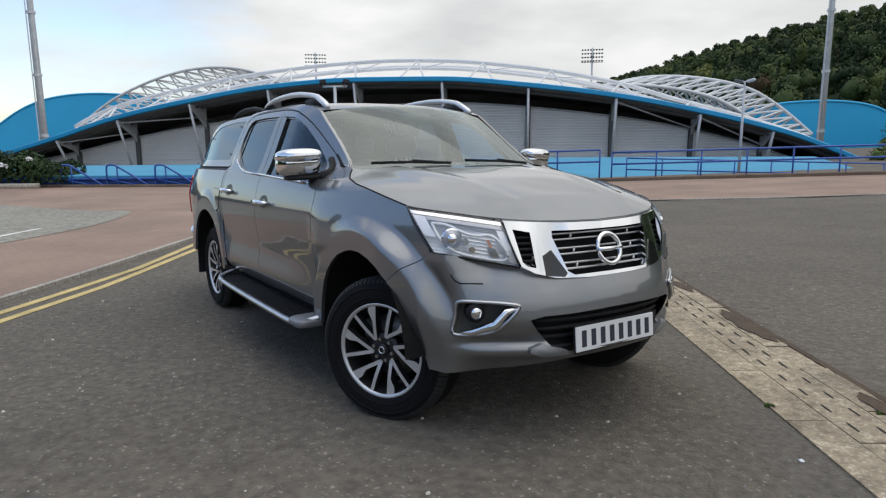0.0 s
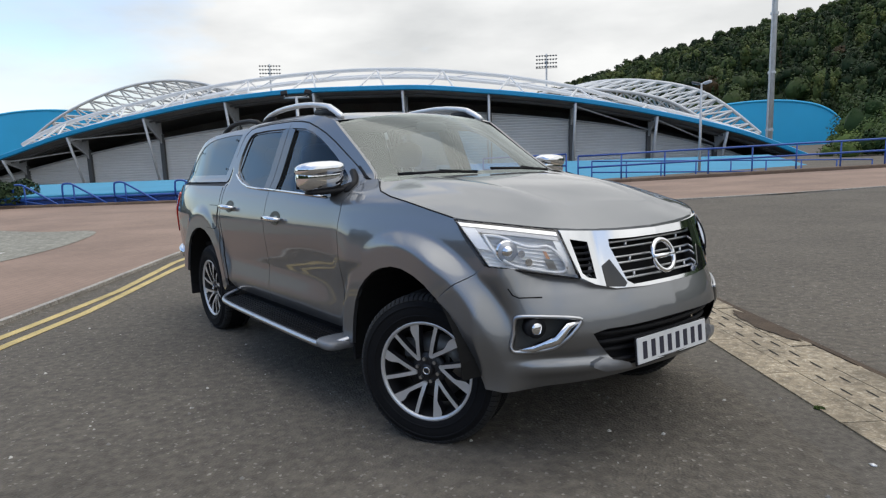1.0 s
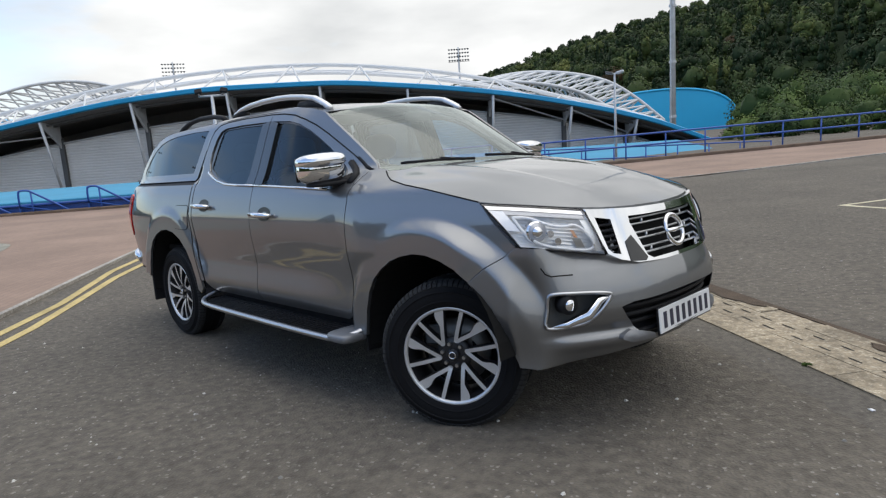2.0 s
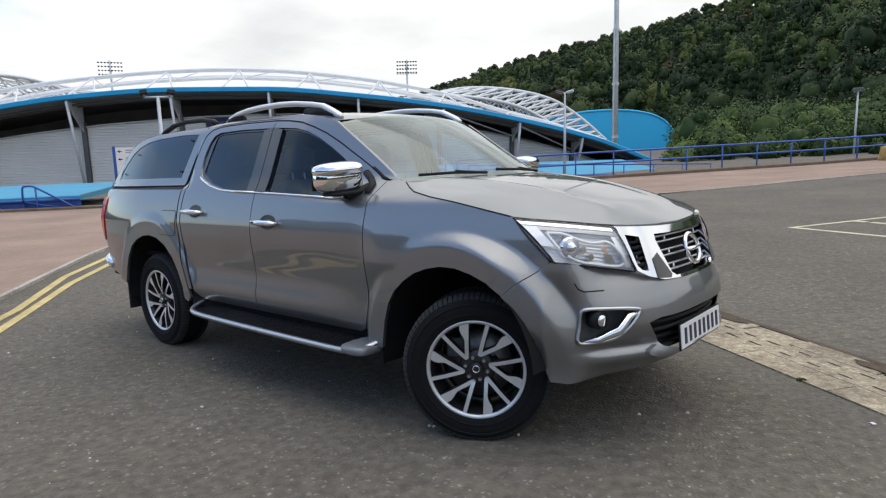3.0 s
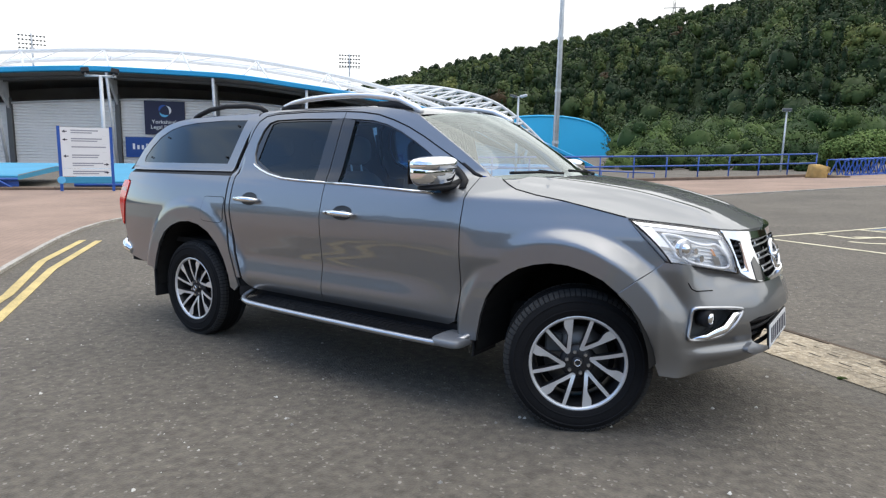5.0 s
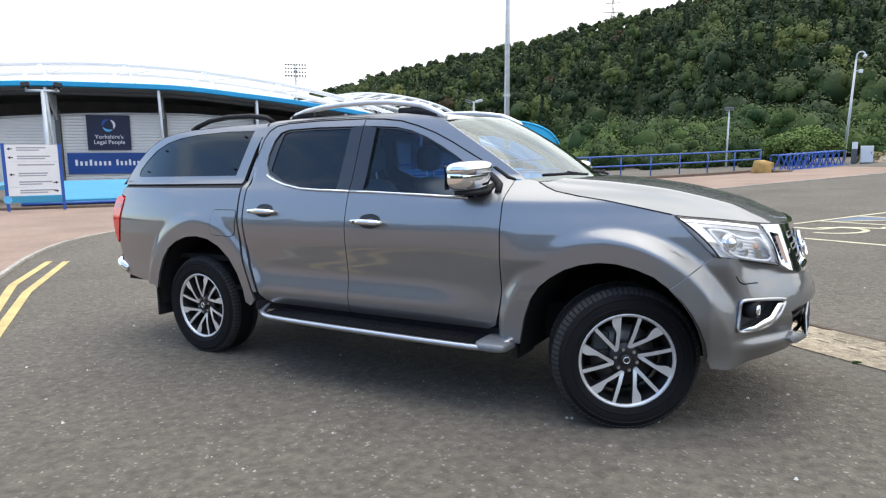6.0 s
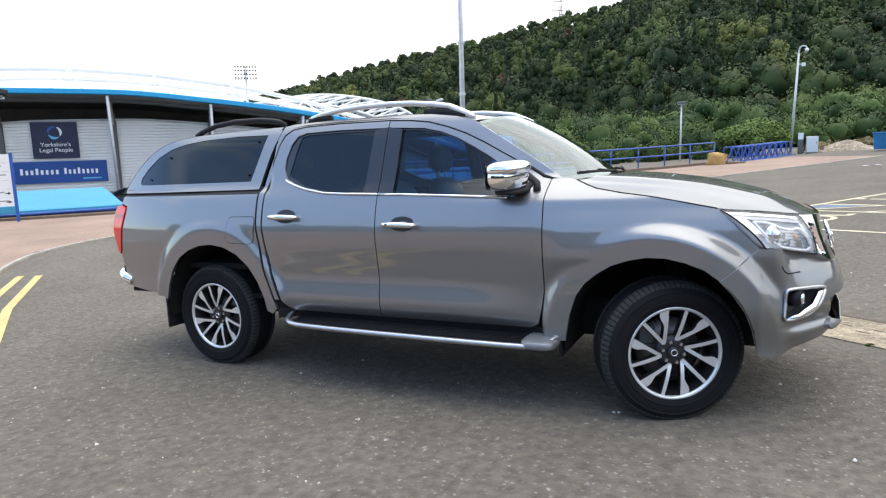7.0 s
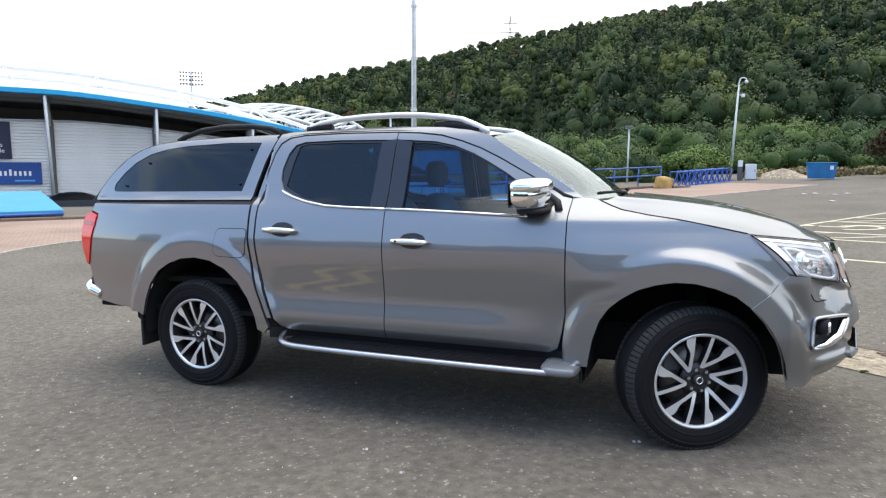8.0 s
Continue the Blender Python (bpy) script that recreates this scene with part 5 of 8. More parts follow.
def big_bush(label, x, y, w, h, mat, seed, n=5, leaf=0.10, tint=0.3):
    rng = np.random.default_rng(seed)
    root = empty("bush", Matrix.Translation(on_ground(x, y)))
    tagged(root, label, "bush", "bushes by the car park")
    for k in range(4):
        a = rng.uniform(0, 6.28)
        bar("stem", [(0, 0, -0.05), (0.25 * w * math.cos(a), 0.25 * w * math.sin(a), h * 0.3), (0.55 * w * math.cos(a), 0.55 * w * math.sin(a), h * 0.6)], [0.06, 0.04, 0.015], BARK, root, 6)
    blobs = [(np.array((0, 0, h * 0.5)), (w * 0.8, w * 0.8, h * 0.48), 900, leaf, tint)]
    for _ in range(n * 3):
        d = rng.normal(size=3)
        d /= np.linalg.norm(d)
        c = np.array((d[0] * w * 0.75, d[1] * w * 0.75, h * 0.5 + abs(d[2]) * h * 0.35 - 0.1 * h))
        blobs.append((c, (w * 0.32, w * 0.32, h * 0.2), 260, leaf, tint + rng.uniform(-0.1, 0.2)))
    part("crown", leaf_cloud("crown", blobs, mat, rng), mat, root)


big_bush("tall bush with rust tinted leaves at the car park edge", 11.5, 42.5, 2.4, 3.4, RUST_LEAF, 31, tint=0.25)
big_bush("dense dark green bush at the car park edge", 14.5, 41.0, 2.6, 3.0, HEDGE, 32)
big_bush("dense dark green bush at the car park edge", 17.5, 39.5, 2.6, 3.4, HEDGE, 33)
big_bush("light green bush behind the cycle stands", -0.5, 48.2, 2.2, 2.7, BUSH, 34, tint=0.85)
big_bush("light green bush behind the cycle stands", -1.6, 46.6, 2.0, 2.3, BUSH, 35, tint=0.75)


def flower_bed():
    """Clipped hedge with a few white flowers at the end of the steps."""
    rng = np.random.default_rng(41)
    root = empty("hedge", Matrix.Translation((0, 0, 0)))
    tagged(root, "dark green hedge with a few white roses beside the steps", "hedge")
    blobs, white = [], []
    for s in np.arange(-9, 1.6, 0.55):
        for o in (0.5, 1.3, 2.1):
            p = LEFT_A + LEFT_DIR * float(s + rng.uniform(-0.2, 0.2)) + LEFT_SIDE * (o - 0.6)
            h = 1.30 + rng.uniform(-0.2, 0.25) - (0.35 if s > 0.8 else 0)
            z = ground_z(p.x, p.y)
            blobs.append((np.array((p.x, p.y, z + h * 0.5)), (0.55, 0.55, h * 0.52), 420, 0.075, float(np.clip(rng.normal(0.3, 0.15), 0, 0.8))))
    for s, o, z in ((0.0, -0.55, 0.88), (0.15, -0.5, 0.84), (-1.9, -0.55, 0.95), (0.9, -0.3, 1.1), (-3.2, -0.5, 0.8)):
        p = LEFT_A + LEFT_DIR * s + LEFT_SIDE * o
        white.append((np.array((p.x, p.y, ground_z(p.x, p.y) + z)), (0.10, 0.10, 0.08), 30, 0.05, 0.5))
    part("foliage", leaf_cloud("foliage", blobs, HEDGE, rng), HEDGE, root)
    part("rose_heads", leaf_cloud("rose_heads", white, LETTER_WHITE, rng), LETTER_WHITE, root)
    bar("bed_edge", [(LEFT_A + LEFT_DIR * s + LEFT_SIDE * -0.75) + Vector((0, 0, ground_z(-27, -3) + 0.1)) for s in (-9, -4, 1.4)], 0.13, KERB, root, 6)


flower_bed()


def parked_car_far():
    """The tail of a dark car parked beyond the low roof."""
    root = empty("parked_car", pose(-28.4, 18.0, -1.35, 0, 0, 49))
    tagged(root, "dark blue hatchback parked behind the low roof", "car")
    prof = [(-2.0, 0.45), (-2.05, 0.8), (-1.9, 0.95), (-1.2, 1.0), (-0.5, 1.42), (0.6, 1.46), (1.4, 1.05), (1.95, 0.98), (2.05, 0.7), (2.0, 0.42), (1.6, 0.30), (-1.6, 0.30)]
    line = soft_poly2(prof)
    bm = bmesh.new()
    a = [bm.verts.new((x, -0.82, z)) for x, z in line]
    b = [bm.verts.new((x, 0.82, z)) for x, z in line]
    bm.faces.new(a)
    bm.faces.new(list(reversed(b)))
    for k in range(len(line)):
        bm.faces.new((a[k], a[(k + 1) % len(line)], b[(k + 1) % len(line)], b[k]))
    part("body", bm, PARKED_PAINT, root)
    for s in (-1, 1):
        bm = bmesh.new()
        bm.faces.new([bm.verts.new((x, s * 0.825, z)) for x, z in ((-1.05, 1.03), (-0.45, 1.36), (0.55, 1.40), (1.2, 1.06))])
        part("side_window", bm, GLOSS_DARK_PANE, root)
        for x in (-1.25, 1.25):
            part("wheel", tube((x, s * 0.70, 0.30), (x, s * 0.86, 0.30), 0.31, 0.31, 20), TYRE_FAR, root, "", True)


def soft_poly2(points):
    pts = [Vector((x, z, 0)) for x, z in points]
    for _ in range(2):
        out = []
        for a, b in zip(pts, pts[1:] + pts[:1]):
            out += [a.lerp(b, 0.25), a.lerp(b, 0.75)]
        pts = out
    return [(p.x, p.y) for p in pts]


PARKED_PAINT = material("dark_blue_car_paint", (0.02, 0.03, 0.05), 0.25, coat=1.0)
GLOSS_DARK_PANE = material("dark_window", (0.01, 0.012, 0.015), 0.08)
TYRE_FAR = material("far_tyre_rubber", (0.02, 0.02, 0.02), 0.8)
parked_car_far()


def pylon(x, y, base, top):
    root = empty("pylon", pose(x, y, base, 0, 0, 20))
    tagged(root, "distant lattice power pylon on the hill", "pylon")
    h = top - base
    legs = [(-3, -3), (3, -3), (3, 3), (-3, 3)]
    for x0, y0 in legs:
        part("leg", tube((x0, y0, 0), (x0 * 0.15, y0 * 0.15, h), 0.30, 0.2, 4), DARK_STEEL, root)
    for z, w in ((0.62, 8), (0.75, 9.5), (0.88, 7)):
        part("cross_arm", tube((-w, 0, h * z), (w, 0, h * z), 0.35, 0.35, 4), DARK_STEEL, root)
    for k in range(6):
        z0, z1 = h * k / 6, h * (k + 1) / 6
        s0, s1 = 3 * (1 - 0.85 * k / 6), 3 * (1 - 0.85 * (k + 1) / 6)
        part("lattice", tube((-s0, -s0, z0), (s1, -s1, z1), 0.2, 0.2, 4), DARK_STEEL, root)
        part("lattice", tube((s0, -s0, z0), (-s1, -s1, z1), 0.2, 0.2, 4), DARK_STEEL, root)


pylon(-190, 640, 85, 151)

# ---- bay markings ----
BAY_O, BAY_B, BAY_P = Vector((-0.62, 8.14, 0)), Vector((0.577, 0.816, 0)), Vector((0.845, -0.535, 0))


def bay(b, p):
    q = BAY_O + BAY_B * b + BAY_P * p
    return (q.x, q.y)


road_line("worn cream-yellow parking bay line across the asphalt", [bay(-0.04, 0), bay(14, 0)], 0.045, BAY_PAINT)
for b in (0, 2.28, 3.40, 5.60, 6.75, 9.0):
    road_line("worn cream-yellow parking bay line across the asphalt", [bay(b, 0), bay(b, 5.0)], 0.045, BAY_PAINT)
for b0, b1 in ((2.28, 3.40), (5.60, 6.75)):
    for k in range(4):
        road_line("worn cream-yellow hatching between parking bays", [bay(b0, 0.2 + 1.2 * k), bay(b1, 1.2 + 1.2 * k)], 0.04, BAY_PAINT)


def wheelchair(b, p):
    """Painted wheelchair pictogram."""
    c = BAY_O + BAY_B * b + BAY_P * p
    root = empty("bay_symbol")
    tagged(root, "worn yellow wheelchair symbol painted in a bay", "road marking", "yellow road markings", "structure")

    def at(u, v):
        q = c + BAY_B * u + BAY_P * v
        return (q.x, q.y)
    arc = [at(0.42 * math.sin(radians(a)), 0.42 * math.cos(radians(a))) for a in range(-100, 175, 12)]
    ribbon("wheel_arc", arc, 0.05, 0.006, BAY_PAINT, root, 0.1)
    ribbon("body_stroke", [at(0.0, -0.75), at(-0.02, -0.25), at(0.45, -0.20), at(0.62, 0.35), at(0.85, 0.30)], 0.055, 0.0065, BAY_PAINT, root, 0.1)
    ribbon("head_dot", [at(-0.06, -0.95), at(0.08, -0.95)], 0.10, 0.006, BAY_PAINT, root, 0.05)


wheelchair(1.15, 1.1)
wheelchair(4.5, 1.1)


def bay_patch():
    q = [bay(2.35, 0.1), bay(3.33, 0.1), bay(3.33, 1.0)]
    bm = bmesh.new()
    bm.faces.new([bm.verts.new(on_ground(x, y, 0.004)) for x, y in q])
    tagged(part("painted_patch", bm, PATCH_BLUE), "faded blue paint between the bays", "road marking", "blue road paint", "structure")


PATCH_BLUE = material("faded_blue_road_paint", (0.12, 0.16, 0.22), 0.85, vary=0.3, scale=2, fine=0.3, fine_scale=50)
bay_patch()


def litter(x, y, r, label):
    bm = bmesh.new()
    rng = random.Random(int(x * 100))
    bmesh.ops.create_icosphere(bm, subdivisions=1, radius=r)
    for v in bm.verts:
        v.co = Vector((v.co.x * rng.uniform(0.7, 1.3), v.co.y * rng.uniform(0.7, 1.3), abs(v.co.z) * 0.25))
    ob = part("litter", bm, LETTER_WHITE, None, "", True)
    ob.location = on_ground(x, y, 0.002)
    return tagged(ob, label, "litter", "scraps of litter")


for x, y in ((3.61, 24.9), (4.03, 25.14), (4.53, 24.0), (5.04, 24.6), (3.81, 20.0), (-3.3, 30.6), (-2.9, 30.4), (-0.9, 26.8), (0.3, 28.5)):
    litter(x, y, 0.13, "pale white mark lying on the car park")

litter(1.456, 0.446, 0.018, "small white paper scrap on the asphalt")


def weed_tuft(x, y, r, seed):
    """A low tuft of weed in the joint of the drain."""
    rng = np.random.default_rng(seed)
    blobs = [(np.array((x + rng.uniform(-r, r), y + rng.uniform(-r, r) * 0.6, ground_z(x, y) + 0.010)), (r * 0.7, r * 0.5, 0.010), 60, 0.006, rng.uniform(0.2, 0.7)) for _ in range(5)]
    tagged(part("weed", leaf_cloud("weed", blobs, BUSH, rng), BUSH), "small green weed tuft at the drain edge", "weed", "weeds by the drain")


weed_tuft(1.045, 0.905, 0.020, 41)
weed_tuft(1.42, 1.235, 0.014, 42)

from mathutils.geometry import delaunay_2d_cdt

# ---- the pickup: x forward from the front axle, y to its left, z up from the ground ----
CAR = pose(0, 0, 0, -0.785, -1.70, 0) @ pose(0, 0.03, 0)
car = empty("pickup_truck", CAR)
tagged(car, "grey metallic double-cab pickup with hardtop canopy and chrome trim", "pickup truck")
WIDTH = [(0.28, 0.80), (0.40, 0.852), (0.47, 0.882), (0.53, 0.890), (0.60, 0.890), (0.66, 0.892), (0.80, 0.904), (0.93, 0.913), (0.985, 0.914), (1.02, 0.910), (1.08, 0.896), (1.15, 0.876),
         (1.22, 0.848), (1.28, 0.816), (1.40, 0.766), (1.50, 0.726), (1.60, 0.684), (1.66, 0.650), (1.69, 0.622), (1.715, 0.58), (1.74, 0.50)]
DOOR_FOOT = [(0.44, 0.0), (0.50, 0.013), (0.545, 0.017), (0.58, 0.0145), (0.64, 0.004), (0.70, -0.004), (0.78, -0.004), (0.90, 0.0)]


def ease(a, b, v):
    t = min(max((v - a) / (b - a), 0.0), 1.0)
    return t * t * (3 - 2 * t)


def width(x, z, flare=True):
    w = curve_at(WIDTH, z)
    if x > -0.7:
        w -= 0.135 * (x + 0.7) ** 2
    w -= 0.135 * ease(-1.45, -0.55, x) * ease(1.14, 1.30, z)
    if x < -3.3:
        w -= 0.12 * (-3.3 - x) ** 2
    if x < -2.6:
        w -= 0.03 * ease(1.235, 1.285, z)
    if x > -0.74:
        w += 0.12 * ease(-0.74, -0.50, x) * ease(0.68, 0.86, z) * min(max(1.10 - z, 0.0), 0.25)
    if -2.56 < x < -0.64:
        w += curve_at(DOOR_FOOT, z) * ease(-2.56, -2.46, x) * ease(-0.64, -1.15, x)
    if flare:
        for cx, cz, r0, r1, full in ((-0.077, 0.40, 0.555, 0.632, 0.924), (-3.09, 0.42, 0.575, 0.662, 0.931)):
            r = math.hypot(x - cx, z - cz)
            if r < r1:
                if x > 0:
                    full -= 0.060 * ease(0.62, 0.36, z) + 0.075 * ease(0.15, 0.42, x) + 0.8 * max(0.0, x - 0.40)
                w += max(0.0, full - w) * ease(r1, r0, r)
    return w


def side_map(off=0.0, flare=True):
    return lambda x, z: Vector((x, -(width(x, z, flare) + off), z))


def seg_nearest(p, poly):
    """For points p (n,2): the nearest place on a closed polygon, and how far it is."""
    best = np.full(len(p), 1e9)
    at = p.copy()
    for a, b in zip(poly, np.roll(poly, -1, 0)):
        d = b - a
        t = np.clip(((p - a) @ d) / max(d @ d, 1e-12), 0, 1)
        q = a + t[:, None] * d
        e = np.linalg.norm(p - q, axis=1)
        hit = e < best
        best[hit], at[hit] = e[hit], q[hit]
    return best, at


def inside(p, poly):
    r = np.zeros(len(p), bool)
    for (x0, y0), (x1, y1) in zip(poly, np.roll(poly, -1, 0)):
        c = (y0 > p[:, 1]) != (y1 > p[:, 1])
        with np.errstate(divide="ignore", invalid="ignore"):
            r ^= c & (p[:, 0] < (x1 - x0) * (p[:, 1] - y0) / (y1 - y0 + 1e-15) + x0)
    return r


def inset(poly, d):
    """A polygon drawn in by d all round, to leave a shut line."""
    p = np.array(poly, float)
    if d == 0:
        return p
    area = np.sum(p[:, 0] * np.roll(p[:, 1], -1) - np.roll(p[:, 0], -1) * p[:, 1])
    e0, e1 = p - np.roll(p, 1, 0), np.roll(p, -1, 0) - p
    n = e0 / (np.linalg.norm(e0, axis=1)[:, None] + 1e-12) + e1 / (np.linalg.norm(e1, axis=1)[:, None] + 1e-12)
    n = np.stack([-n[:, 1], n[:, 0]], 1)
    n /= np.linalg.norm(n, axis=1)[:, None] + 1e-12
    return p + n * d * (1 if area > 0 else -1)


def panel(name, outline, to3d, mat, parent, cell=0.025, holes=(), gap=0.002, flange=0.02, inward=(0, 1, 0), label="", mirror=False, smooth=True):
    """A curved panel: an outline in two coordinates, filled with a fine grid and laid on a surface, with a turned-in edge."""
    outer = inset(outline, gap)
    rings = [outer] + [inset(h, -0.0) for h in holes]
    lo, hi = outer.min(0), outer.max(0)
    nu, nv = max(2, int(np.ceil((hi[0] - lo[0]) / cell))), max(2, int(np.ceil((hi[1] - lo[1]) / cell)))
    gu, gv = np.meshgrid(np.linspace(lo[0], hi[0], nu + 1), np.linspace(lo[1], hi[1], nv + 1))
    p = np.stack([gu.ravel(), gv.ravel()], 1)
    keep = inside(p, outer)
    for r in rings:
        keep &= seg_nearest(p, np.array(r))[0] > 0.45 * cell
    for h in rings[1:]:
        keep &= ~inside(p, h)
    pts, rim = [], []
    for r in rings:
        first = len(pts)
        for c, d in zip(r, np.roll(r, -1, 0)):
            k = max(1, int(np.ceil(np.linalg.norm(d - c) / cell)))
            pts += [tuple(c + (d - c) * i / k) for i in range(k)]
        rim += [(i, i + 1 if i + 1 < len(pts) else first) for i in range(first, len(pts))]
    pts += [tuple(q) for q in p[keep]]
    flat, _, tris = delaunay_2d_cdt([Vector(q) for q in pts], rim, [], 0, 1e-6)[:3]
    mid = np.array([[sum(flat[k][i] for k in f) / len(f) for i in (0, 1)] for f in tris])
    good = inside(mid, outer)
    for i, f in enumerate(tris):
        e = [flat[f[k]] - flat[f[k - 1]] for k in range(3)]
        if abs(e[0].cross(e[1])) / max(v.length for v in e) < 0.04 * cell:
            good[i] = False
    for h in rings[1:]:
        good &= ~inside(mid, h)
    used = sorted({k for f, g in zip(tris, good) if g for k in f})
    idx = {k: n for n, k in enumerate(used)}
    vs = [to3d(float(flat[k][0]), float(flat[k][1])) for k in used]
    fs = [tuple(idx[k] for k in f) for f, g in zip(tris, good) if g]
    if flange:
        count = {}
        for f in fs:
            for a, b in zip(f, f[1:] + f[:1]):
                count[(min(a, b), max(a, b))] = count.get((min(a, b), max(a, b)), 0) + 1
        edges = [e for e, c in count.items() if c == 1]
        inn = Vector(inward) * flange
        dup, low = {}, {}
        for e in edges:
            for k in e:
                if k not in dup:
                    dup[k] = len(vs)
                    vs.append(vs[k].copy())
                    low[k] = len(vs)
                    vs.append(vs[k] + inn)
        fs += [(dup[a], dup[b], low[b], low[a]) for a, b in edges]
    out = []
    for sgn in ((1, -1) if mirror else (1,)):
        vv = [Vector((v.x, v.y * sgn, v.z)) for v in vs]
        me = mesh_of(name, vv, fs, mat, smooth)
        bm = bmesh.new()
        bm.from_mesh(me)
        bmesh.ops.recalc_face_normals(bm, faces=bm.faces[:])
        n = sum((f.normal * f.calc_area() for f in bm.faces if len(f.verts)), Vector())
        if n.dot(Vector((inward[0], inward[1] * sgn, inward[2]))) > 0:
            bmesh.ops.reverse_faces(bm, faces=bm.faces[:])
        bm.to_mesh(me)
        bm.free()
        out.append(part(name, me, mat, parent if not isinstance(parent, (list, tuple)) else parent[0 if sgn == 1 else 1], label))
    return out


def both(fn):
    """Builds for the right side (1) and the left side (-1)."""
    for sgn in (1, -1):
        fn(sgn)


def soft_poly(points, n=2):
    """A closed outline with rounded corners."""
    pts = [Vector((*p, 0)) for p in points]
    for _ in range(n):
        out = []
        for a, b in zip(pts, pts[1:] + pts[:1]):
            out += [a.lerp(b, 0.22), a.lerp(b, 0.78)]
        pts = out
    return [(p.x, p.y) for p in pts]


F_ARCH = [(0.385, 0.383), (0.364, 0.516), (0.337, 0.592), (0.282, 0.681), (0.227, 0.747), (0.158, 0.801), (0.068, 0.835), (-0.022, 0.855), (-0.112, 0.857), (-0.202, 0.840), (-0.285, 0.812), (-0.361, 0.766), (-0.425, 0.712), (-0.471, 0.644), (-0.505, 0.545), (-0.526, 0.434), (-0.53, 0.40)]
R_ARCH = [(-2.60, 0.45), (-2.618, 0.534), (-2.668, 0.646), (-2.738, 0.745), (-2.84, 0.828), (-2.957, 0.877), (-3.075, 0.894), (-3.194, 0.884), (-3.305, 0.848), (-3.398, 0.794), (-3.475, 0.705), (-3.527, 0.594), (-3.56, 0.48)]

# fender
FENDER = [(-0.665, 0.50), (-0.6495, 0.66), (-0.6455, 1.0), (-0.6455, 1.262), (-0.58, 1.268), (-0.53, 1.262), (-0.49, 1.248), (-0.44, 1.226), (-0.38, 1.205), (-0.25, 1.180), (-0.10, 1.157), (0.06, 1.123), (0.215, 1.088),
          (0.28, 1.015), (0.395, 0.893), (0.227, 0.747)] + F_ARCH[5:] + [(-0.66, 0.40)]
panel("fender", FENDER, side_map(), CAR_PAINT, car, 0.013, mirror=True)
# doors
F_DOOR = [(-1.7055, 0.452), (-0.74, 0.448), (-0.69, 0.475), (-0.668, 0.56), (-0.652, 0.66), (-0.648, 1.0), (-0.648, 1.262), (-0.70, 1.274), (-0.82, 1.350), (-0.947, 1.422), (-1.06, 1.488), (-1.177, 1.548), (-1.29, 1.592), (-1.418, 1.630), (-1.56, 1.650), (-1.7055, 1.660)]
F_OPEN = [(-1.692, 1.214), (-0.83, 1.174), (-0.775, 1.190), (-0.80, 1.245), (-0.90, 1.322), (-1.02, 1.408), (-1.12, 1.470), (-1.22, 1.525), (-1.33, 1.570), (-1.45, 1.598), (-1.692, 1.618)]
R_DOOR = [(-1.7085, 0.452), (-2.38, 0.456), (-2.44, 0.475), (-2.48, 0.52), (-2.545, 0.71), (-2.582, 0.87), (-2.605, 1.03), (-2.612, 1.21), (-2.606, 1.33), (-2.592, 1.45), (-2.566, 1.56), (-2.535, 1.62), (-2.48, 1.655), (-2.38, 1.668), (-2.10, 1.671), (-1.7085, 1.661)]
R_OPEN = [(-1.722, 1.618), (-2.10, 1.630), (-2.36, 1.628), (-2.425, 1.610), (-2.465, 1.555), (-2.490, 1.46), (-2.485, 1.39), (-2.450, 1.328), (-2.38, 1.296), (-2.28, 1.265), (-2.12, 1.236), (-1.95, 1.226), (-1.722, 1.215)]
f_doors = panel("front_door", F_DOOR, side_map(), CAR_PAINT, car, 0.024, holes=[F_OPEN], mirror=True)
r_doors = panel("rear_door", R_DOOR, side_map(), CAR_PAINT, car, 0.024, holes=[R_OPEN], mirror=True)
F_GLASS = [(-1.600, 1.205), (-0.835, 1.172), (-0.80, 1.185), (-0.815, 1.235), (-0.905, 1.315), (-1.02, 1.397), (-1.12, 1.458), (-1.22, 1.512), (-1.33, 1.555), (-1.44, 1.582), (-1.600, 1.597)]
R_GLASS = [(-1.805, 1.604), (-2.10, 1.613), (-2.34, 1.613), (-2.395, 1.600), (-2.420, 1.50), (-2.442, 1.348), (-2.30, 1.278), (-2.12, 1.238), (-1.95, 1.228), (-1.815, 1.220)]
panel("window_surround", inset(F_OPEN, -0.010), side_map(-0.010), GLOSS_BLACK, f_doors, 0.024, holes=[F_GLASS], gap=0, flange=0.03, mirror=True)
panel("window_surround", inset(R_OPEN, -0.010), side_map(-0.010), GLOSS_BLACK, r_doors, 0.024, holes=[R_GLASS], gap=0, flange=0.03, mirror=True)
for ob in panel("window_glass", F_GLASS, side_map(-0.016), GLASS_SIDE, f_doors, 0.03, gap=-0.006, flange=0, mirror=True, label="blue-tinted side window glass"):
    ob.visible_shadow = False
for ob in panel("window_glass", R_GLASS, side_map(-0.016), GLASS_DARK, r_doors, 0.03, gap=-0.006, flange=0, mirror=True, label="dark privacy glass"):
    ob.visible_shadow = False
panel("pillar_trim", [(-1.600, 1.212), (-1.704, 1.217), (-1.704, 1.622), (-1.600, 1.602)], side_map(0.002), GLOSS_BLACK, f_doors, 0.03, gap=0.001, flange=0.01, mirror=True)
panel("pillar_trim", [(-1.710, 1.217), (-1.815, 1.222), (-1.805, 1.612), (-1.710, 1.622)], side_map(0.002), GLOSS_BLACK, r_doors, 0.03, gap=0.001, flange=0.01, mirror=True)


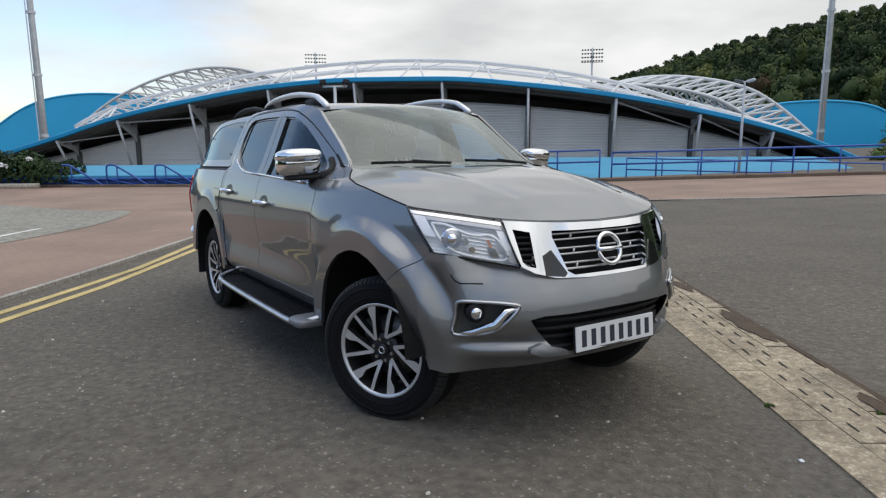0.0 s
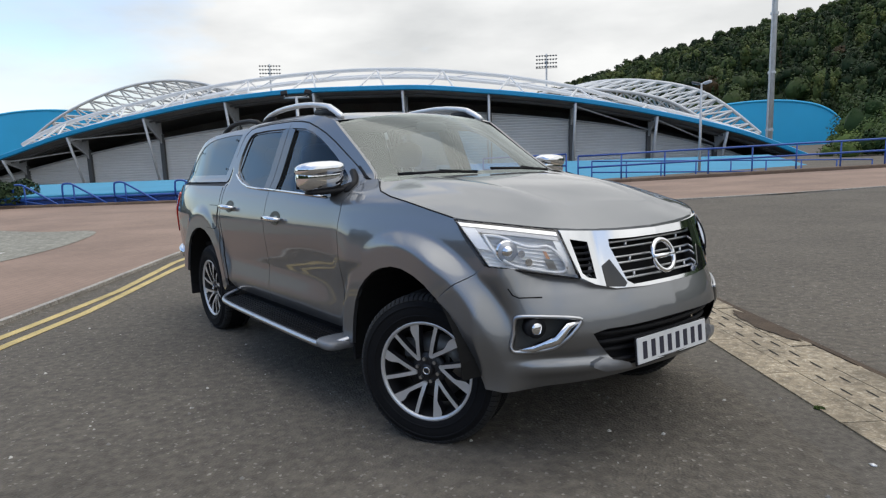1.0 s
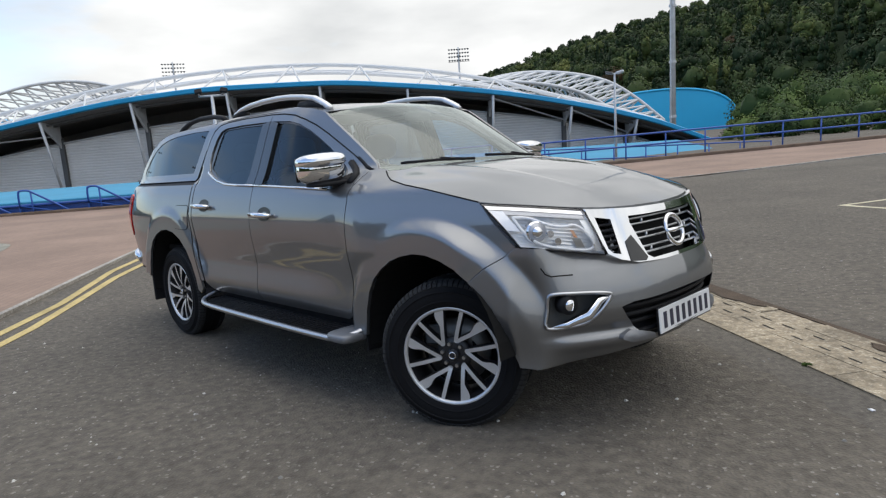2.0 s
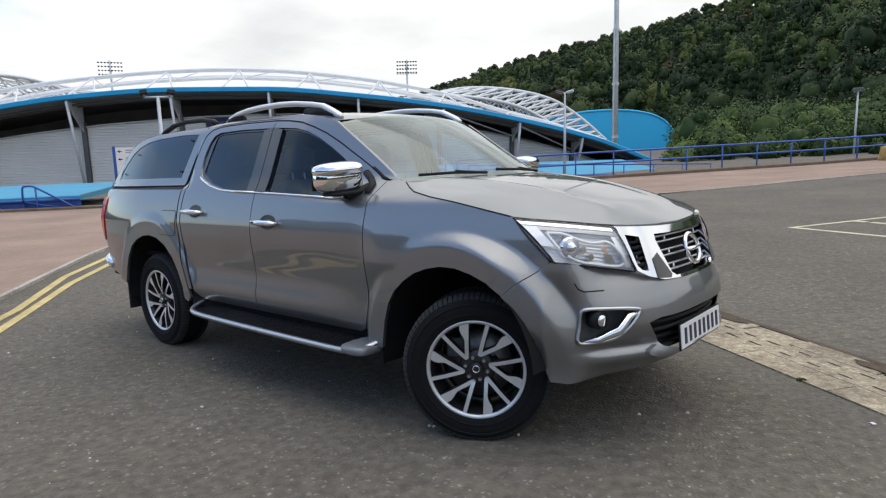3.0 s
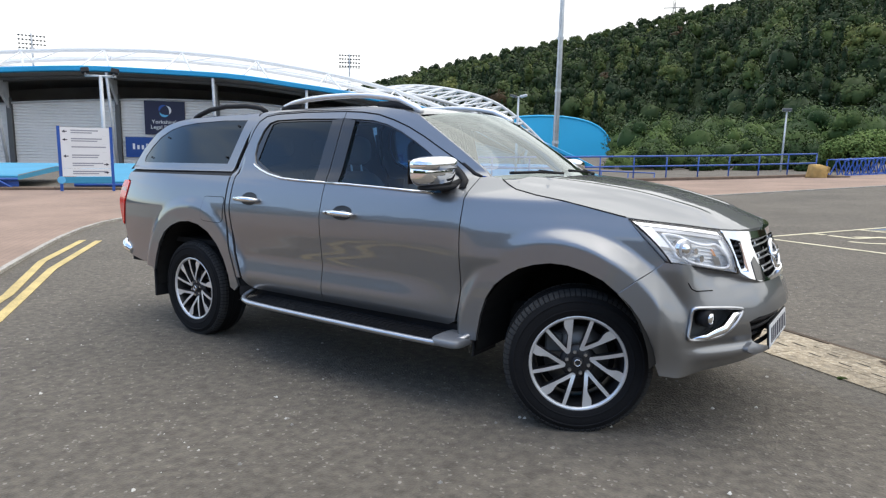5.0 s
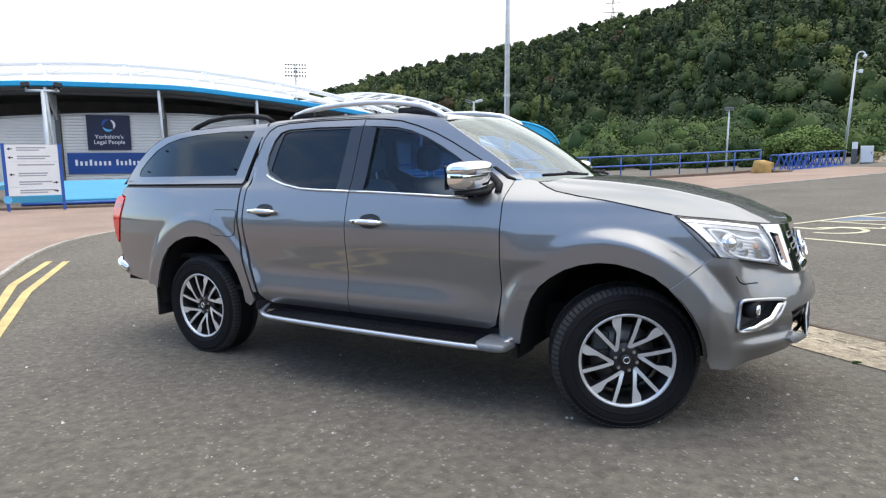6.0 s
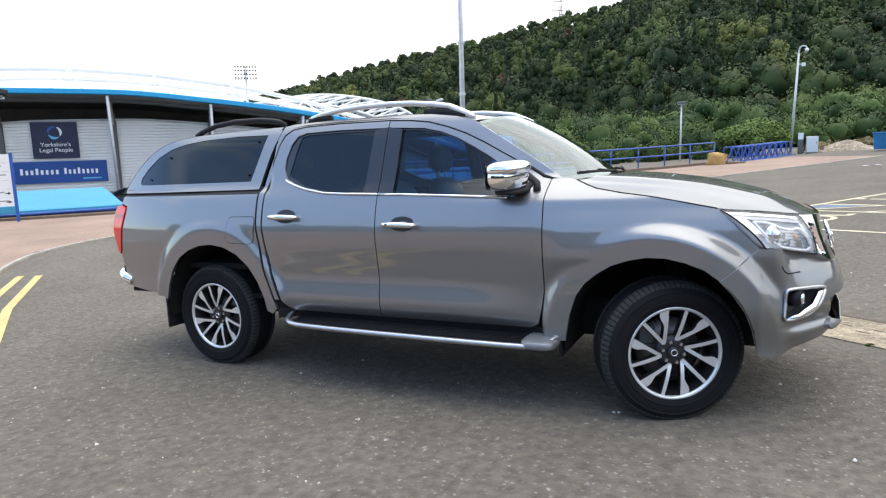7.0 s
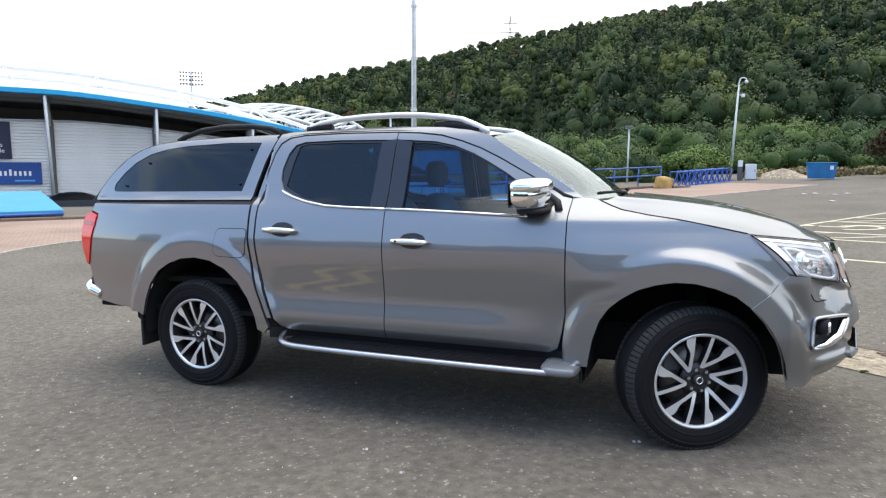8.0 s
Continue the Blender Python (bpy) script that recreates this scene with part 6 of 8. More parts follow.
def strip(name, line, off, r, mat, parents, to3d=None):
    f = to3d or side_map(off)
    for sgn, par in zip((1, -1), parents):
        bar(name, [(v.x, v.y * sgn, v.z) for v in (f(x, z) for x, z in line)], r, mat, par, 6)


strip("belt_trim", [(-1.708, 1.212), (-1.55, 1.206), (-1.2, 1.190), (-0.86, 1.172)], 0.003, 0.008, CHROME, f_doors)
strip("belt_trim", [(-2.455, 1.322), (-2.42, 1.302), (-2.36, 1.280), (-2.27, 1.255), (-2.12, 1.229), (-1.95, 1.219), (-1.712, 1.211)], 0.003, 0.008, CHROME, r_doors)
# pillar and cant rail over the doors
PILLAR = [(-0.585, 1.262), (-0.690, 1.280), (-0.82, 1.357), (-0.947, 1.430), (-1.06, 1.496), (-1.177, 1.556), (-1.29, 1.600), (-1.418, 1.638), (-1.56, 1.658), (-1.71, 1.669), (-2.10, 1.679), (-2.38, 1.676), (-2.49, 1.663),
          (-2.545, 1.627), (-2.575, 1.562), (-2.601, 1.45), (-2.616, 1.33), (-2.622, 1.22), (-2.618, 1.05), (-2.596, 0.87), (-2.560, 0.71), (-2.497, 0.53), (-2.522, 0.53), (-2.588, 0.71), (-2.627, 0.87), (-2.652, 1.03), (-2.665, 1.22), (-2.655, 1.33), (-2.632, 1.45), (-2.60, 1.58), (-2.565, 1.685), (-2.50, 1.696), (-2.2, 1.702), (-1.7, 1.698), (-1.42, 1.680), (-1.25, 1.655), (-1.135, 1.622)]
panel("pillar", PILLAR, side_map(), CAR_PAINT, car, 0.0085, gap=-0.001, mirror=True)

# dark bar added to blacken the shut line over and behind the doors
strip("door_seal", [(-0.655, 1.262), (-0.70, 1.278), (-0.82, 1.354), (-0.947, 1.426), (-1.06, 1.492), (-1.177, 1.552), (-1.29, 1.596), (-1.418, 1.634), (-1.56, 1.654), (-1.708, 1.665), (-2.10, 1.675), (-2.38, 1.672), (-2.485, 1.659), (-2.54, 1.624),
                    (-2.570, 1.561), (-2.597, 1.45), (-2.611, 1.33), (-2.617, 1.22), (-2.612, 1.05), (-2.592, 0.87), (-2.560, 0.71), (-2.50, 0.53)], -0.017, 0.015, BLACK_PLASTIC, (car, car))

# canopy on the load bed
CAN_TOP = [(-4.26, 1.285), (-4.20, 1.36), (-4.10, 1.475), (-3.95, 1.59), (-3.80, 1.655), (-3.65, 1.686), (-3.47, 1.702), (-3.0, 1.712), (-2.55, 1.712)]
CAN_SIDE = [(-2.705, 1.266), (-2.69, 1.36), (-2.66, 1.50), (-2.595, 1.690), (-3.0, 1.690), (-3.47, 1.680), (-3.65, 1.664), (-3.80, 1.633), (-3.95, 1.568), (-4.10, 1.453), (-4.19, 1.345), (-4.215, 1.292), (-4.20, 1.270), (-4.0, 1.268)]
CAN_GLASS = [(-2.800, 1.322), (-2.725, 1.640), (-3.0, 1.648), (-3.35, 1.640), (-3.55, 1.622), (-3.70, 1.592), (-3.84, 1.535), (-3.95, 1.455), (-4.015, 1.385), (-4.020, 1.345), (-4.0, 1.330), (-3.9, 1.328)]
canopy = empty("hardtop_canopy", CAR)
tagged(canopy, "grey hardtop canopy with dark side windows on the pickup bed", "canopy")
panel("side_panel", CAN_SIDE, side_map(), CAR_PAINT, canopy, 0.022, holes=[CAN_GLASS], mirror=True)
for ob in panel("side_window", CAN_GLASS, side_map(-0.004), GLASS_CANOPY, canopy, 0.03, gap=-0.004, flange=0.0, mirror=True, label="dark tinted canopy window"):
    ob.visible_shadow = False


def roof_edge(x, table, drop):
    return width(x, curve_at(table, x) - drop, False)


def top_panel(name, table, x0, x1, drop, mat, parent, inner=0.0):
    rows = []
    for x in span(x0, x1, 0.03):
        e = roof_edge(x, table, drop) + inner
        rows.append([Vector((x, e * k / 16, curve_at(table, x) - drop * abs(k / 16) ** 2.4)) for k in range(-16, 17)])
    vs, fs = sheet(rows)
    me = mesh_of(name, vs, fs, mat, True)
    return part(name, me, mat, parent)


top_panel("canopy_roof", CAN_TOP, -4.255, -2.585, 0.022, CAR_PAINT, canopy)


def bulkhead(name, xs, z0, z1, inner, mat, parent):
    """A cross wall that follows the inside of the body; xs gives its x at the foot and at the head."""
    rows = []
    for z in span(z0, z1, 0.05):
        x = xs[0] + (xs[1] - xs[0]) * (z - z0) / (z1 - z0)
        w = width(x, z, False) - inner
        rows.append([Vector((x, w * k / 6, z)) for k in range(-6, 7)])
    return part(name, mesh_of(name, *sheet(rows), mat), mat, parent)


bulkhead("front_wall", (-2.72, -2.62), 1.27, 1.69, 0.03, UNDERBODY, canopy)
rows = [[Vector((x, (width(x, 1.262, False) - 0.006) * k / 4, 1.262)) for k in range(-4, 5)] for x in span(-4.17, -2.70, 0.1)]
part("base_seal", mesh_of("base_seal", *sheet(rows), BLACK_PLASTIC), BLACK_PLASTIC, canopy)
for sgn in (1, -1):
    for x, z in ((-2.80, 1.60), (-2.83, 1.37), (-3.69, 1.53), (-3.88, 1.37)):
        v = side_map(0.002)(x, z)
        part("window_bolt", tube((v.x, v.y * sgn, v.z), (v.x, (v.y - 0.006) * sgn, v.z + 0.002), 0.009, 0.007, 10), BLACK_PLASTIC, canopy)
    # low black roof bars on the canopy
    y = -0.50 * sgn
    bar("roof_bar", [(-2.68, y, 1.712), (-2.74, y, 1.740), (-2.90, y, 1.762), (-3.15, y, 1.768), (-3.35, y, 1.752), (-3.50, y, 1.715), (-3.56, y, 1.690)], 0.024, BLACK_PLASTIC, canopy, 8, flat=0.8)
panel("seal_skirt", [(-4.185, 1.235), (-2.655, 1.235), (-2.665, 1.285), (-4.185, 1.300)], side_map(-0.014), BLACK_PLASTIC, canopy, 0.05, gap=0, flange=0, mirror=True)
part("maker_badge", box((-4.10, -0.745, 1.292), (-4.055, -0.728, 1.300)), CHROME, canopy)

# roof
ROOF = [(-2.64, 1.700), (-2.45, 1.716), (-2.2, 1.724), (-1.7, 1.722), (-1.4, 1.706), (-1.2, 1.682), (-1.06, 1.655)]
ROOF_SIDE = [(-2.64, 1.664), (-2.5, 1.694), (-2.2, 1.702), (-1.7, 1.698), (-1.42, 1.680), (-1.25, 1.655), (-1.10, 1.612)]


def cab_roof():
    rows = []
    for x in span(-2.62, -1.135, 0.03):
        zs, zc = curve_at(ROOF_SIDE, x), curve_at(ROOF, x)
        e = width(x, zs, False)
        front = ease(-1.3, -1.135, x)
        rows.append([Vector((x + 0.055 * front * (1 - (k / 16) ** 2), e * k / 16, zc - (zc - zs) * abs(k / 16) ** 2.2 - 0.018 * front * (1 - (k / 16) ** 2))) for k in range(-16, 17)])
    vs, fs = sheet(rows)
    part("cab_roof", mesh_of("cab_roof", vs, fs, CAR_PAINT, True), CAR_PAINT, car)
    vs, fs = sheet([[v - Vector((0, 0, 0.03)) for v in r] for r in rows])
    part("headlining", mesh_of("headlining", vs, fs, HEADLINING, True), HEADLINING, car)


cab_roof()
# silver roof rails
for sgn in (1, -1):
    y = 0.565
    line = [(-2.43, 1.708), (-2.38, 1.728), (-2.28, 1.750), (-2.13, 1.766), (-1.95, 1.773), (-1.74, 1.772), (-1.58, 1.763), (-1.44, 1.745), (-1.33, 1.725), (-1.25, 1.690), (-1.19, 1.660), (-1.165, 1.645)]
    rail = bar("roof_rail", [(x, -sgn * (y + 0.02 * ease(1.72, 1.79, z)), z) for x, z in line], [0.014, 0.02, 0.021, 0.021, 0.021, 0.021, 0.021, 0.022, 0.023, 0.024, 0.024, 0.016], ALLOY, car, 10, label="satin silver roof rail", flat=0.85)
    for a, b in ((-2.40, -2.22), (-1.50, -1.22)):
        z0, z1 = curve_at(ROOF_SIDE, a) - 0.0, curve_at(ROOF_SIDE, b) - 0.0
        bar("rail_foot", [(a, -sgn * 0.565, z0 + 0.012), ((a + b) / 2, -sgn * 0.567, (z0 + z1) / 2 + 0.028), (b, -sgn * 0.565, z1 + 0.01)], 0.026, BLACK_PLASTIC, rail, 8)

# windscreen
def screen_map(u, v):
    """u across from -1 to 1, v up from 0 to 1."""
    base = Vector((-0.455 - 0.115 * u * u, 0.715 * u, 1.248 + 0.012 * (1 - u * u)))
    top = Vector((-1.085 - 0.058 * u * u, 0.612 * u, 1.668 - 0.052 * abs(u) ** 2.2))
    p = base.lerp(top, v)
    edge = width(-0.57 - 0.573 * v, 1.255 + 0.362 * v, False) - 0.008
    return Vector((p.x, u * edge, p.z)) + Vector((0.02, 0, 0.022)) * (4 * v * (1 - v) * (1 - u * u))


def screen_grid(name, u0, u1, v0, v1, mat, off, parent, label=""):
    rows = []
    for v in span(v0, v1, (v1 - v0) / 14):
        rows.append([screen_map(u, v) + Vector((0.6, 0, 0.8)) * off for u in span(u0, u1, (u1 - u0) / 28)])
    vs, fs = sheet(rows)
    return part(name, mesh_of(name, vs, fs, mat, True), mat, parent, label)


screen = screen_grid("windscreen", -1, 1, 0.0, 1.0, GLASS_SCREEN, 0.0, car, "pale green-tinted windscreen")
screen.visible_shadow = False
screen_grid("screen_band", -1, 1, 0.955, 1.0, GLOSS_BLACK, -0.004, screen)
screen_grid("screen_band", -1, 1, 0.0, 0.06, GLOSS_BLACK, -0.004, screen)
for sgn in (1, -1):
    screen_grid("screen_band", sgn * 0.985, sgn * 1.0, 0.0, 1.0, GLOSS_BLACK, -0.004, screen)
    bar("screen_seal", [screen_map(sgn * 1.0, v) for v in span(0, 1, 0.1)], 0.005, BLACK_PLASTIC, screen, 6)
cowl = part("cowl", mesh_of("cowl", *sheet([[Vector((-0.40 - 0.115 * u * u, 0.73 * u, 1.246 + 0.008 * (1 - u * u))) for u in span(-1, 1, 0.1)], [Vector((-0.52 - 0.12 * u * u, 0.72 * u, 1.222)) for u in span(-1, 1, 0.1)]]), BLACK_PLASTIC, True), BLACK_PLASTIC, car)
for y0, y1 in ((-0.10, -0.60), (0.55, 0.02)):
    wiper = bar("wiper", [screen_map(y / 0.715, v) + Vector((0.02, 0, 0.022)) for y, v in ((y0, 0.0), ((y0 + y1) / 2, 0.022), (y1, 0.03))], 0.009, BLACK_PLASTIC, car, 6)
    bar("wiper_arm", [screen_map(y0 / 0.715, 0.0) + Vector((0.02, 0, 0.02)), screen_map((y0 * 0.5 + y1 * 0.5) / 0.715, 0.022) + Vector((0.02, 0, 0.030))], 0.008, BLACK_PLASTIC, wiper, 6)

# bonnet
BON_Z = [(-0.60, 1.268), (-0.45, 1.266), (-0.30, 1.256), (-0.1, 1.232), (0.1, 1.200), (0.3, 1.150), (0.45, 1.104), (0.55, 1.064), (0.61, 1.036), (0.66, 1.012)]
BON_EDGE = [(-0.60, 1.268), (-0.53, 1.262), (-0.49, 1.248), (-0.44, 1.226), (-0.38, 1.205), (-0.25, 1.180), (-0.10, 1.157), (0.06, 1.123), (0.215, 1.088), (0.40, 1.062), (0.555, 1.036), (0.61, 1.024), (0.66, 1.010)]


def bonnet_half(x):
    if x <= 0.215:
        return width(x, curve_at(BON_EDGE, x), False)
    return curve_at([(0.215, width(0.215, 1.088, False)), (0.30, 0.745), (0.40, 0.680), (0.50, 0.585), (0.555, 0.51), (0.60, 0.42), (0.64, 0.26), (0.66, 0.06)], x)


def bonnet_map(x, y):
    h = bonnet_half(x)
    v = min(abs(y) / h, 1.0)
    zc, ze = curve_at(BON_Z, x), curve_at(BON_EDGE, x)
    a, r = abs(y), 0.47 - 0.13 * (x + 0.40) / 0.85
    ridge = (ease(r + 0.17, r + 0.01, a) * 0.011 - ease(r - 0.005, r - 0.07, a) * 0.006) * ease(0.52, 0.40, x)
    return Vector((x, y, zc - (zc - ze) * v ** 2.9 + ridge))


edge = [(x, bonnet_half(x)) for x in (-0.50, -0.44, -0.38, -0.30, -0.2, -0.1, 0.0, 0.1, 0.215, 0.30, 0.36, 0.42, 0.48, 0.53, 0.57, 0.60, 0.625, 0.645, 0.655)]
BONNET = [(x, -y) for x, y in edge] + [(0.662, 0.0)] + [(x, y) for x, y in reversed(edge)] + [(-0.46, 0.55), (-0.41, 0.3), (-0.395, 0.0), (-0.41, -0.3), (-0.46, -0.55)]
panel("bonnet", BONNET, bonnet_map, CAR_PAINT, car, 0.016, gap=0.005, inward=(0, 0, -1), flange=0.03)

# dark bar drawn along the bonnet edge as the shaded shut line
strip("bonnet_seal", [(-0.50, 1.252), (-0.44, 1.2265), (-0.38, 1.2055), (-0.25, 1.1805), (-0.10, 1.1575), (0.06, 1.1235), (0.205, 1.0905)], 0.0005, 0.0036, UNDERBODY, (car, car))

# load bed sides, tailgate
BED = [(-2.680, 1.238), (-2.666, 1.03), (-2.642, 0.87), (-2.603, 0.71), (-2.538, 0.53), (-2.510, 0.47), (-2.55, 0.43)] + R_ARCH + [(-3.60, 0.50), (-3.9, 0.52), (-4.09, 0.54), (-4.15, 0.60), (-4.185, 0.79), (-4.128, 0.95), (-4.088, 1.10), (-4.078, 1.172), (-4.165, 1.192), (-4.17, 1.248)]
bed = panel("bed_side", BED, side_map(), CAR_PAINT, car, 0.02, mirror=True)
FUEL = [(-2.885, 1.085), (-2.700, 1.085), (-2.682, 1.078), (-2.675, 1.060), (-2.686, 0.935), (-2.697, 0.913), (-2.720, 0.905), (-2.885, 0.912), (-2.908, 0.922), (-2.918, 0.945), (-2.913, 1.060), (-2.905, 1.078)]
panel("fuel_flap", FUEL, side_map(0.0035), CAR_PAINT, bed[0], 0.02, gap=0.0, flange=0.012)
panel("flap_gap", inset(FUEL, -0.004), side_map(0.0012), UNDERBODY, bed[0], 0.02, gap=0, flange=0)
TAIL = [(-4.215, 1.178), (-4.150, 1.182), (-4.085, 1.163), (-4.093, 1.10), (-4.133, 0.95), (-4.172, 0.83), (-4.192, 0.797), (-4.212, 0.815), (-4.240, 0.92), (-4.252, 1.06), (-4.243, 1.13)]
tails = panel("tail_lamp", TAIL, side_map(0.008), RED_LENS, car, 0.02, gap=0.002, flange=0.10, mirror=True, label="red tail lamp")
panel("tail_segment", [(-4.225, 1.125), (-4.105, 1.115), (-4.110, 1.085), (-4.235, 1.092)], side_map(0.010), TAIL_DEEP, tails, 0.02, gap=0.002, flange=0.004, mirror=True)
rows = []
for z in span(0.56, 1.255, 0.05):
    w = width(-4.2, z, False)
    rows.append([Vector((-4.215 - 0.03 * math.sin((z - 0.56) * 3.4) + 0.05 * abs(k / 10) ** 4, w * 0.985 * k / 10, z)) for k in range(-10, 11)])
part("tailgate", mesh_of("tailgate", *sheet(rows), CAR_PAINT, True), CAR_PAINT, car)
bumper_r = part("rear_bumper", mesh_of("rear_bumper", *swept(rounded([(-4.10, -0.79, 0.580), (-4.19, -0.80, 0.615), (-4.265, -0.745, 0.640), (-4.295, -0.5, 0.645), (-4.295, 0.5, 0.645), (-4.265, 0.745, 0.640), (-4.19, 0.80, 0.615), (-4.10, 0.79, 0.580)], 2), 0.042, 10), CHROME, True), CHROME, car, "chrome rear step bumper")
part("bumper_tread", mesh_of("bumper_tread", *swept(rounded([(-4.09, -0.77, 0.650), (-4.18, -0.78, 0.675), (-4.26, -0.72, 0.695), (-4.265, 0.72, 0.695), (-4.18, 0.78, 0.675), (-4.09, 0.77, 0.650)], 2), 0.026, 6), BLACK_PLASTIC, True), BLACK_PLASTIC, bumper_r)

# front bumper
PLAN = [(0.0, 0.800), (0.2, 0.787), (0.36, 0.755), (0.48, 0.692), (0.58, 0.630), (0.72, 0.520), (0.83, 0.420), (0.90, 0.325), (0.936, 0.22), (0.946, 0.05)]
PLAN_LINE = rounded([(x, y, 0) for y, x in PLAN], 2)
PLAN_U = [0.0]
for a, b in zip(PLAN_LINE, PLAN_LINE[1:]):
    PLAN_U.append(PLAN_U[-1] + (b - a).length)
PLAN_X = [(u, p.x) for u, p in zip(PLAN_U, PLAN_LINE)]
PLAN_Y = [(u, p.y) for u, p in zip(PLAN_U, PLAN_LINE)]
LEAN = [(0.26, -0.19), (0.34, -0.09), (0.40, -0.045), (0.45, -0.008), (0.468, -0.010), (0.488, -0.030), (0.54, -0.004), (0.60, 0.010), (0.655, 0.004), (0.70, -0.008), (0.735, -0.022), (0.77, -0.038), (0.80, -0.056), (0.85, -0.084), (0.90, -0.112)]


def plan_u(y=None, x=None):
    best = min(range(len(PLAN_U)), key=lambda k: abs(PLAN_LINE[k].y - y) if y is not None else abs(PLAN_LINE[k].x - x))
    k = min(max(best, 1), len(PLAN_U) - 2)
    v = (lambda p: p.y) if y is not None else (lambda p: p.x)
    want = y if y is not None else x
    for j in (k - 1, k):
        a, b = v(PLAN_LINE[j]), v(PLAN_LINE[j + 1])
        if (a - want) * (b - want) <= 0 and a != b:
            return PLAN_U[j] + (want - a) / (b - a) * (PLAN_U[j + 1] - PLAN_U[j])
    return PLAN_U[best]


def nose_map(off=0.0):
    def f(u, z):
        s = -1 if u >= 0 else 1
        a = abs(u)
        e = 0.02
        d = Vector((curve_at(PLAN_X, a + e) - curve_at(PLAN_X, max(a - e, 0)), curve_at(PLAN_Y, a + e) - curve_at(PLAN_Y, max(a - e, 0)), 0))
        d.normalize()
        n = Vector((d.y, -d.x, 0))
        b = ease(0.62, 0.97, a)
        lean = curve_at(LEAN, z) * (1 - b) * (0.55 + 0.45 * ease(0.95, 0.7, a)) + off * (1 - b)
        q = Vector((curve_at(PLAN_X, a), curve_at(PLAN_Y, a), z)) + n * lean
        if b > 0:
            q.y += (width(q.x, z) + off - q.y) * b
        return Vector((q.x, s * q.y, q.z))
    return f


uy, ux = (lambda y: plan_u(y=y)), (lambda x: plan_u(x=x))
top = [(0.0, 0.772), (uy(0.20), 0.776), (uy(0.34), 0.796), (uy(0.38), 0.812), (uy(0.46), 0.838), (uy(0.60), 0.868), (uy(0.72), 0.884), (uy(0.775), 0.888), (ux(0.395), 0.893), (ux(0.36), 0.8626)]
flank = [(ux(0.227), 0.747), (ux(0.282), 0.681), (ux(0.337), 0.592), (ux(0.364), 0.516), (ux(0.385), 0.400), (ux(0.400), 0.355)]
low = [(uy(0.78), 0.345), (uy(0.66), 0.350), (uy(0.50), 0.366), (uy(0.36), 0.385), (uy(0.2), 0.395)]
half = top + flank + low
BUMPER = half + [(0.0, 0.398)] + [(-u, z) for u, z in reversed(low + [])] + [(-u, z) for u, z in reversed(flank)] + [(-u, z) for u, z in reversed(top[1:])]
INTAKE = [(-uy(0.455), 0.598), (-uy(0.40), 0.615), (0, 0.625), (uy(0.40), 0.615), (uy(0.455), 0.598), (uy(0.425), 0.545), (uy(0.36), 0.468), (uy(0.29), 0.440), (-uy(0.29), 0.440), (-uy(0.36), 0.468), (-uy(0.425), 0.545)]
FOG = soft_poly([(uy(0.475), 0.668), (uy(0.55), 0.682), (uy(0.725), 0.694), (uy(0.742), 0.655), (uy(0.748), 0.535), (uy(0.715), 0.522), (uy(0.60), 0.535), (uy(0.555), 0.570)], 2)
FOG_L = [(-u, z) for u, z in FOG]
bumper = panel("front_bumper", BUMPER, nose_map(), CAR_PAINT, car, 0.011, holes=[INTAKE, FOG, FOG_L], gap=0.002, inward=(-1, 0, 0), flange=0.005)[0]
rows = []
for z in span(0.40, 0.64, 0.03):
    rows.append([nose_map(-0.085)(u, z) for u in span(-uy(0.50), uy(0.50), 0.05)])
part("intake_back", mesh_of("intake_back", *sheet(rows), BLACK_PLASTIC, True), BLACK_PLASTIC, bumper)
for z in (0.455, 0.50, 0.545, 0.585):
    bar("intake_slat", [nose_map(-0.045)(u, z) for u in span(-uy(0.44), uy(0.44), 0.06)], 0.011, BLACK_PLASTIC, bumper, 6)
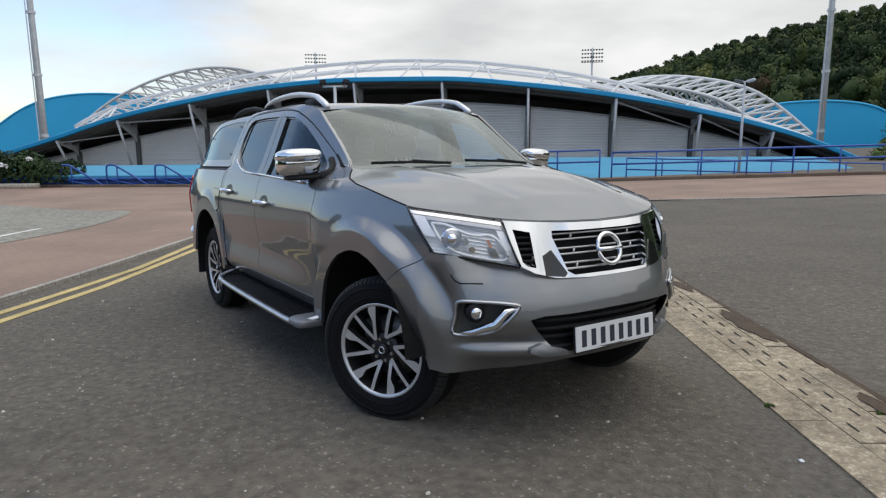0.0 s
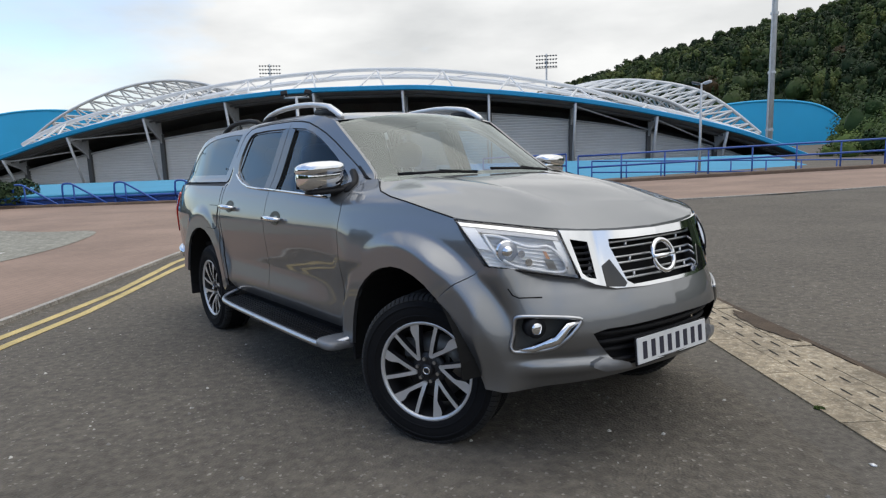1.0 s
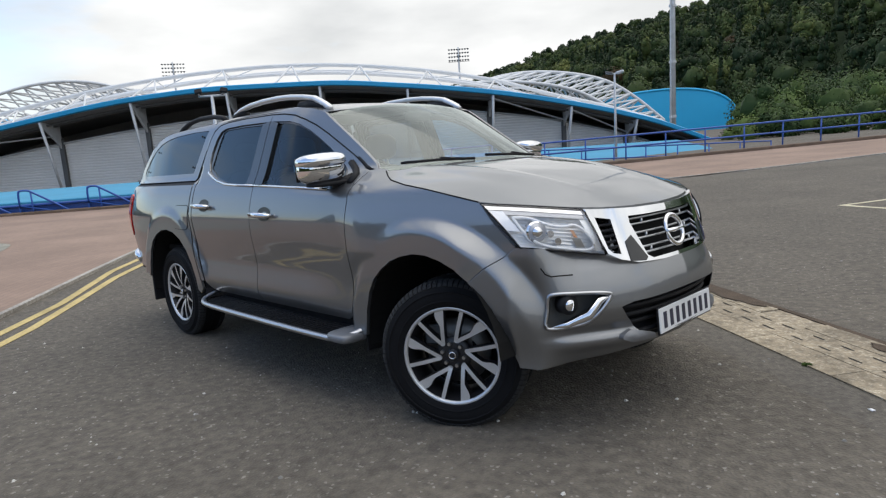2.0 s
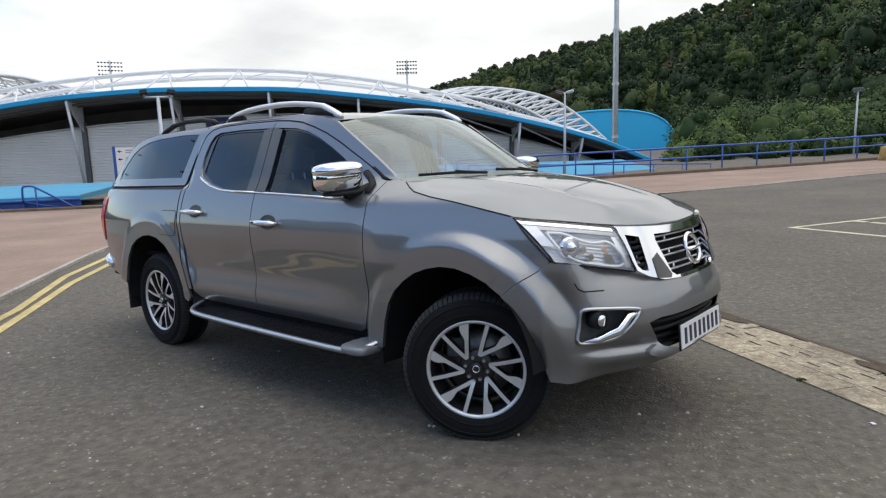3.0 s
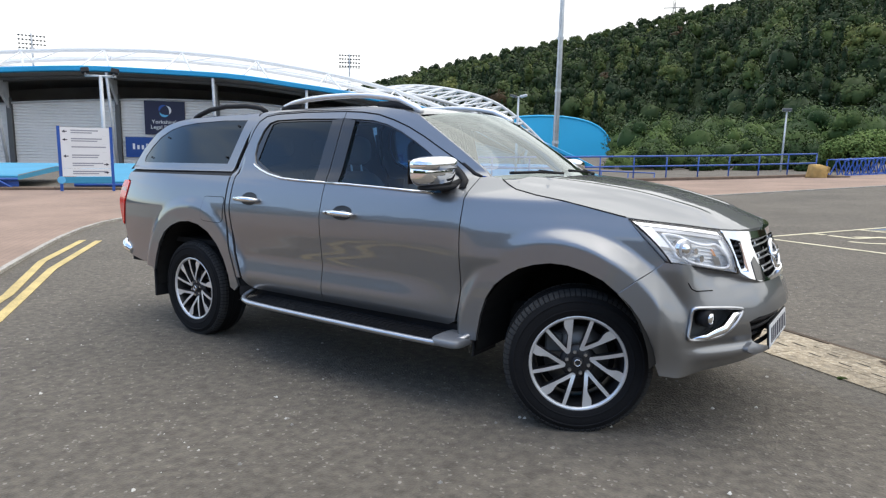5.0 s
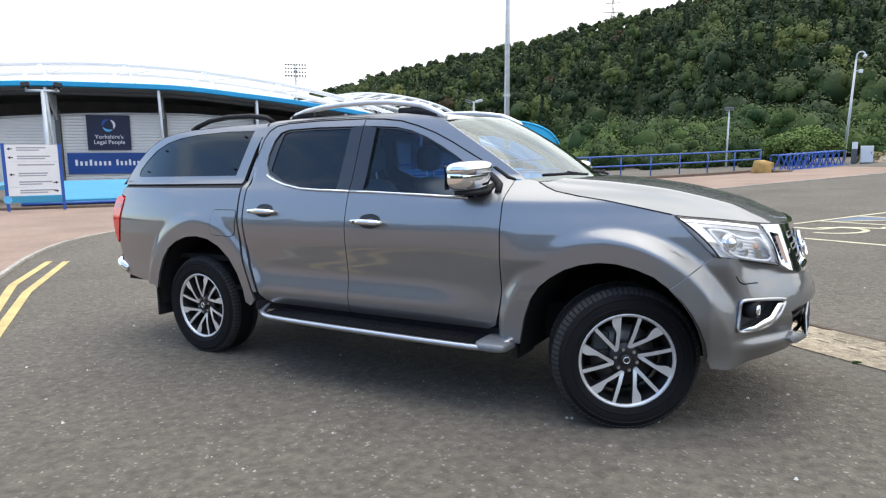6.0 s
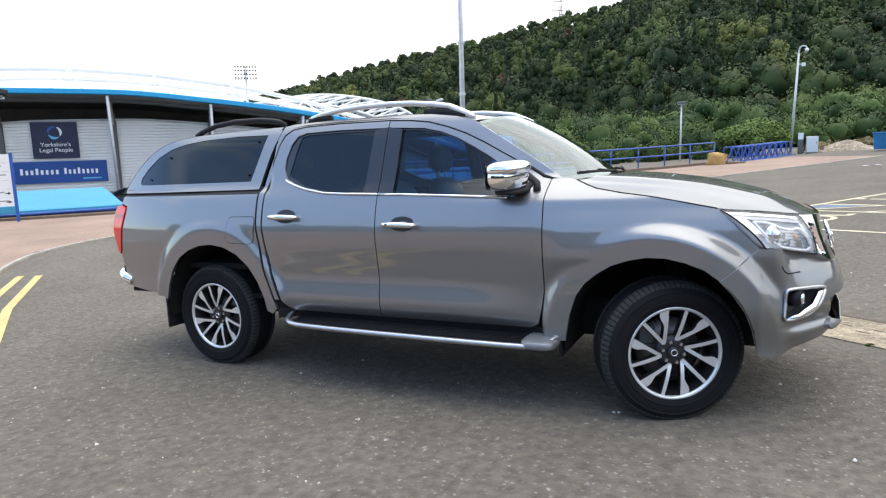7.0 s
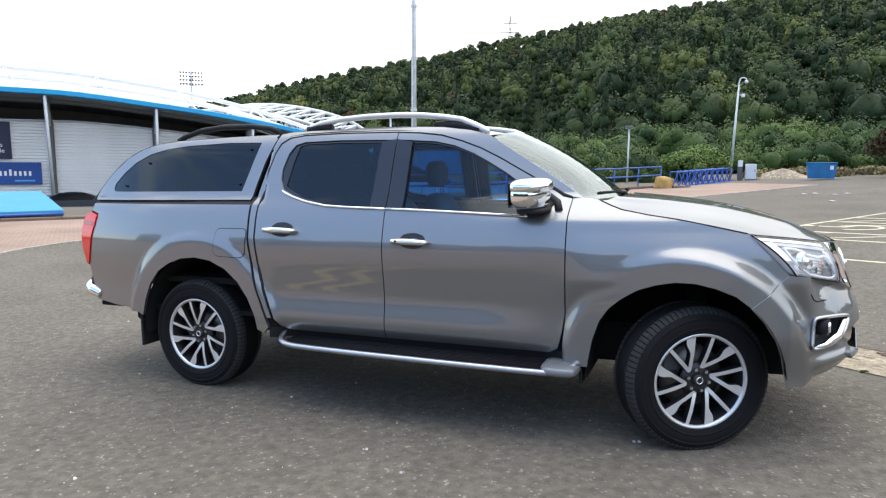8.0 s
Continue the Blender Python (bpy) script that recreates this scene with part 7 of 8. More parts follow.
# lower silver lip on each side of the plate
for sgn in (1, -1):
    SKID = [(sgn * uy(0.405), 0.486), (sgn * uy(0.30), 0.456), (sgn * uy(0.27), 0.425), (sgn * uy(0.40), 0.425), (sgn * uy(0.455), 0.452), (sgn * uy(0.45), 0.470)]
    panel("lower_lip", SKID, nose_map(0.020), STEP_END, bumper, 0.02, gap=0, inward=(-1, 0, 0), flange=0.04)
    # fog lamp recess
    F = FOG if sgn == 1 else FOG_L
    fm = nose_map(0.0)
    ring = [fm(u, z) + Vector((0.004, -0.004 * sgn, 0)) for u, z in inset(F, 0.006)]
    fog = part("fog_lamp", mesh_of("fog_lamp", *swept(ring, 0.009, 6, True), SATIN, True), SATIN, bumper, "bright-framed fog lamp")
    um, zm = sum(u for u, z in F) / len(F), sum(z for u, z in F) / len(F)
    back = [[nose_map(0.0)(u, z) for u, z in inset(F, -0.004)], [nose_map(-0.075)(um + (u - um) * 0.86, zm + (z - zm) * 0.86) for u, z in F]]
    n = len(F)
    vs = back[0] + back[1]
    fs = [(i, (i + 1) % n, n + (i + 1) % n, n + i) for i in range(n)] + [tuple(range(n, 2 * n))]
    part("recess", mesh_of("recess", vs, fs, CABIN), CABIN, fog)
    p = nose_map(-0.06)(sgn * uy(0.665), 0.632)
    q = p + Vector((0.05, -0.02 * sgn, 0))
    part("bezel", tube(p, q, 0.044, 0.042, 20), BLACK_PLASTIC, fog, "", True)
    part("lens", tube(q, q + Vector((0.010, -0.003 * sgn, 0)), 0.030, 0.022, 20), CHROME, fog, "bright round fog lamp lens", True)
    blade = [nose_map(0.002)(sgn * u, z) for u, z in ((uy(0.505), 0.655), (uy(0.545), 0.640), (uy(0.585), 0.580), (uy(0.66), 0.545), (uy(0.72), 0.535))]
    bar("chrome_blade", blade, [0.006, 0.018, 0.022, 0.016, 0.008], CHROME, fog, 8)
    # headlamp washer cover: a scored outline
    sc = [nose_map(0.0015)(sgn * uy(y), z) for y, z in ((0.735, 0.800), (0.722, 0.772), (0.70, 0.760), (0.625, 0.757))]
    bar("washer_cover", sc, 0.003, UNDERBODY, bumper, 4)

# front plate
plate = empty("plate_holder", CAR @ pose(0.770, 0.015, 0.488, 86, 0, 90))
plate.parent = None
tagged(plate, "white plate with black bars on the front bumper", "number plate")
part("plate", box((-0.262, -0.058, 0.0), (0.262, 0.058, 0.008)), PLATE_WHITE, plate, bevel=0.003)
part("border", box((-0.268, -0.064, -0.006), (0.268, 0.064, 0.0035)), BLACK_PLASTIC, plate, bevel=0.002)
for k in range(8):
    part("lettering_bar", box((-0.226 + 0.0605 * k, -0.038, 0.0085), (-0.226 + 0.0605 * k + 0.028, 0.038, 0.0105)), INK, plate)

# grille
GR_X = [(0.0, 0.706), (0.2, 0.696), (0.36, 0.668), (0.44, 0.640), (0.52, 0.600), (0.60, 0.545)]


def face_map(off=0.0):
    return lambda y, z: Vector((curve_at(GR_X, abs(y)) - 0.36 * (z - 0.9) + off, y, z))


def top_z(y):
    return curve_at([(0.0, 1.010), (0.2, 1.014), (0.4, 1.025), (0.52, 1.034)], abs(y)) - 0.004


grille = part("grille", mesh_of("grille", *sheet([[face_map(-0.07)(y, z) for y in span(-0.50, 0.50, 0.05)] for z in span(0.77, 0.995, 0.04)]), UNDERBODY), UNDERBODY, car, "black grille with bright slats")
outer = [(y, top_z(y)) for y in span(-0.505, 0.505, 0.05)] + [(0.49, 0.93), (0.47, 0.83), (0.42, 0.800), (0.33, 0.776), (0.15, 0.766), (-0.15, 0.766), (-0.33, 0.776), (-0.42, 0.800), (-0.47, 0.83), (-0.49, 0.93)]
main_hole = [(-0.300, 0.978), (-0.15, 0.974), (0.15, 0.974), (0.300, 0.978), (0.305, 0.95), (0.262, 0.800), (0.23, 0.782), (-0.23, 0.782), (-0.262, 0.800), (-0.305, 0.95)]
vent_r = [(0.405, 0.975), (0.475, 0.990), (0.462, 0.85), (0.445, 0.83), (0.41, 0.822)]
vent_l = [(-y, z) for y, z in vent_r]
panel("surround", outer, face_map(0.012), CHROME, grille, 0.016, holes=[main_hole, vent_r, vent_l], gap=0, inward=(-1, 0, 0), flange=0.06, label="broad chrome grille surround")
for sgn in (1, -1):
    # dark inner faces beside the main mesh, painted black for the chrome's ground reflection
    INNER = [(sgn * 0.372, 0.872), (sgn * 0.326, 0.896), (sgn * 0.268, 0.792), (sgn * 0.285, 0.778), (sgn * 0.375, 0.788)]
    panel("inner_facet", INNER, face_map(0.015), GLOSS_BLACK, grille, 0.02, gap=0, inward=(-1, 0, 0), flange=0.004)
for z in (0.806, 0.831, 0.870, 0.895, 0.934, 0.959):
    w = 0.27 + 0.10 * (z - 0.80) * 2
    bar("slat", [face_map(-0.015)(y, z) for y in span(-w, w, 0.05)], 0.0065, SATIN, grille, 6, flat=0.8)
for z0, z1 in ((0.806, 0.831), (0.870, 0.895), (0.934, 0.959)):
    for y in (-0.19, 0.19):
        bar("slat_tie", [face_map(-0.015)(y, z0), face_map(-0.015)(y + 0.012, z1)], 0.006, SATIN, grille, 6)
for sgn in (1, -1):
    for z in (0.85, 0.875, 0.90, 0.925, 0.95):
        bar("vent_slat", [face_map(-0.012)(sgn * y, z) for y in (0.40, 0.44, 0.475)], 0.007, BLACK_PLASTIC, grille, 6)
c = face_map(0.02)(0, 0.882)
ring = [c + Vector((0.004 * math.cos(a) - 0.02 * math.sin(a), 0.068 * math.cos(a), 0.068 * math.sin(a))) for a in (2 * math.pi * k / 28 for k in range(28))]
badge = part("badge", mesh_of("badge", *swept(ring, 0.0115, 8, True), CHROME, True), CHROME, grille, "round chrome badge ring with a bar")
bar("badge_bar", [c + Vector((0.006, -0.075, 0.0)), c + Vector((0.010, 0, 0.0)), c + Vector((0.006, 0.075, 0.0))], 0.011, CHROME, badge, 6)

# headlamps
def lamp_map(sgn, off=0.0):
    A, B, C, D = Vector((0.222, 0.790, 1.083)), Vector((0.560, 0.505, 1.030)), Vector((0.650, 0.470, 0.826)), Vector((0.420, 0.772, 0.892))

    def f(u, v):
        v2 = v
        p = A.lerp(B, u).lerp(D.lerp(C, u), v2)
        out = Vector((0.75, 0.62, 0.12)).normalized()
        k = 4 * u * (1 - u) * 0.030 * (1 - 0.75 * v) + 4 * v * (1 - v) * 0.026
        p = p + out * (k + off)
        return Vector((p.x, -p.y * sgn, p.z))
    return f


def lamp_grid(name, sgn, off, mat, parent, u0=0.0, u1=1.0, v0=0.0, v1=1.0, label=""):
    f = lamp_map(sgn, off)
    rows = [[f(u, v) for u in span(u0, u1, (u1 - u0) / 16)] for v in span(v0, v1, (v1 - v0) / 10)]
    me = mesh_of(name, *sheet(rows), mat, True)
    return part(name, me, mat, parent, label)


def lamp_loop(sgn, off, corners, n=3):
    pts = rounded([lamp_map(sgn, off)(u, v) for u, v in corners + corners[:1]], n)[:-1]
    return pts


def headlamp(sgn):
    lamp = empty("headlamp")
    lamp.parent = car
    tagged(lamp, "clear headlamp with projector lens and chrome inside")
    cover = lamp_grid("lamp_cover", sgn, 0.004, GLASS_CLEAR, lamp)
    cover.visible_shadow = False
    # stepped reflector behind the cover
    rows = []
    for k in range(12):
        for v, o in ((k / 12 + 0.002, -0.040), ((k + 1) / 12 - 0.002, -0.030)):
            rows.append([lamp_map(sgn, o)(u, v) for u in span(0.0, 1.0, 0.06)])
    part("reflector", mesh_of("reflector", *sheet(rows), LAMP_BOWL), LAMP_BOWL, lamp, "bright stepped reflector")
    f = lamp_map(sgn, 0.0)
    edge = [f(u, 0) for u in span(0, 1, 0.08)] + [f(1, v) for v in span(0, 1, 0.15)][1:] + [f(1 - u, 1) for u in span(0, 1, 0.08)][1:] + [f(0, 1 - v) for v in span(0, 1, 0.15)][1:-1]
    part("lamp_rim", mesh_of("lamp_rim", *swept(edge, 0.0045, 6, True), BLACK_PLASTIC, True), BLACK_PLASTIC, lamp)
    rows = [[lamp_map(sgn, o)(u, v) for u, v in [(k / 12, 0) for k in range(13)] + [(1, k / 8) for k in range(1, 9)] + [(1 - k / 12, 1) for k in range(1, 13)] + [(0, 1 - k / 8) for k in range(1, 9)]] for o in (-0.002, -0.048)]
    part("bowl_wall", mesh_of("bowl_wall", *sheet(rows), LAMP_INNER, True), LAMP_INNER, lamp)
    # chrome brow, smoked strip under it, then the bright outline of the inner unit
    lamp_grid("brow", sgn, -0.006, CHROME, lamp, 0.02, 0.985, 0.02, 0.13, "polished chrome brow")
    lamp_grid("smoked_strip", sgn, -0.010, LAMP_STRIP, lamp, 0.16, 0.97, 0.145, 0.235, "smoked light strip")
    lamp_grid("corner_reflector", sgn, -0.010, LAMP_INNER, lamp, 0.02, 0.16, 0.15, 0.62)
    lamp_grid("inner_step", sgn, -0.012, LAMP_BOWL, lamp, 0.90, 0.985, 0.25, 0.93)
    loop = lamp_loop(sgn, -0.008, [(0.20, 0.30), (0.38, 0.28), (0.50, 0.42), (0.66, 0.46), (0.84, 0.34), (0.94, 0.70), (0.86, 0.94), (0.52, 0.94), (0.28, 0.92), (0.18, 0.66)])
    part("bright_outline", mesh_of("bright_outline", *swept(loop, 0.0075, 6, True), LAMP_INNER, True), LAMP_INNER, lamp, "bright outline strip")
    p, d = lamp_map(sgn, -0.040)(0.32, 0.60), Vector((0.9, -0.42 * sgn, 0.05)).normalized()
    part("projector_ring", tube(p, p + d * 0.036, 0.050, 0.046, 24), CHROME, lamp, "", True)
    part("projector_bowl", tube(p + d * 0.032, p + d * 0.038, 0.042, 0.042, 24), LAMP_STRIP, lamp, "", True)
    bm = bmesh.new()
    bmesh.ops.create_uvsphere(bm, u_segments=20, v_segments=12, radius=0.027, matrix=Matrix.Translation(p + d * 0.032))
    part("projector_lens", bm, CHROME, lamp, "shiny projector lens", True)
    for u, v in ((0.47, 0.62), (0.50, 0.78)):
        q = lamp_map(sgn, -0.03)(u, v)
        part("small_bulb", tube(q, q + d * 0.02, 0.012, 0.016, 12), CHROME, lamp)
    lamp_grid("amber_reflector", sgn, -0.026, AMBER, lamp, 0.735, 0.775, 0.50, 0.66)
    lamp_grid("inner_blade", sgn, -0.024, SATIN, lamp, 0.70, 0.80, 0.68, 0.88)


both(headlamp)


# door mirrors
def blob(lo, hi, power=2.6, n=20, m=14, cut=None):
    """A rounded block between two corners."""
    c = [(a + b) / 2 for a, b in zip(lo, hi)]
    r = [(b - a) / 2 for a, b in zip(lo, hi)]
    pw = lambda v: math.copysign(abs(v) ** (2 / power), v)
    rows = []
    for j in range(m + 1):
        ph = math.pi * (j / m - 0.5)
        rows.append([Vector((c[0] + r[0] * pw(math.cos(ph)) * pw(math.cos(2 * math.pi * i / n)), c[1] + r[1] * pw(math.cos(ph)) * pw(math.sin(2 * math.pi * i / n)), c[2] + r[2] * pw(math.sin(ph)))) for i in range(n + 1)])
    return rows


def mirror(sgn):
    def shaped(rows):
        out = []
        for r in rows:
            line = []
            for v in r:
                t = (v.y + 1.02) / 0.24
                v = Vector((v.x + 0.05 * (t - 0.5), v.y, v.z + (0.012 * (t - 0.5))))
                line.append(Vector((v.x, v.y * sgn, v.z)))
            out.append(line)
        return out
    root = part("door_mirror", mesh_of("door_mirror", *sheet(shaped(blob((-0.915, -1.03, 1.205), (-0.745, -0.785, 1.370), 2.7))), CHROME, True), CHROME, f_doors[0 if sgn == 1 else 1], "chrome door mirror on a black foot")
    part("mirror_cap", mesh_of("mirror_cap", *sheet(shaped(blob((-0.918, -1.034, 1.285), (-0.730, -0.780, 1.376), 2.7))), CHROME, True), CHROME, root, "polished chrome mirror cap")
    part("mirror_glass", box((-0.9235, -1.01 if sgn == 1 else 0.80, 1.222), (-0.9190, -0.80 if sgn == 1 else 1.01, 1.350)), GLOSS_BLACK, root)
    part("mirror_base", mesh_of("mirror_base", *sheet(shaped(blob((-0.89, -0.99, 1.190), (-0.755, -0.76, 1.222), 3))), BLACK_PLASTIC, True), BLACK_PLASTIC, root)
    bar("mirror_arm", [(-0.80, -0.86 * sgn, 1.205), (-0.775, -0.80 * sgn, 1.205), (-0.76, -0.745 * sgn, 1.215)], [0.03, 0.032, 0.04], BLACK_PLASTIC, root, 8)


both(mirror)
strip("corner_trim", [(-0.70, 1.20), (-0.72, 1.24), (-0.77, 1.27), (-0.83, 1.31)], -0.002, 0.022, BLACK_PLASTIC, f_doors)

# door handles in their cups
for sgn, fd, rd in ((1, f_doors[0], r_doors[0]), (-1, f_doors[1], r_doors[1])):
    for x0, x1, z, par in ((-1.640, -1.405, 1.030, fd), (-2.530, -2.295, 1.083, rd)):
        y = side_map(0.0)((x0 + x1) / 2, z).y
        line = [(x0, y - 0.008, z + 0.003), (x0 + 0.02, y - 0.036, z + 0.003), (x0 + 0.10, y - 0.044, z + 0.001), (x1 - 0.03, y - 0.038, z - 0.003), (x1, y - 0.008, z - 0.004)]
        h = bar("door_handle", [(a, b * sgn, c) for a, b, c in line], [0.013, 0.018, 0.019, 0.017, 0.011], CHROME, par, 10, label="chrome pull handle", flat=1.0)
        if par is fd:
            part("keyhole", tube((x0 + 0.045, (y - 0.056) * sgn, z + 0.004), (x0 + 0.045, (y - 0.060) * sgn, z + 0.004), 0.007, 0.006, 12), GLOSS_BLACK, h)
        cup = soft_poly([((x0 + x1) / 2 + a, z + b) for a, b in ((-0.085, 0.0), (-0.05, 0.040), (0.02, 0.050), (0.085, 0.03), (0.09, -0.02), (0.03, -0.045), (-0.05, -0.035))], 2)
        vs = [side_map(0.0018)(u, v) for u, v in cup]
        mid = side_map(-0.004)((x0 + x1) / 2, z)
        ring2 = [side_map(0.0006)((x0 + x1) / 2 + (u - (x0 + x1) / 2) * 0.72, z + (v - z) * 0.72) for u, v in cup]
        n = len(cup)
        allv = [Vector((v.x, v.y * sgn, v.z)) for v in vs + ring2]
        fs = [(i, (i + 1) % n, n + (i + 1) % n, n + i) for i in range(n)] + [tuple(range(n, 2 * n))]
        # near-flat dark patch with the cup's recess shade put into its colour
        part("handle_cup", mesh_of("handle_cup", allv, fs, ALLOY_DARK), ALLOY_DARK, h)

# side steps
def side_step(sgn):
    pts = [(-2.42, -0.80, 0.455), (-2.41, -0.93, 0.430), (-2.36, -1.015, 0.405), (-2.20, -1.035, 0.392), (-0.80, -1.035, 0.380), (-0.64, -1.02, 0.385), (-0.58, -0.93, 0.415), (-0.57, -0.80, 0.440)]
    root = part("side_step", mesh_of("side_step", *sheet([[Vector((x, -y * sgn, z + 0.10 * (0.92 - y) * (y < 0.92))) for y in (0.80, 0.86, 0.92, 1.03)] for x, z in zip(span(-2.38, -0.62, 0.1), [0.404 - 0.012 * k / 18 for k in range(19)])]), BLACK_PLASTIC), BLACK_PLASTIC, car, "black ribbed side step with a bright edge")
    bar("step_tube", [(x, y * sgn, z) for x, y, z in [tuple(p) for p in rounded(pts, 2)]], 0.019, SATIN, root, 12, label="bright tubular step edge", flat=0.9)
    for k in range(7):
        y = 0.865 + 0.023 * k
        z = 0.404 + 0.10 * max(0.0, 0.92 - y) + 0.004
        bar("tread_rib", [(-2.36, -y * sgn, z), (-0.66, -y * sgn, z - 0.012)], 0.005, RUBBER, root, 5)
    for x0, x1 in ((-0.76, -0.565),):
        rows = [[Vector((v.x, v.y * sgn, v.z)) for v in r] for r in blob((x0, -1.050, 0.362), (x1, -0.80, 0.418), 4.0)]
        part("end_cap", mesh_of("end_cap", *sheet(rows), STEP_END, True), STEP_END, root, "silver moulded step end")
    for x in (-2.1, -1.5, -0.9):
        part("bracket", box((x - 0.03, min(-0.98 * sgn, -0.5 * sgn), 0.365), (x + 0.03, max(-0.98 * sgn, -0.5 * sgn), 0.385)), UNDERBODY, root)


both(side_step)
# sill, inner body and underside
SILL = [(-2.52, 0.465), (-0.66, 0.455), (-0.64, 0.40), (-2.52, 0.40)]
panel("sill", SILL, side_map(-0.02), BLACK_PLASTIC, car, 0.05, gap=0, mirror=True)
INNER = [(-4.12, 0.56), (-4.12, 1.25), (-2.66, 1.25), (-2.62, 1.20), (-0.66, 1.16), (-0.52, 1.20), (0.18, 1.05), (0.30, 0.88)] + [(x * 1.0, z + 0.02) for x, z in F_ARCH[4:]] + [(-0.62, 0.44), (-2.45, 0.44)] + [(x, z + 0.02) for x, z in R_ARCH]
panel("inner_body", INNER, side_map(-0.028), UNDERBODY, car, 0.03, gap=0, flange=0, mirror=True)
part("chassis", box((-4.05, -0.55, 0.34), (0.45, 0.55, 0.56)), UNDERBODY, car, bevel=0.02)
part("floor_pan", box((-4.10, -0.80, 0.50), (-0.60, 0.80, 0.53)), UNDERBODY, car)
part("engine_block", box((-0.55, -0.45, 0.38), (0.52, 0.45, 1.0)), UNDERBODY, car, bevel=0.03)
for x in (0.0, -3.15):
    part("axle", tube((x, -0.7, 0.36), (x, 0.7, 0.36), 0.05, 0.05, 10), UNDERBODY, car)
part("bed_floor", box((-4.15, -0.78, 0.70), (-2.66, 0.78, 0.74)), UNDERBODY, car)
bulkhead("bed_front", (-2.655, -2.60), 0.5, 1.685, 0.03, UNDERBODY, car)
part("firewall", box((-0.66, -0.72, 0.5), (-0.63, 0.72, 1.14)), UNDERBODY, car)


def liner(cx, cz, r, y0, y1):
    rows = []
    for k in range(21):
        a = radians(2 + 186 * k / 20)
        rows.append([Vector((cx + r * math.cos(a), y, cz + r * math.sin(a))) for y in (y0, y1)])
    vs, fs = sheet(rows)
    n = len(vs)
    vs = vs + [Vector((cx, y1, cz - 0.1))]
    fs += [(2 * k + 1, 2 * k + 3, n) for k in range(20)]
    part("arch_liner", mesh_of("arch_liner", vs, fs, UNDERBODY), UNDERBODY, car)


for sgn in (1, -1):
    liner(-0.077, 0.40, 0.462, -0.905 * sgn, -0.45 * sgn)
    liner(-3.09, 0.42, 0.478, -0.905 * sgn, -0.45 * sgn)
    part("mud_flap", box((-3.625, min(-0.90 * sgn, -0.62 * sgn), 0.255), (-3.605, max(-0.90 * sgn, -0.62 * sgn), 0.60)), BLACK_PLASTIC, car, bevel=0.006)
    part("mud_flap", box((-0.575, min(-0.90 * sgn, -0.66 * sgn), 0.30), (-0.560, max(-0.90 * sgn, -0.66 * sgn), 0.50)), BLACK_PLASTIC, car, bevel=0.005)
    # suspension strut seen past the tyre
    part("spring_strut", tube((0.02, -0.50 * sgn, 0.45), (-0.04, -0.46 * sgn, 0.86), 0.05, 0.06, 10), UNDERBODY, car)


# cabin
def seat(x, y, z=0.62, w=0.25):
    root = empty("seat", pose(x, y, z))
    root.parent = car
    part("cushion", mesh_of("cushion", *sheet(blob((-0.28, -w, -0.06), (0.26, w, 0.14), 4)), SEAT, True), SEAT, root)
    rows = [[v + Vector((-0.28 * (v.z - 0.05), 0, 0)) for v in r] for r in blob((-0.34, -w, 0.02), (-0.18, w, 0.66), 3.4)]
    part("backrest", mesh_of("backrest", *sheet(rows), SEAT, True), SEAT, root)
    part("headrest", mesh_of("headrest", *sheet(blob((-0.50, -0.14, 0.70), (-0.38, 0.14, 0.90), 3)), SEAT, True), SEAT, root)
    for d in (-0.05, 0.05):
        part("headrest_post", tube((-0.42, d, 0.62), (-0.44, d, 0.74), 0.007), SATIN, root)


for y in (-0.38, 0.38):
    seat(-1.45, y)
for y in (-0.40, 0.0, 0.40):
    seat(-2.22, y, 0.66, 0.21)
rows = [[Vector((x, 0.70 * k / 8, z)) for k in range(-8, 9)] for x, z in ((-0.50, 1.215), (-0.66, 1.205), (-0.80, 1.17), (-0.86, 1.10), (-0.84, 0.95), (-0.70, 0.80))]
part("dashboard", mesh_of("dashboard", *sheet(rows), CABIN, True), CABIN, car)
c, ax = Vector((-1.02, -0.37, 1.10)), Vector((-0.86, 0, 0.5)).normalized()
e1, e2 = Vector((0, 1, 0)), ax.cross(Vector((0, 1, 0)))
wheel_ring = [c + (e1 * math.cos(a) + e2 * math.sin(a)) * 0.185 for a in (2 * math.pi * k / 28 for k in range(28))]
sw = part("steering_wheel", mesh_of("steering_wheel", *swept(wheel_ring, 0.016, 8, True), CABIN, True), CABIN, car)
for a in (0, 180, 270):
    bar("wheel_spoke", [c, c + (e1 * math.cos(radians(a)) + e2 * math.sin(radians(a))) * 0.18], 0.022, CABIN, sw, 6)
part("wheel_hub", tube(c - ax * 0.01, c + ax * 0.04, 0.07, 0.055, 16), CABIN, sw)
part("rear_view_mirror", mesh_of("rear_view_mirror", *sheet(blob((-1.03, -0.12, 1.545), (-0.99, 0.12, 1.615), 3)), CABIN, True), CABIN, car)
part("cabin_floor", box((-2.62, -0.76, 0.535), (-0.66, 0.76, 0.56)), CABIN, car)
part("rear_window", box((-2.652, -0.55, 1.26), (-2.648, 0.55, 1.60)), GLASS_DARK, car)


# wheels: a wide and a narrow arm spring from each of six hub points
def lathe(profile, n=48):
    rows = [[Vector((r * math.cos(2 * math.pi * k / n), y, r * math.sin(2 * math.pi * k / n))) for k in range(n + 1)] for y, r in profile]
    return sheet(rows)


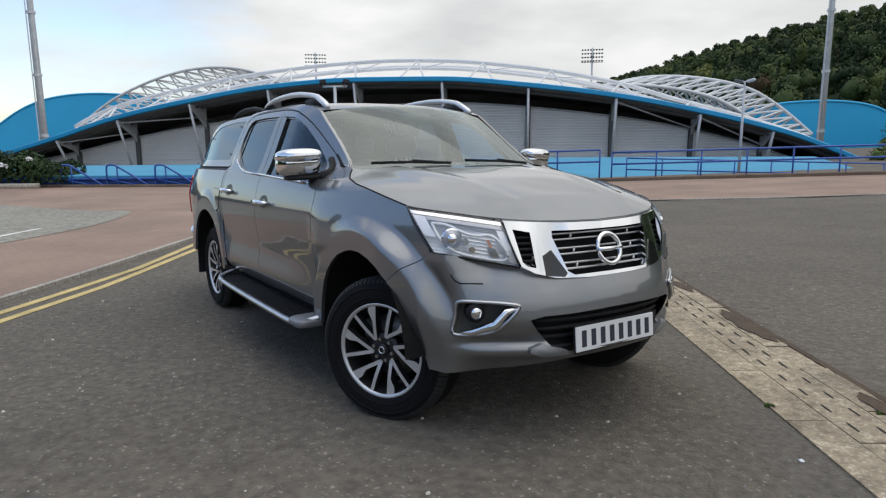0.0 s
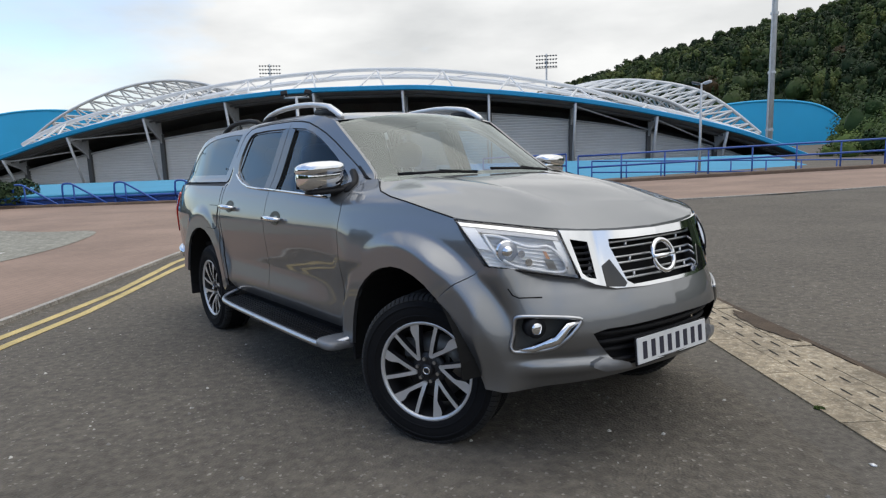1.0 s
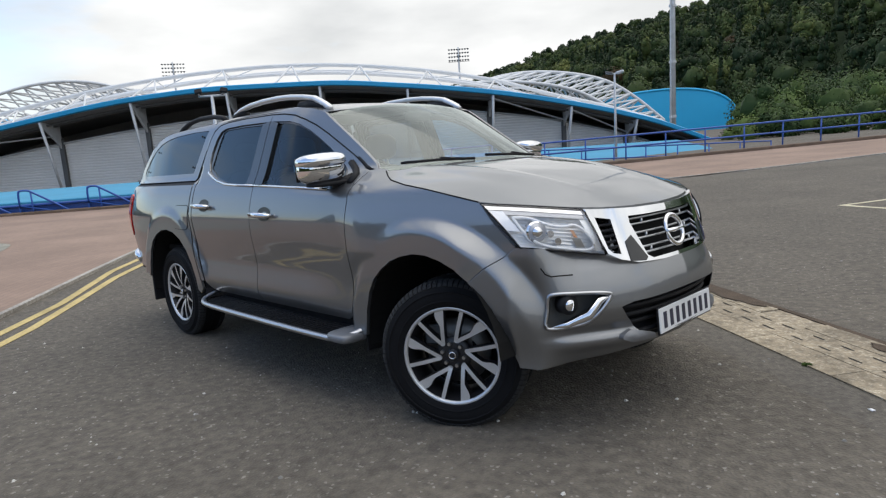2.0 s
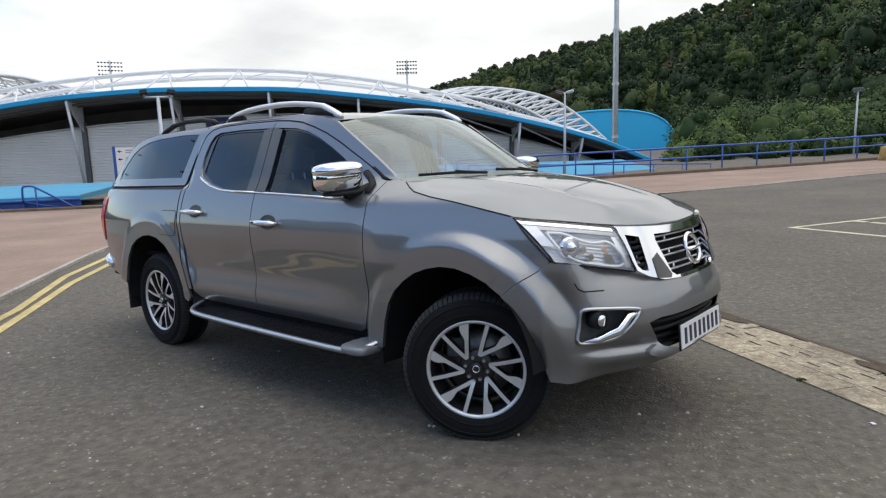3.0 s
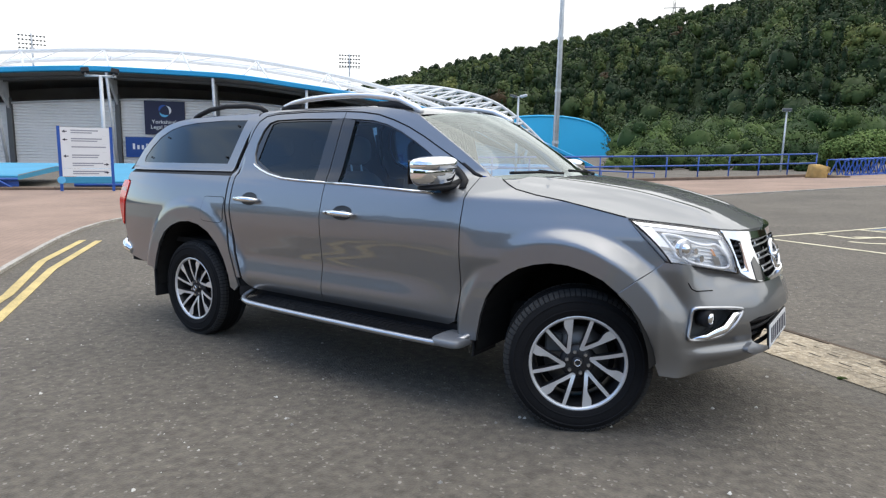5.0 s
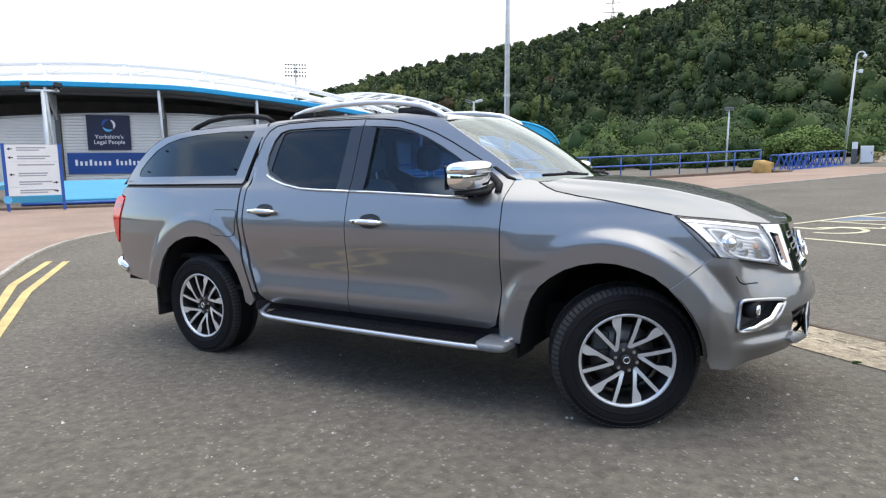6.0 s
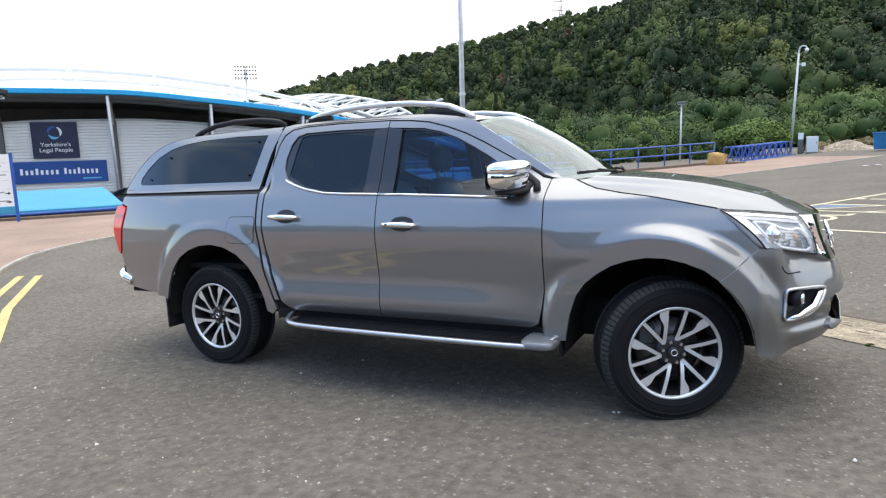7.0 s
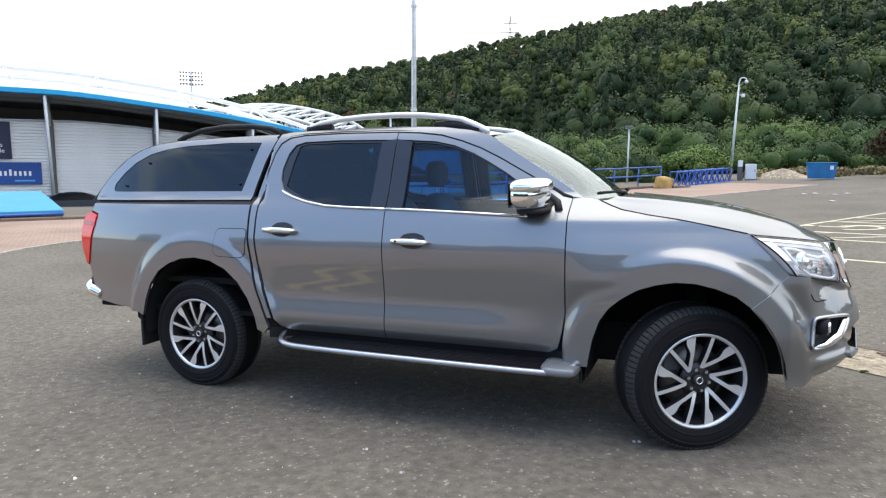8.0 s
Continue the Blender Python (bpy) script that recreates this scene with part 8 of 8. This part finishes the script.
def wheel(m, sgn):
    """A wheel whose outer face looks along -y; m sets it on the truck."""
    root = empty("wheel", m)
    root.parent = car
    R = 0.366
    tp = [(0.122, 0.235), (0.128, 0.262), (0.130, 0.300), (0.124, 0.330), (0.108, 0.352), (0.085, R - 0.003), (0.05, R), (-0.05, R), (-0.085, R - 0.003), (-0.108, 0.352), (-0.124, 0.330), (-0.131, 0.300), (-0.128, 0.262), (-0.118, 0.240), (-0.112, 0.232)]
    tyre = part("tyre", mesh_of("tyre", *lathe(tp, 64), RUBBER, True), RUBBER, root, "black road tyre")
    for y in (-0.06, -0.02, 0.02, 0.06):
        part("tread_groove", mesh_of("tread_groove", *lathe([(y - 0.005, R - 0.001), (y - 0.004, R + 0.0015), (y + 0.004, R + 0.0015), (y + 0.005, R - 0.001)], 64), UNDERBODY), UNDERBODY, tyre)
    vs, fs = [], []
    for k in range(84):
        a0, a1 = 2 * math.pi * (k + 0.10) / 84, 2 * math.pi * (k + 0.88) / 84
        for side in (-1, 1):
            n = len(vs)
            for a in (a0, a1):
                for y, r in ((0.064, R + 0.0015), (0.086, R - 0.0005), (0.107, 0.3545), (0.1165, 0.341)):
                    vs.append(Vector((r * math.cos(a + 0.012 * side), y * side, r * math.sin(a + 0.012 * side))))
                    vs.append(Vector(((r + 0.004) * math.cos(a + 0.012 * side), (y + 0.002) * side, (r + 0.004) * math.sin(a + 0.012 * side))))
            for i in range(3):
                q = n + 2 * i
                fs += [(q + 1, q + 3, q + 11, q + 9), (q, q + 2, q + 3, q + 1), (q + 8, q + 9, q + 11, q + 10)]
            fs += [(n, n + 1, n + 9, n + 8), (n + 6, n + 14, n + 15, n + 7)]
    tagged(part("shoulder_tread", mesh_of("shoulder_tread", vs, fs, TREAD), TREAD, tyre), kind="stuff")
    for r in (0.318, 0.272):
        part("sidewall_ring", mesh_of("sidewall_ring", *lathe([(-0.1275 if r > 0.3 else -0.1285, r + 0.006), (-0.1325, r + 0.002), (-0.1325, r - 0.002), (-0.1275 if r > 0.3 else -0.1285, r - 0.006)], 64), RUBBER, True), RUBBER, tyre)
    rim = part("rim", mesh_of("rim", *lathe([(-0.106, 0.225), (-0.116, 0.228), (-0.121, 0.238), (-0.119, 0.243), (-0.112, 0.244)], 56), ALLOY, True), ALLOY, root, "machined alloy wheel rim")
    part("rim_barrel", mesh_of("rim_barrel", *lathe([(0.10, 0.228), (0.06, 0.207), (-0.04, 0.207), (-0.085, 0.216), (-0.108, 0.2255)], 48), ALLOY_DARK, True), ALLOY_DARK, rim)
    part("brake_disc", mesh_of("brake_disc", *lathe([(0.0, 0.06), (0.0, 0.165), (0.02, 0.165), (0.02, 0.06)], 40), BRAKE, True), BRAKE, root)
    part("brake_back", mesh_of("brake_back", *lathe([(0.055, 0.0), (0.055, 0.204)], 32), UNDERBODY), UNDERBODY, root)
    part("caliper", box((-0.16, -0.03, 0.03), (-0.07, 0.04, 0.13)), DARK_STEEL, root, bevel=0.01)

    def arm(a0, r0, a1, r1, edges, name):
        """A flat-faced arm; edges(t) gives its two sides across at t from hub to rim."""
        bm = bmesh.new()
        rings = []
        n = 10
        c0, c1 = Vector((r0 * math.cos(a0), 0, r0 * math.sin(a0))), Vector((r1 * math.cos(a1), 0, r1 * math.sin(a1)))
        d = (c1 - c0).normalized()
        s = Vector((-d.z, 0, d.x))
        for i in range(n + 1):
            t = i / n
            lo, hi = edges(t)
            y = -0.088 - 0.014 * math.sin(math.pi * 0.5 * min(1, t * 1.6)) - 0.008 * t
            c = c0.lerp(c1, t)
            ring = []
            for k, dy in ((lo, 0.0), (hi, 0.0), (hi + 0.003, 0.035), (lo - 0.003, 0.035)):
                q = c + s * k
                ring.append(bm.verts.new((q.x, y + dy, q.z)))
            rings.append(ring)
        for i in range(n):
            for k in range(4):
                bm.faces.new((rings[i][k], rings[i][(k + 1) % 4], rings[i + 1][(k + 1) % 4], rings[i + 1][k])).material_index = min(k, 1)
        bm.faces.new(rings[0])
        bm.faces.new(rings[-1])
        ob = part(name, bm, ALLOY, rim)
        ob.data.materials.append(ALLOY_DARK)
        return ob

    # six V-shaped pairs: a slim arm and an arm that steps out broad at the rim
    for k in range(6):
        a = 2 * math.pi * k / 6 + radians(15)
        arm(a - 0.05, 0.070, a - 0.62, 0.231, lambda t: (-0.0105, 0.0085 + 0.026 * ease(0.48, 0.80, t)), "wide_spoke")
        arm(a + 0.02, 0.068, a - 0.02, 0.231, lambda t: (-0.0095, 0.0095), "narrow_spoke")
        tip = Vector((0.073 * math.cos(a - 0.02), 0, 0.073 * math.sin(a - 0.02)))
        part("spoke_root", tube(tip + Vector((0, -0.0885, 0)), tip + Vector((0, -0.060, 0)), 0.0125, 0.015, 12), ALLOY, rim)
        b = a - 0.5
        part("wheel_nut", tube((0.055 * math.cos(b), -0.078, 0.055 * math.sin(b)), (0.055 * math.cos(b), -0.098, 0.055 * math.sin(b)), 0.0105, 0.009, 6), SATIN, rim)
    part("hub", mesh_of("hub", *lathe([(-0.066, 0.088), (-0.080, 0.080), (-0.084, 0.05), (-0.084, 0.0)], 32), ALLOY_DARK, True), ALLOY_DARK, rim)
    cap = part("centre_cap", mesh_of("centre_cap", *lathe([(-0.080, 0.033), (-0.100, 0.031), (-0.104, 0.026), (-0.104, 0.0)], 28), ALLOY_DARK, True), ALLOY_DARK, rim)
    part("cap_ring", mesh_of("cap_ring", *lathe([(-0.1035, 0.019), (-0.107, 0.018), (-0.107, 0.014), (-0.1035, 0.013)], 24), CHROME, True), CHROME, cap)
    return root


STEER = 28
wheel(pose(-0.040, -0.735, 0.356, 0, 0, STEER), 1)
wheel(pose(-3.165, -0.735, 0.360, 0, -30, 0), 1)
wheel(pose(-0.028, 0.735, 0.360, 0, 20, 180 + STEER), -1)
wheel(pose(-3.155, 0.735, 0.362, 0, 33, 180), -1)
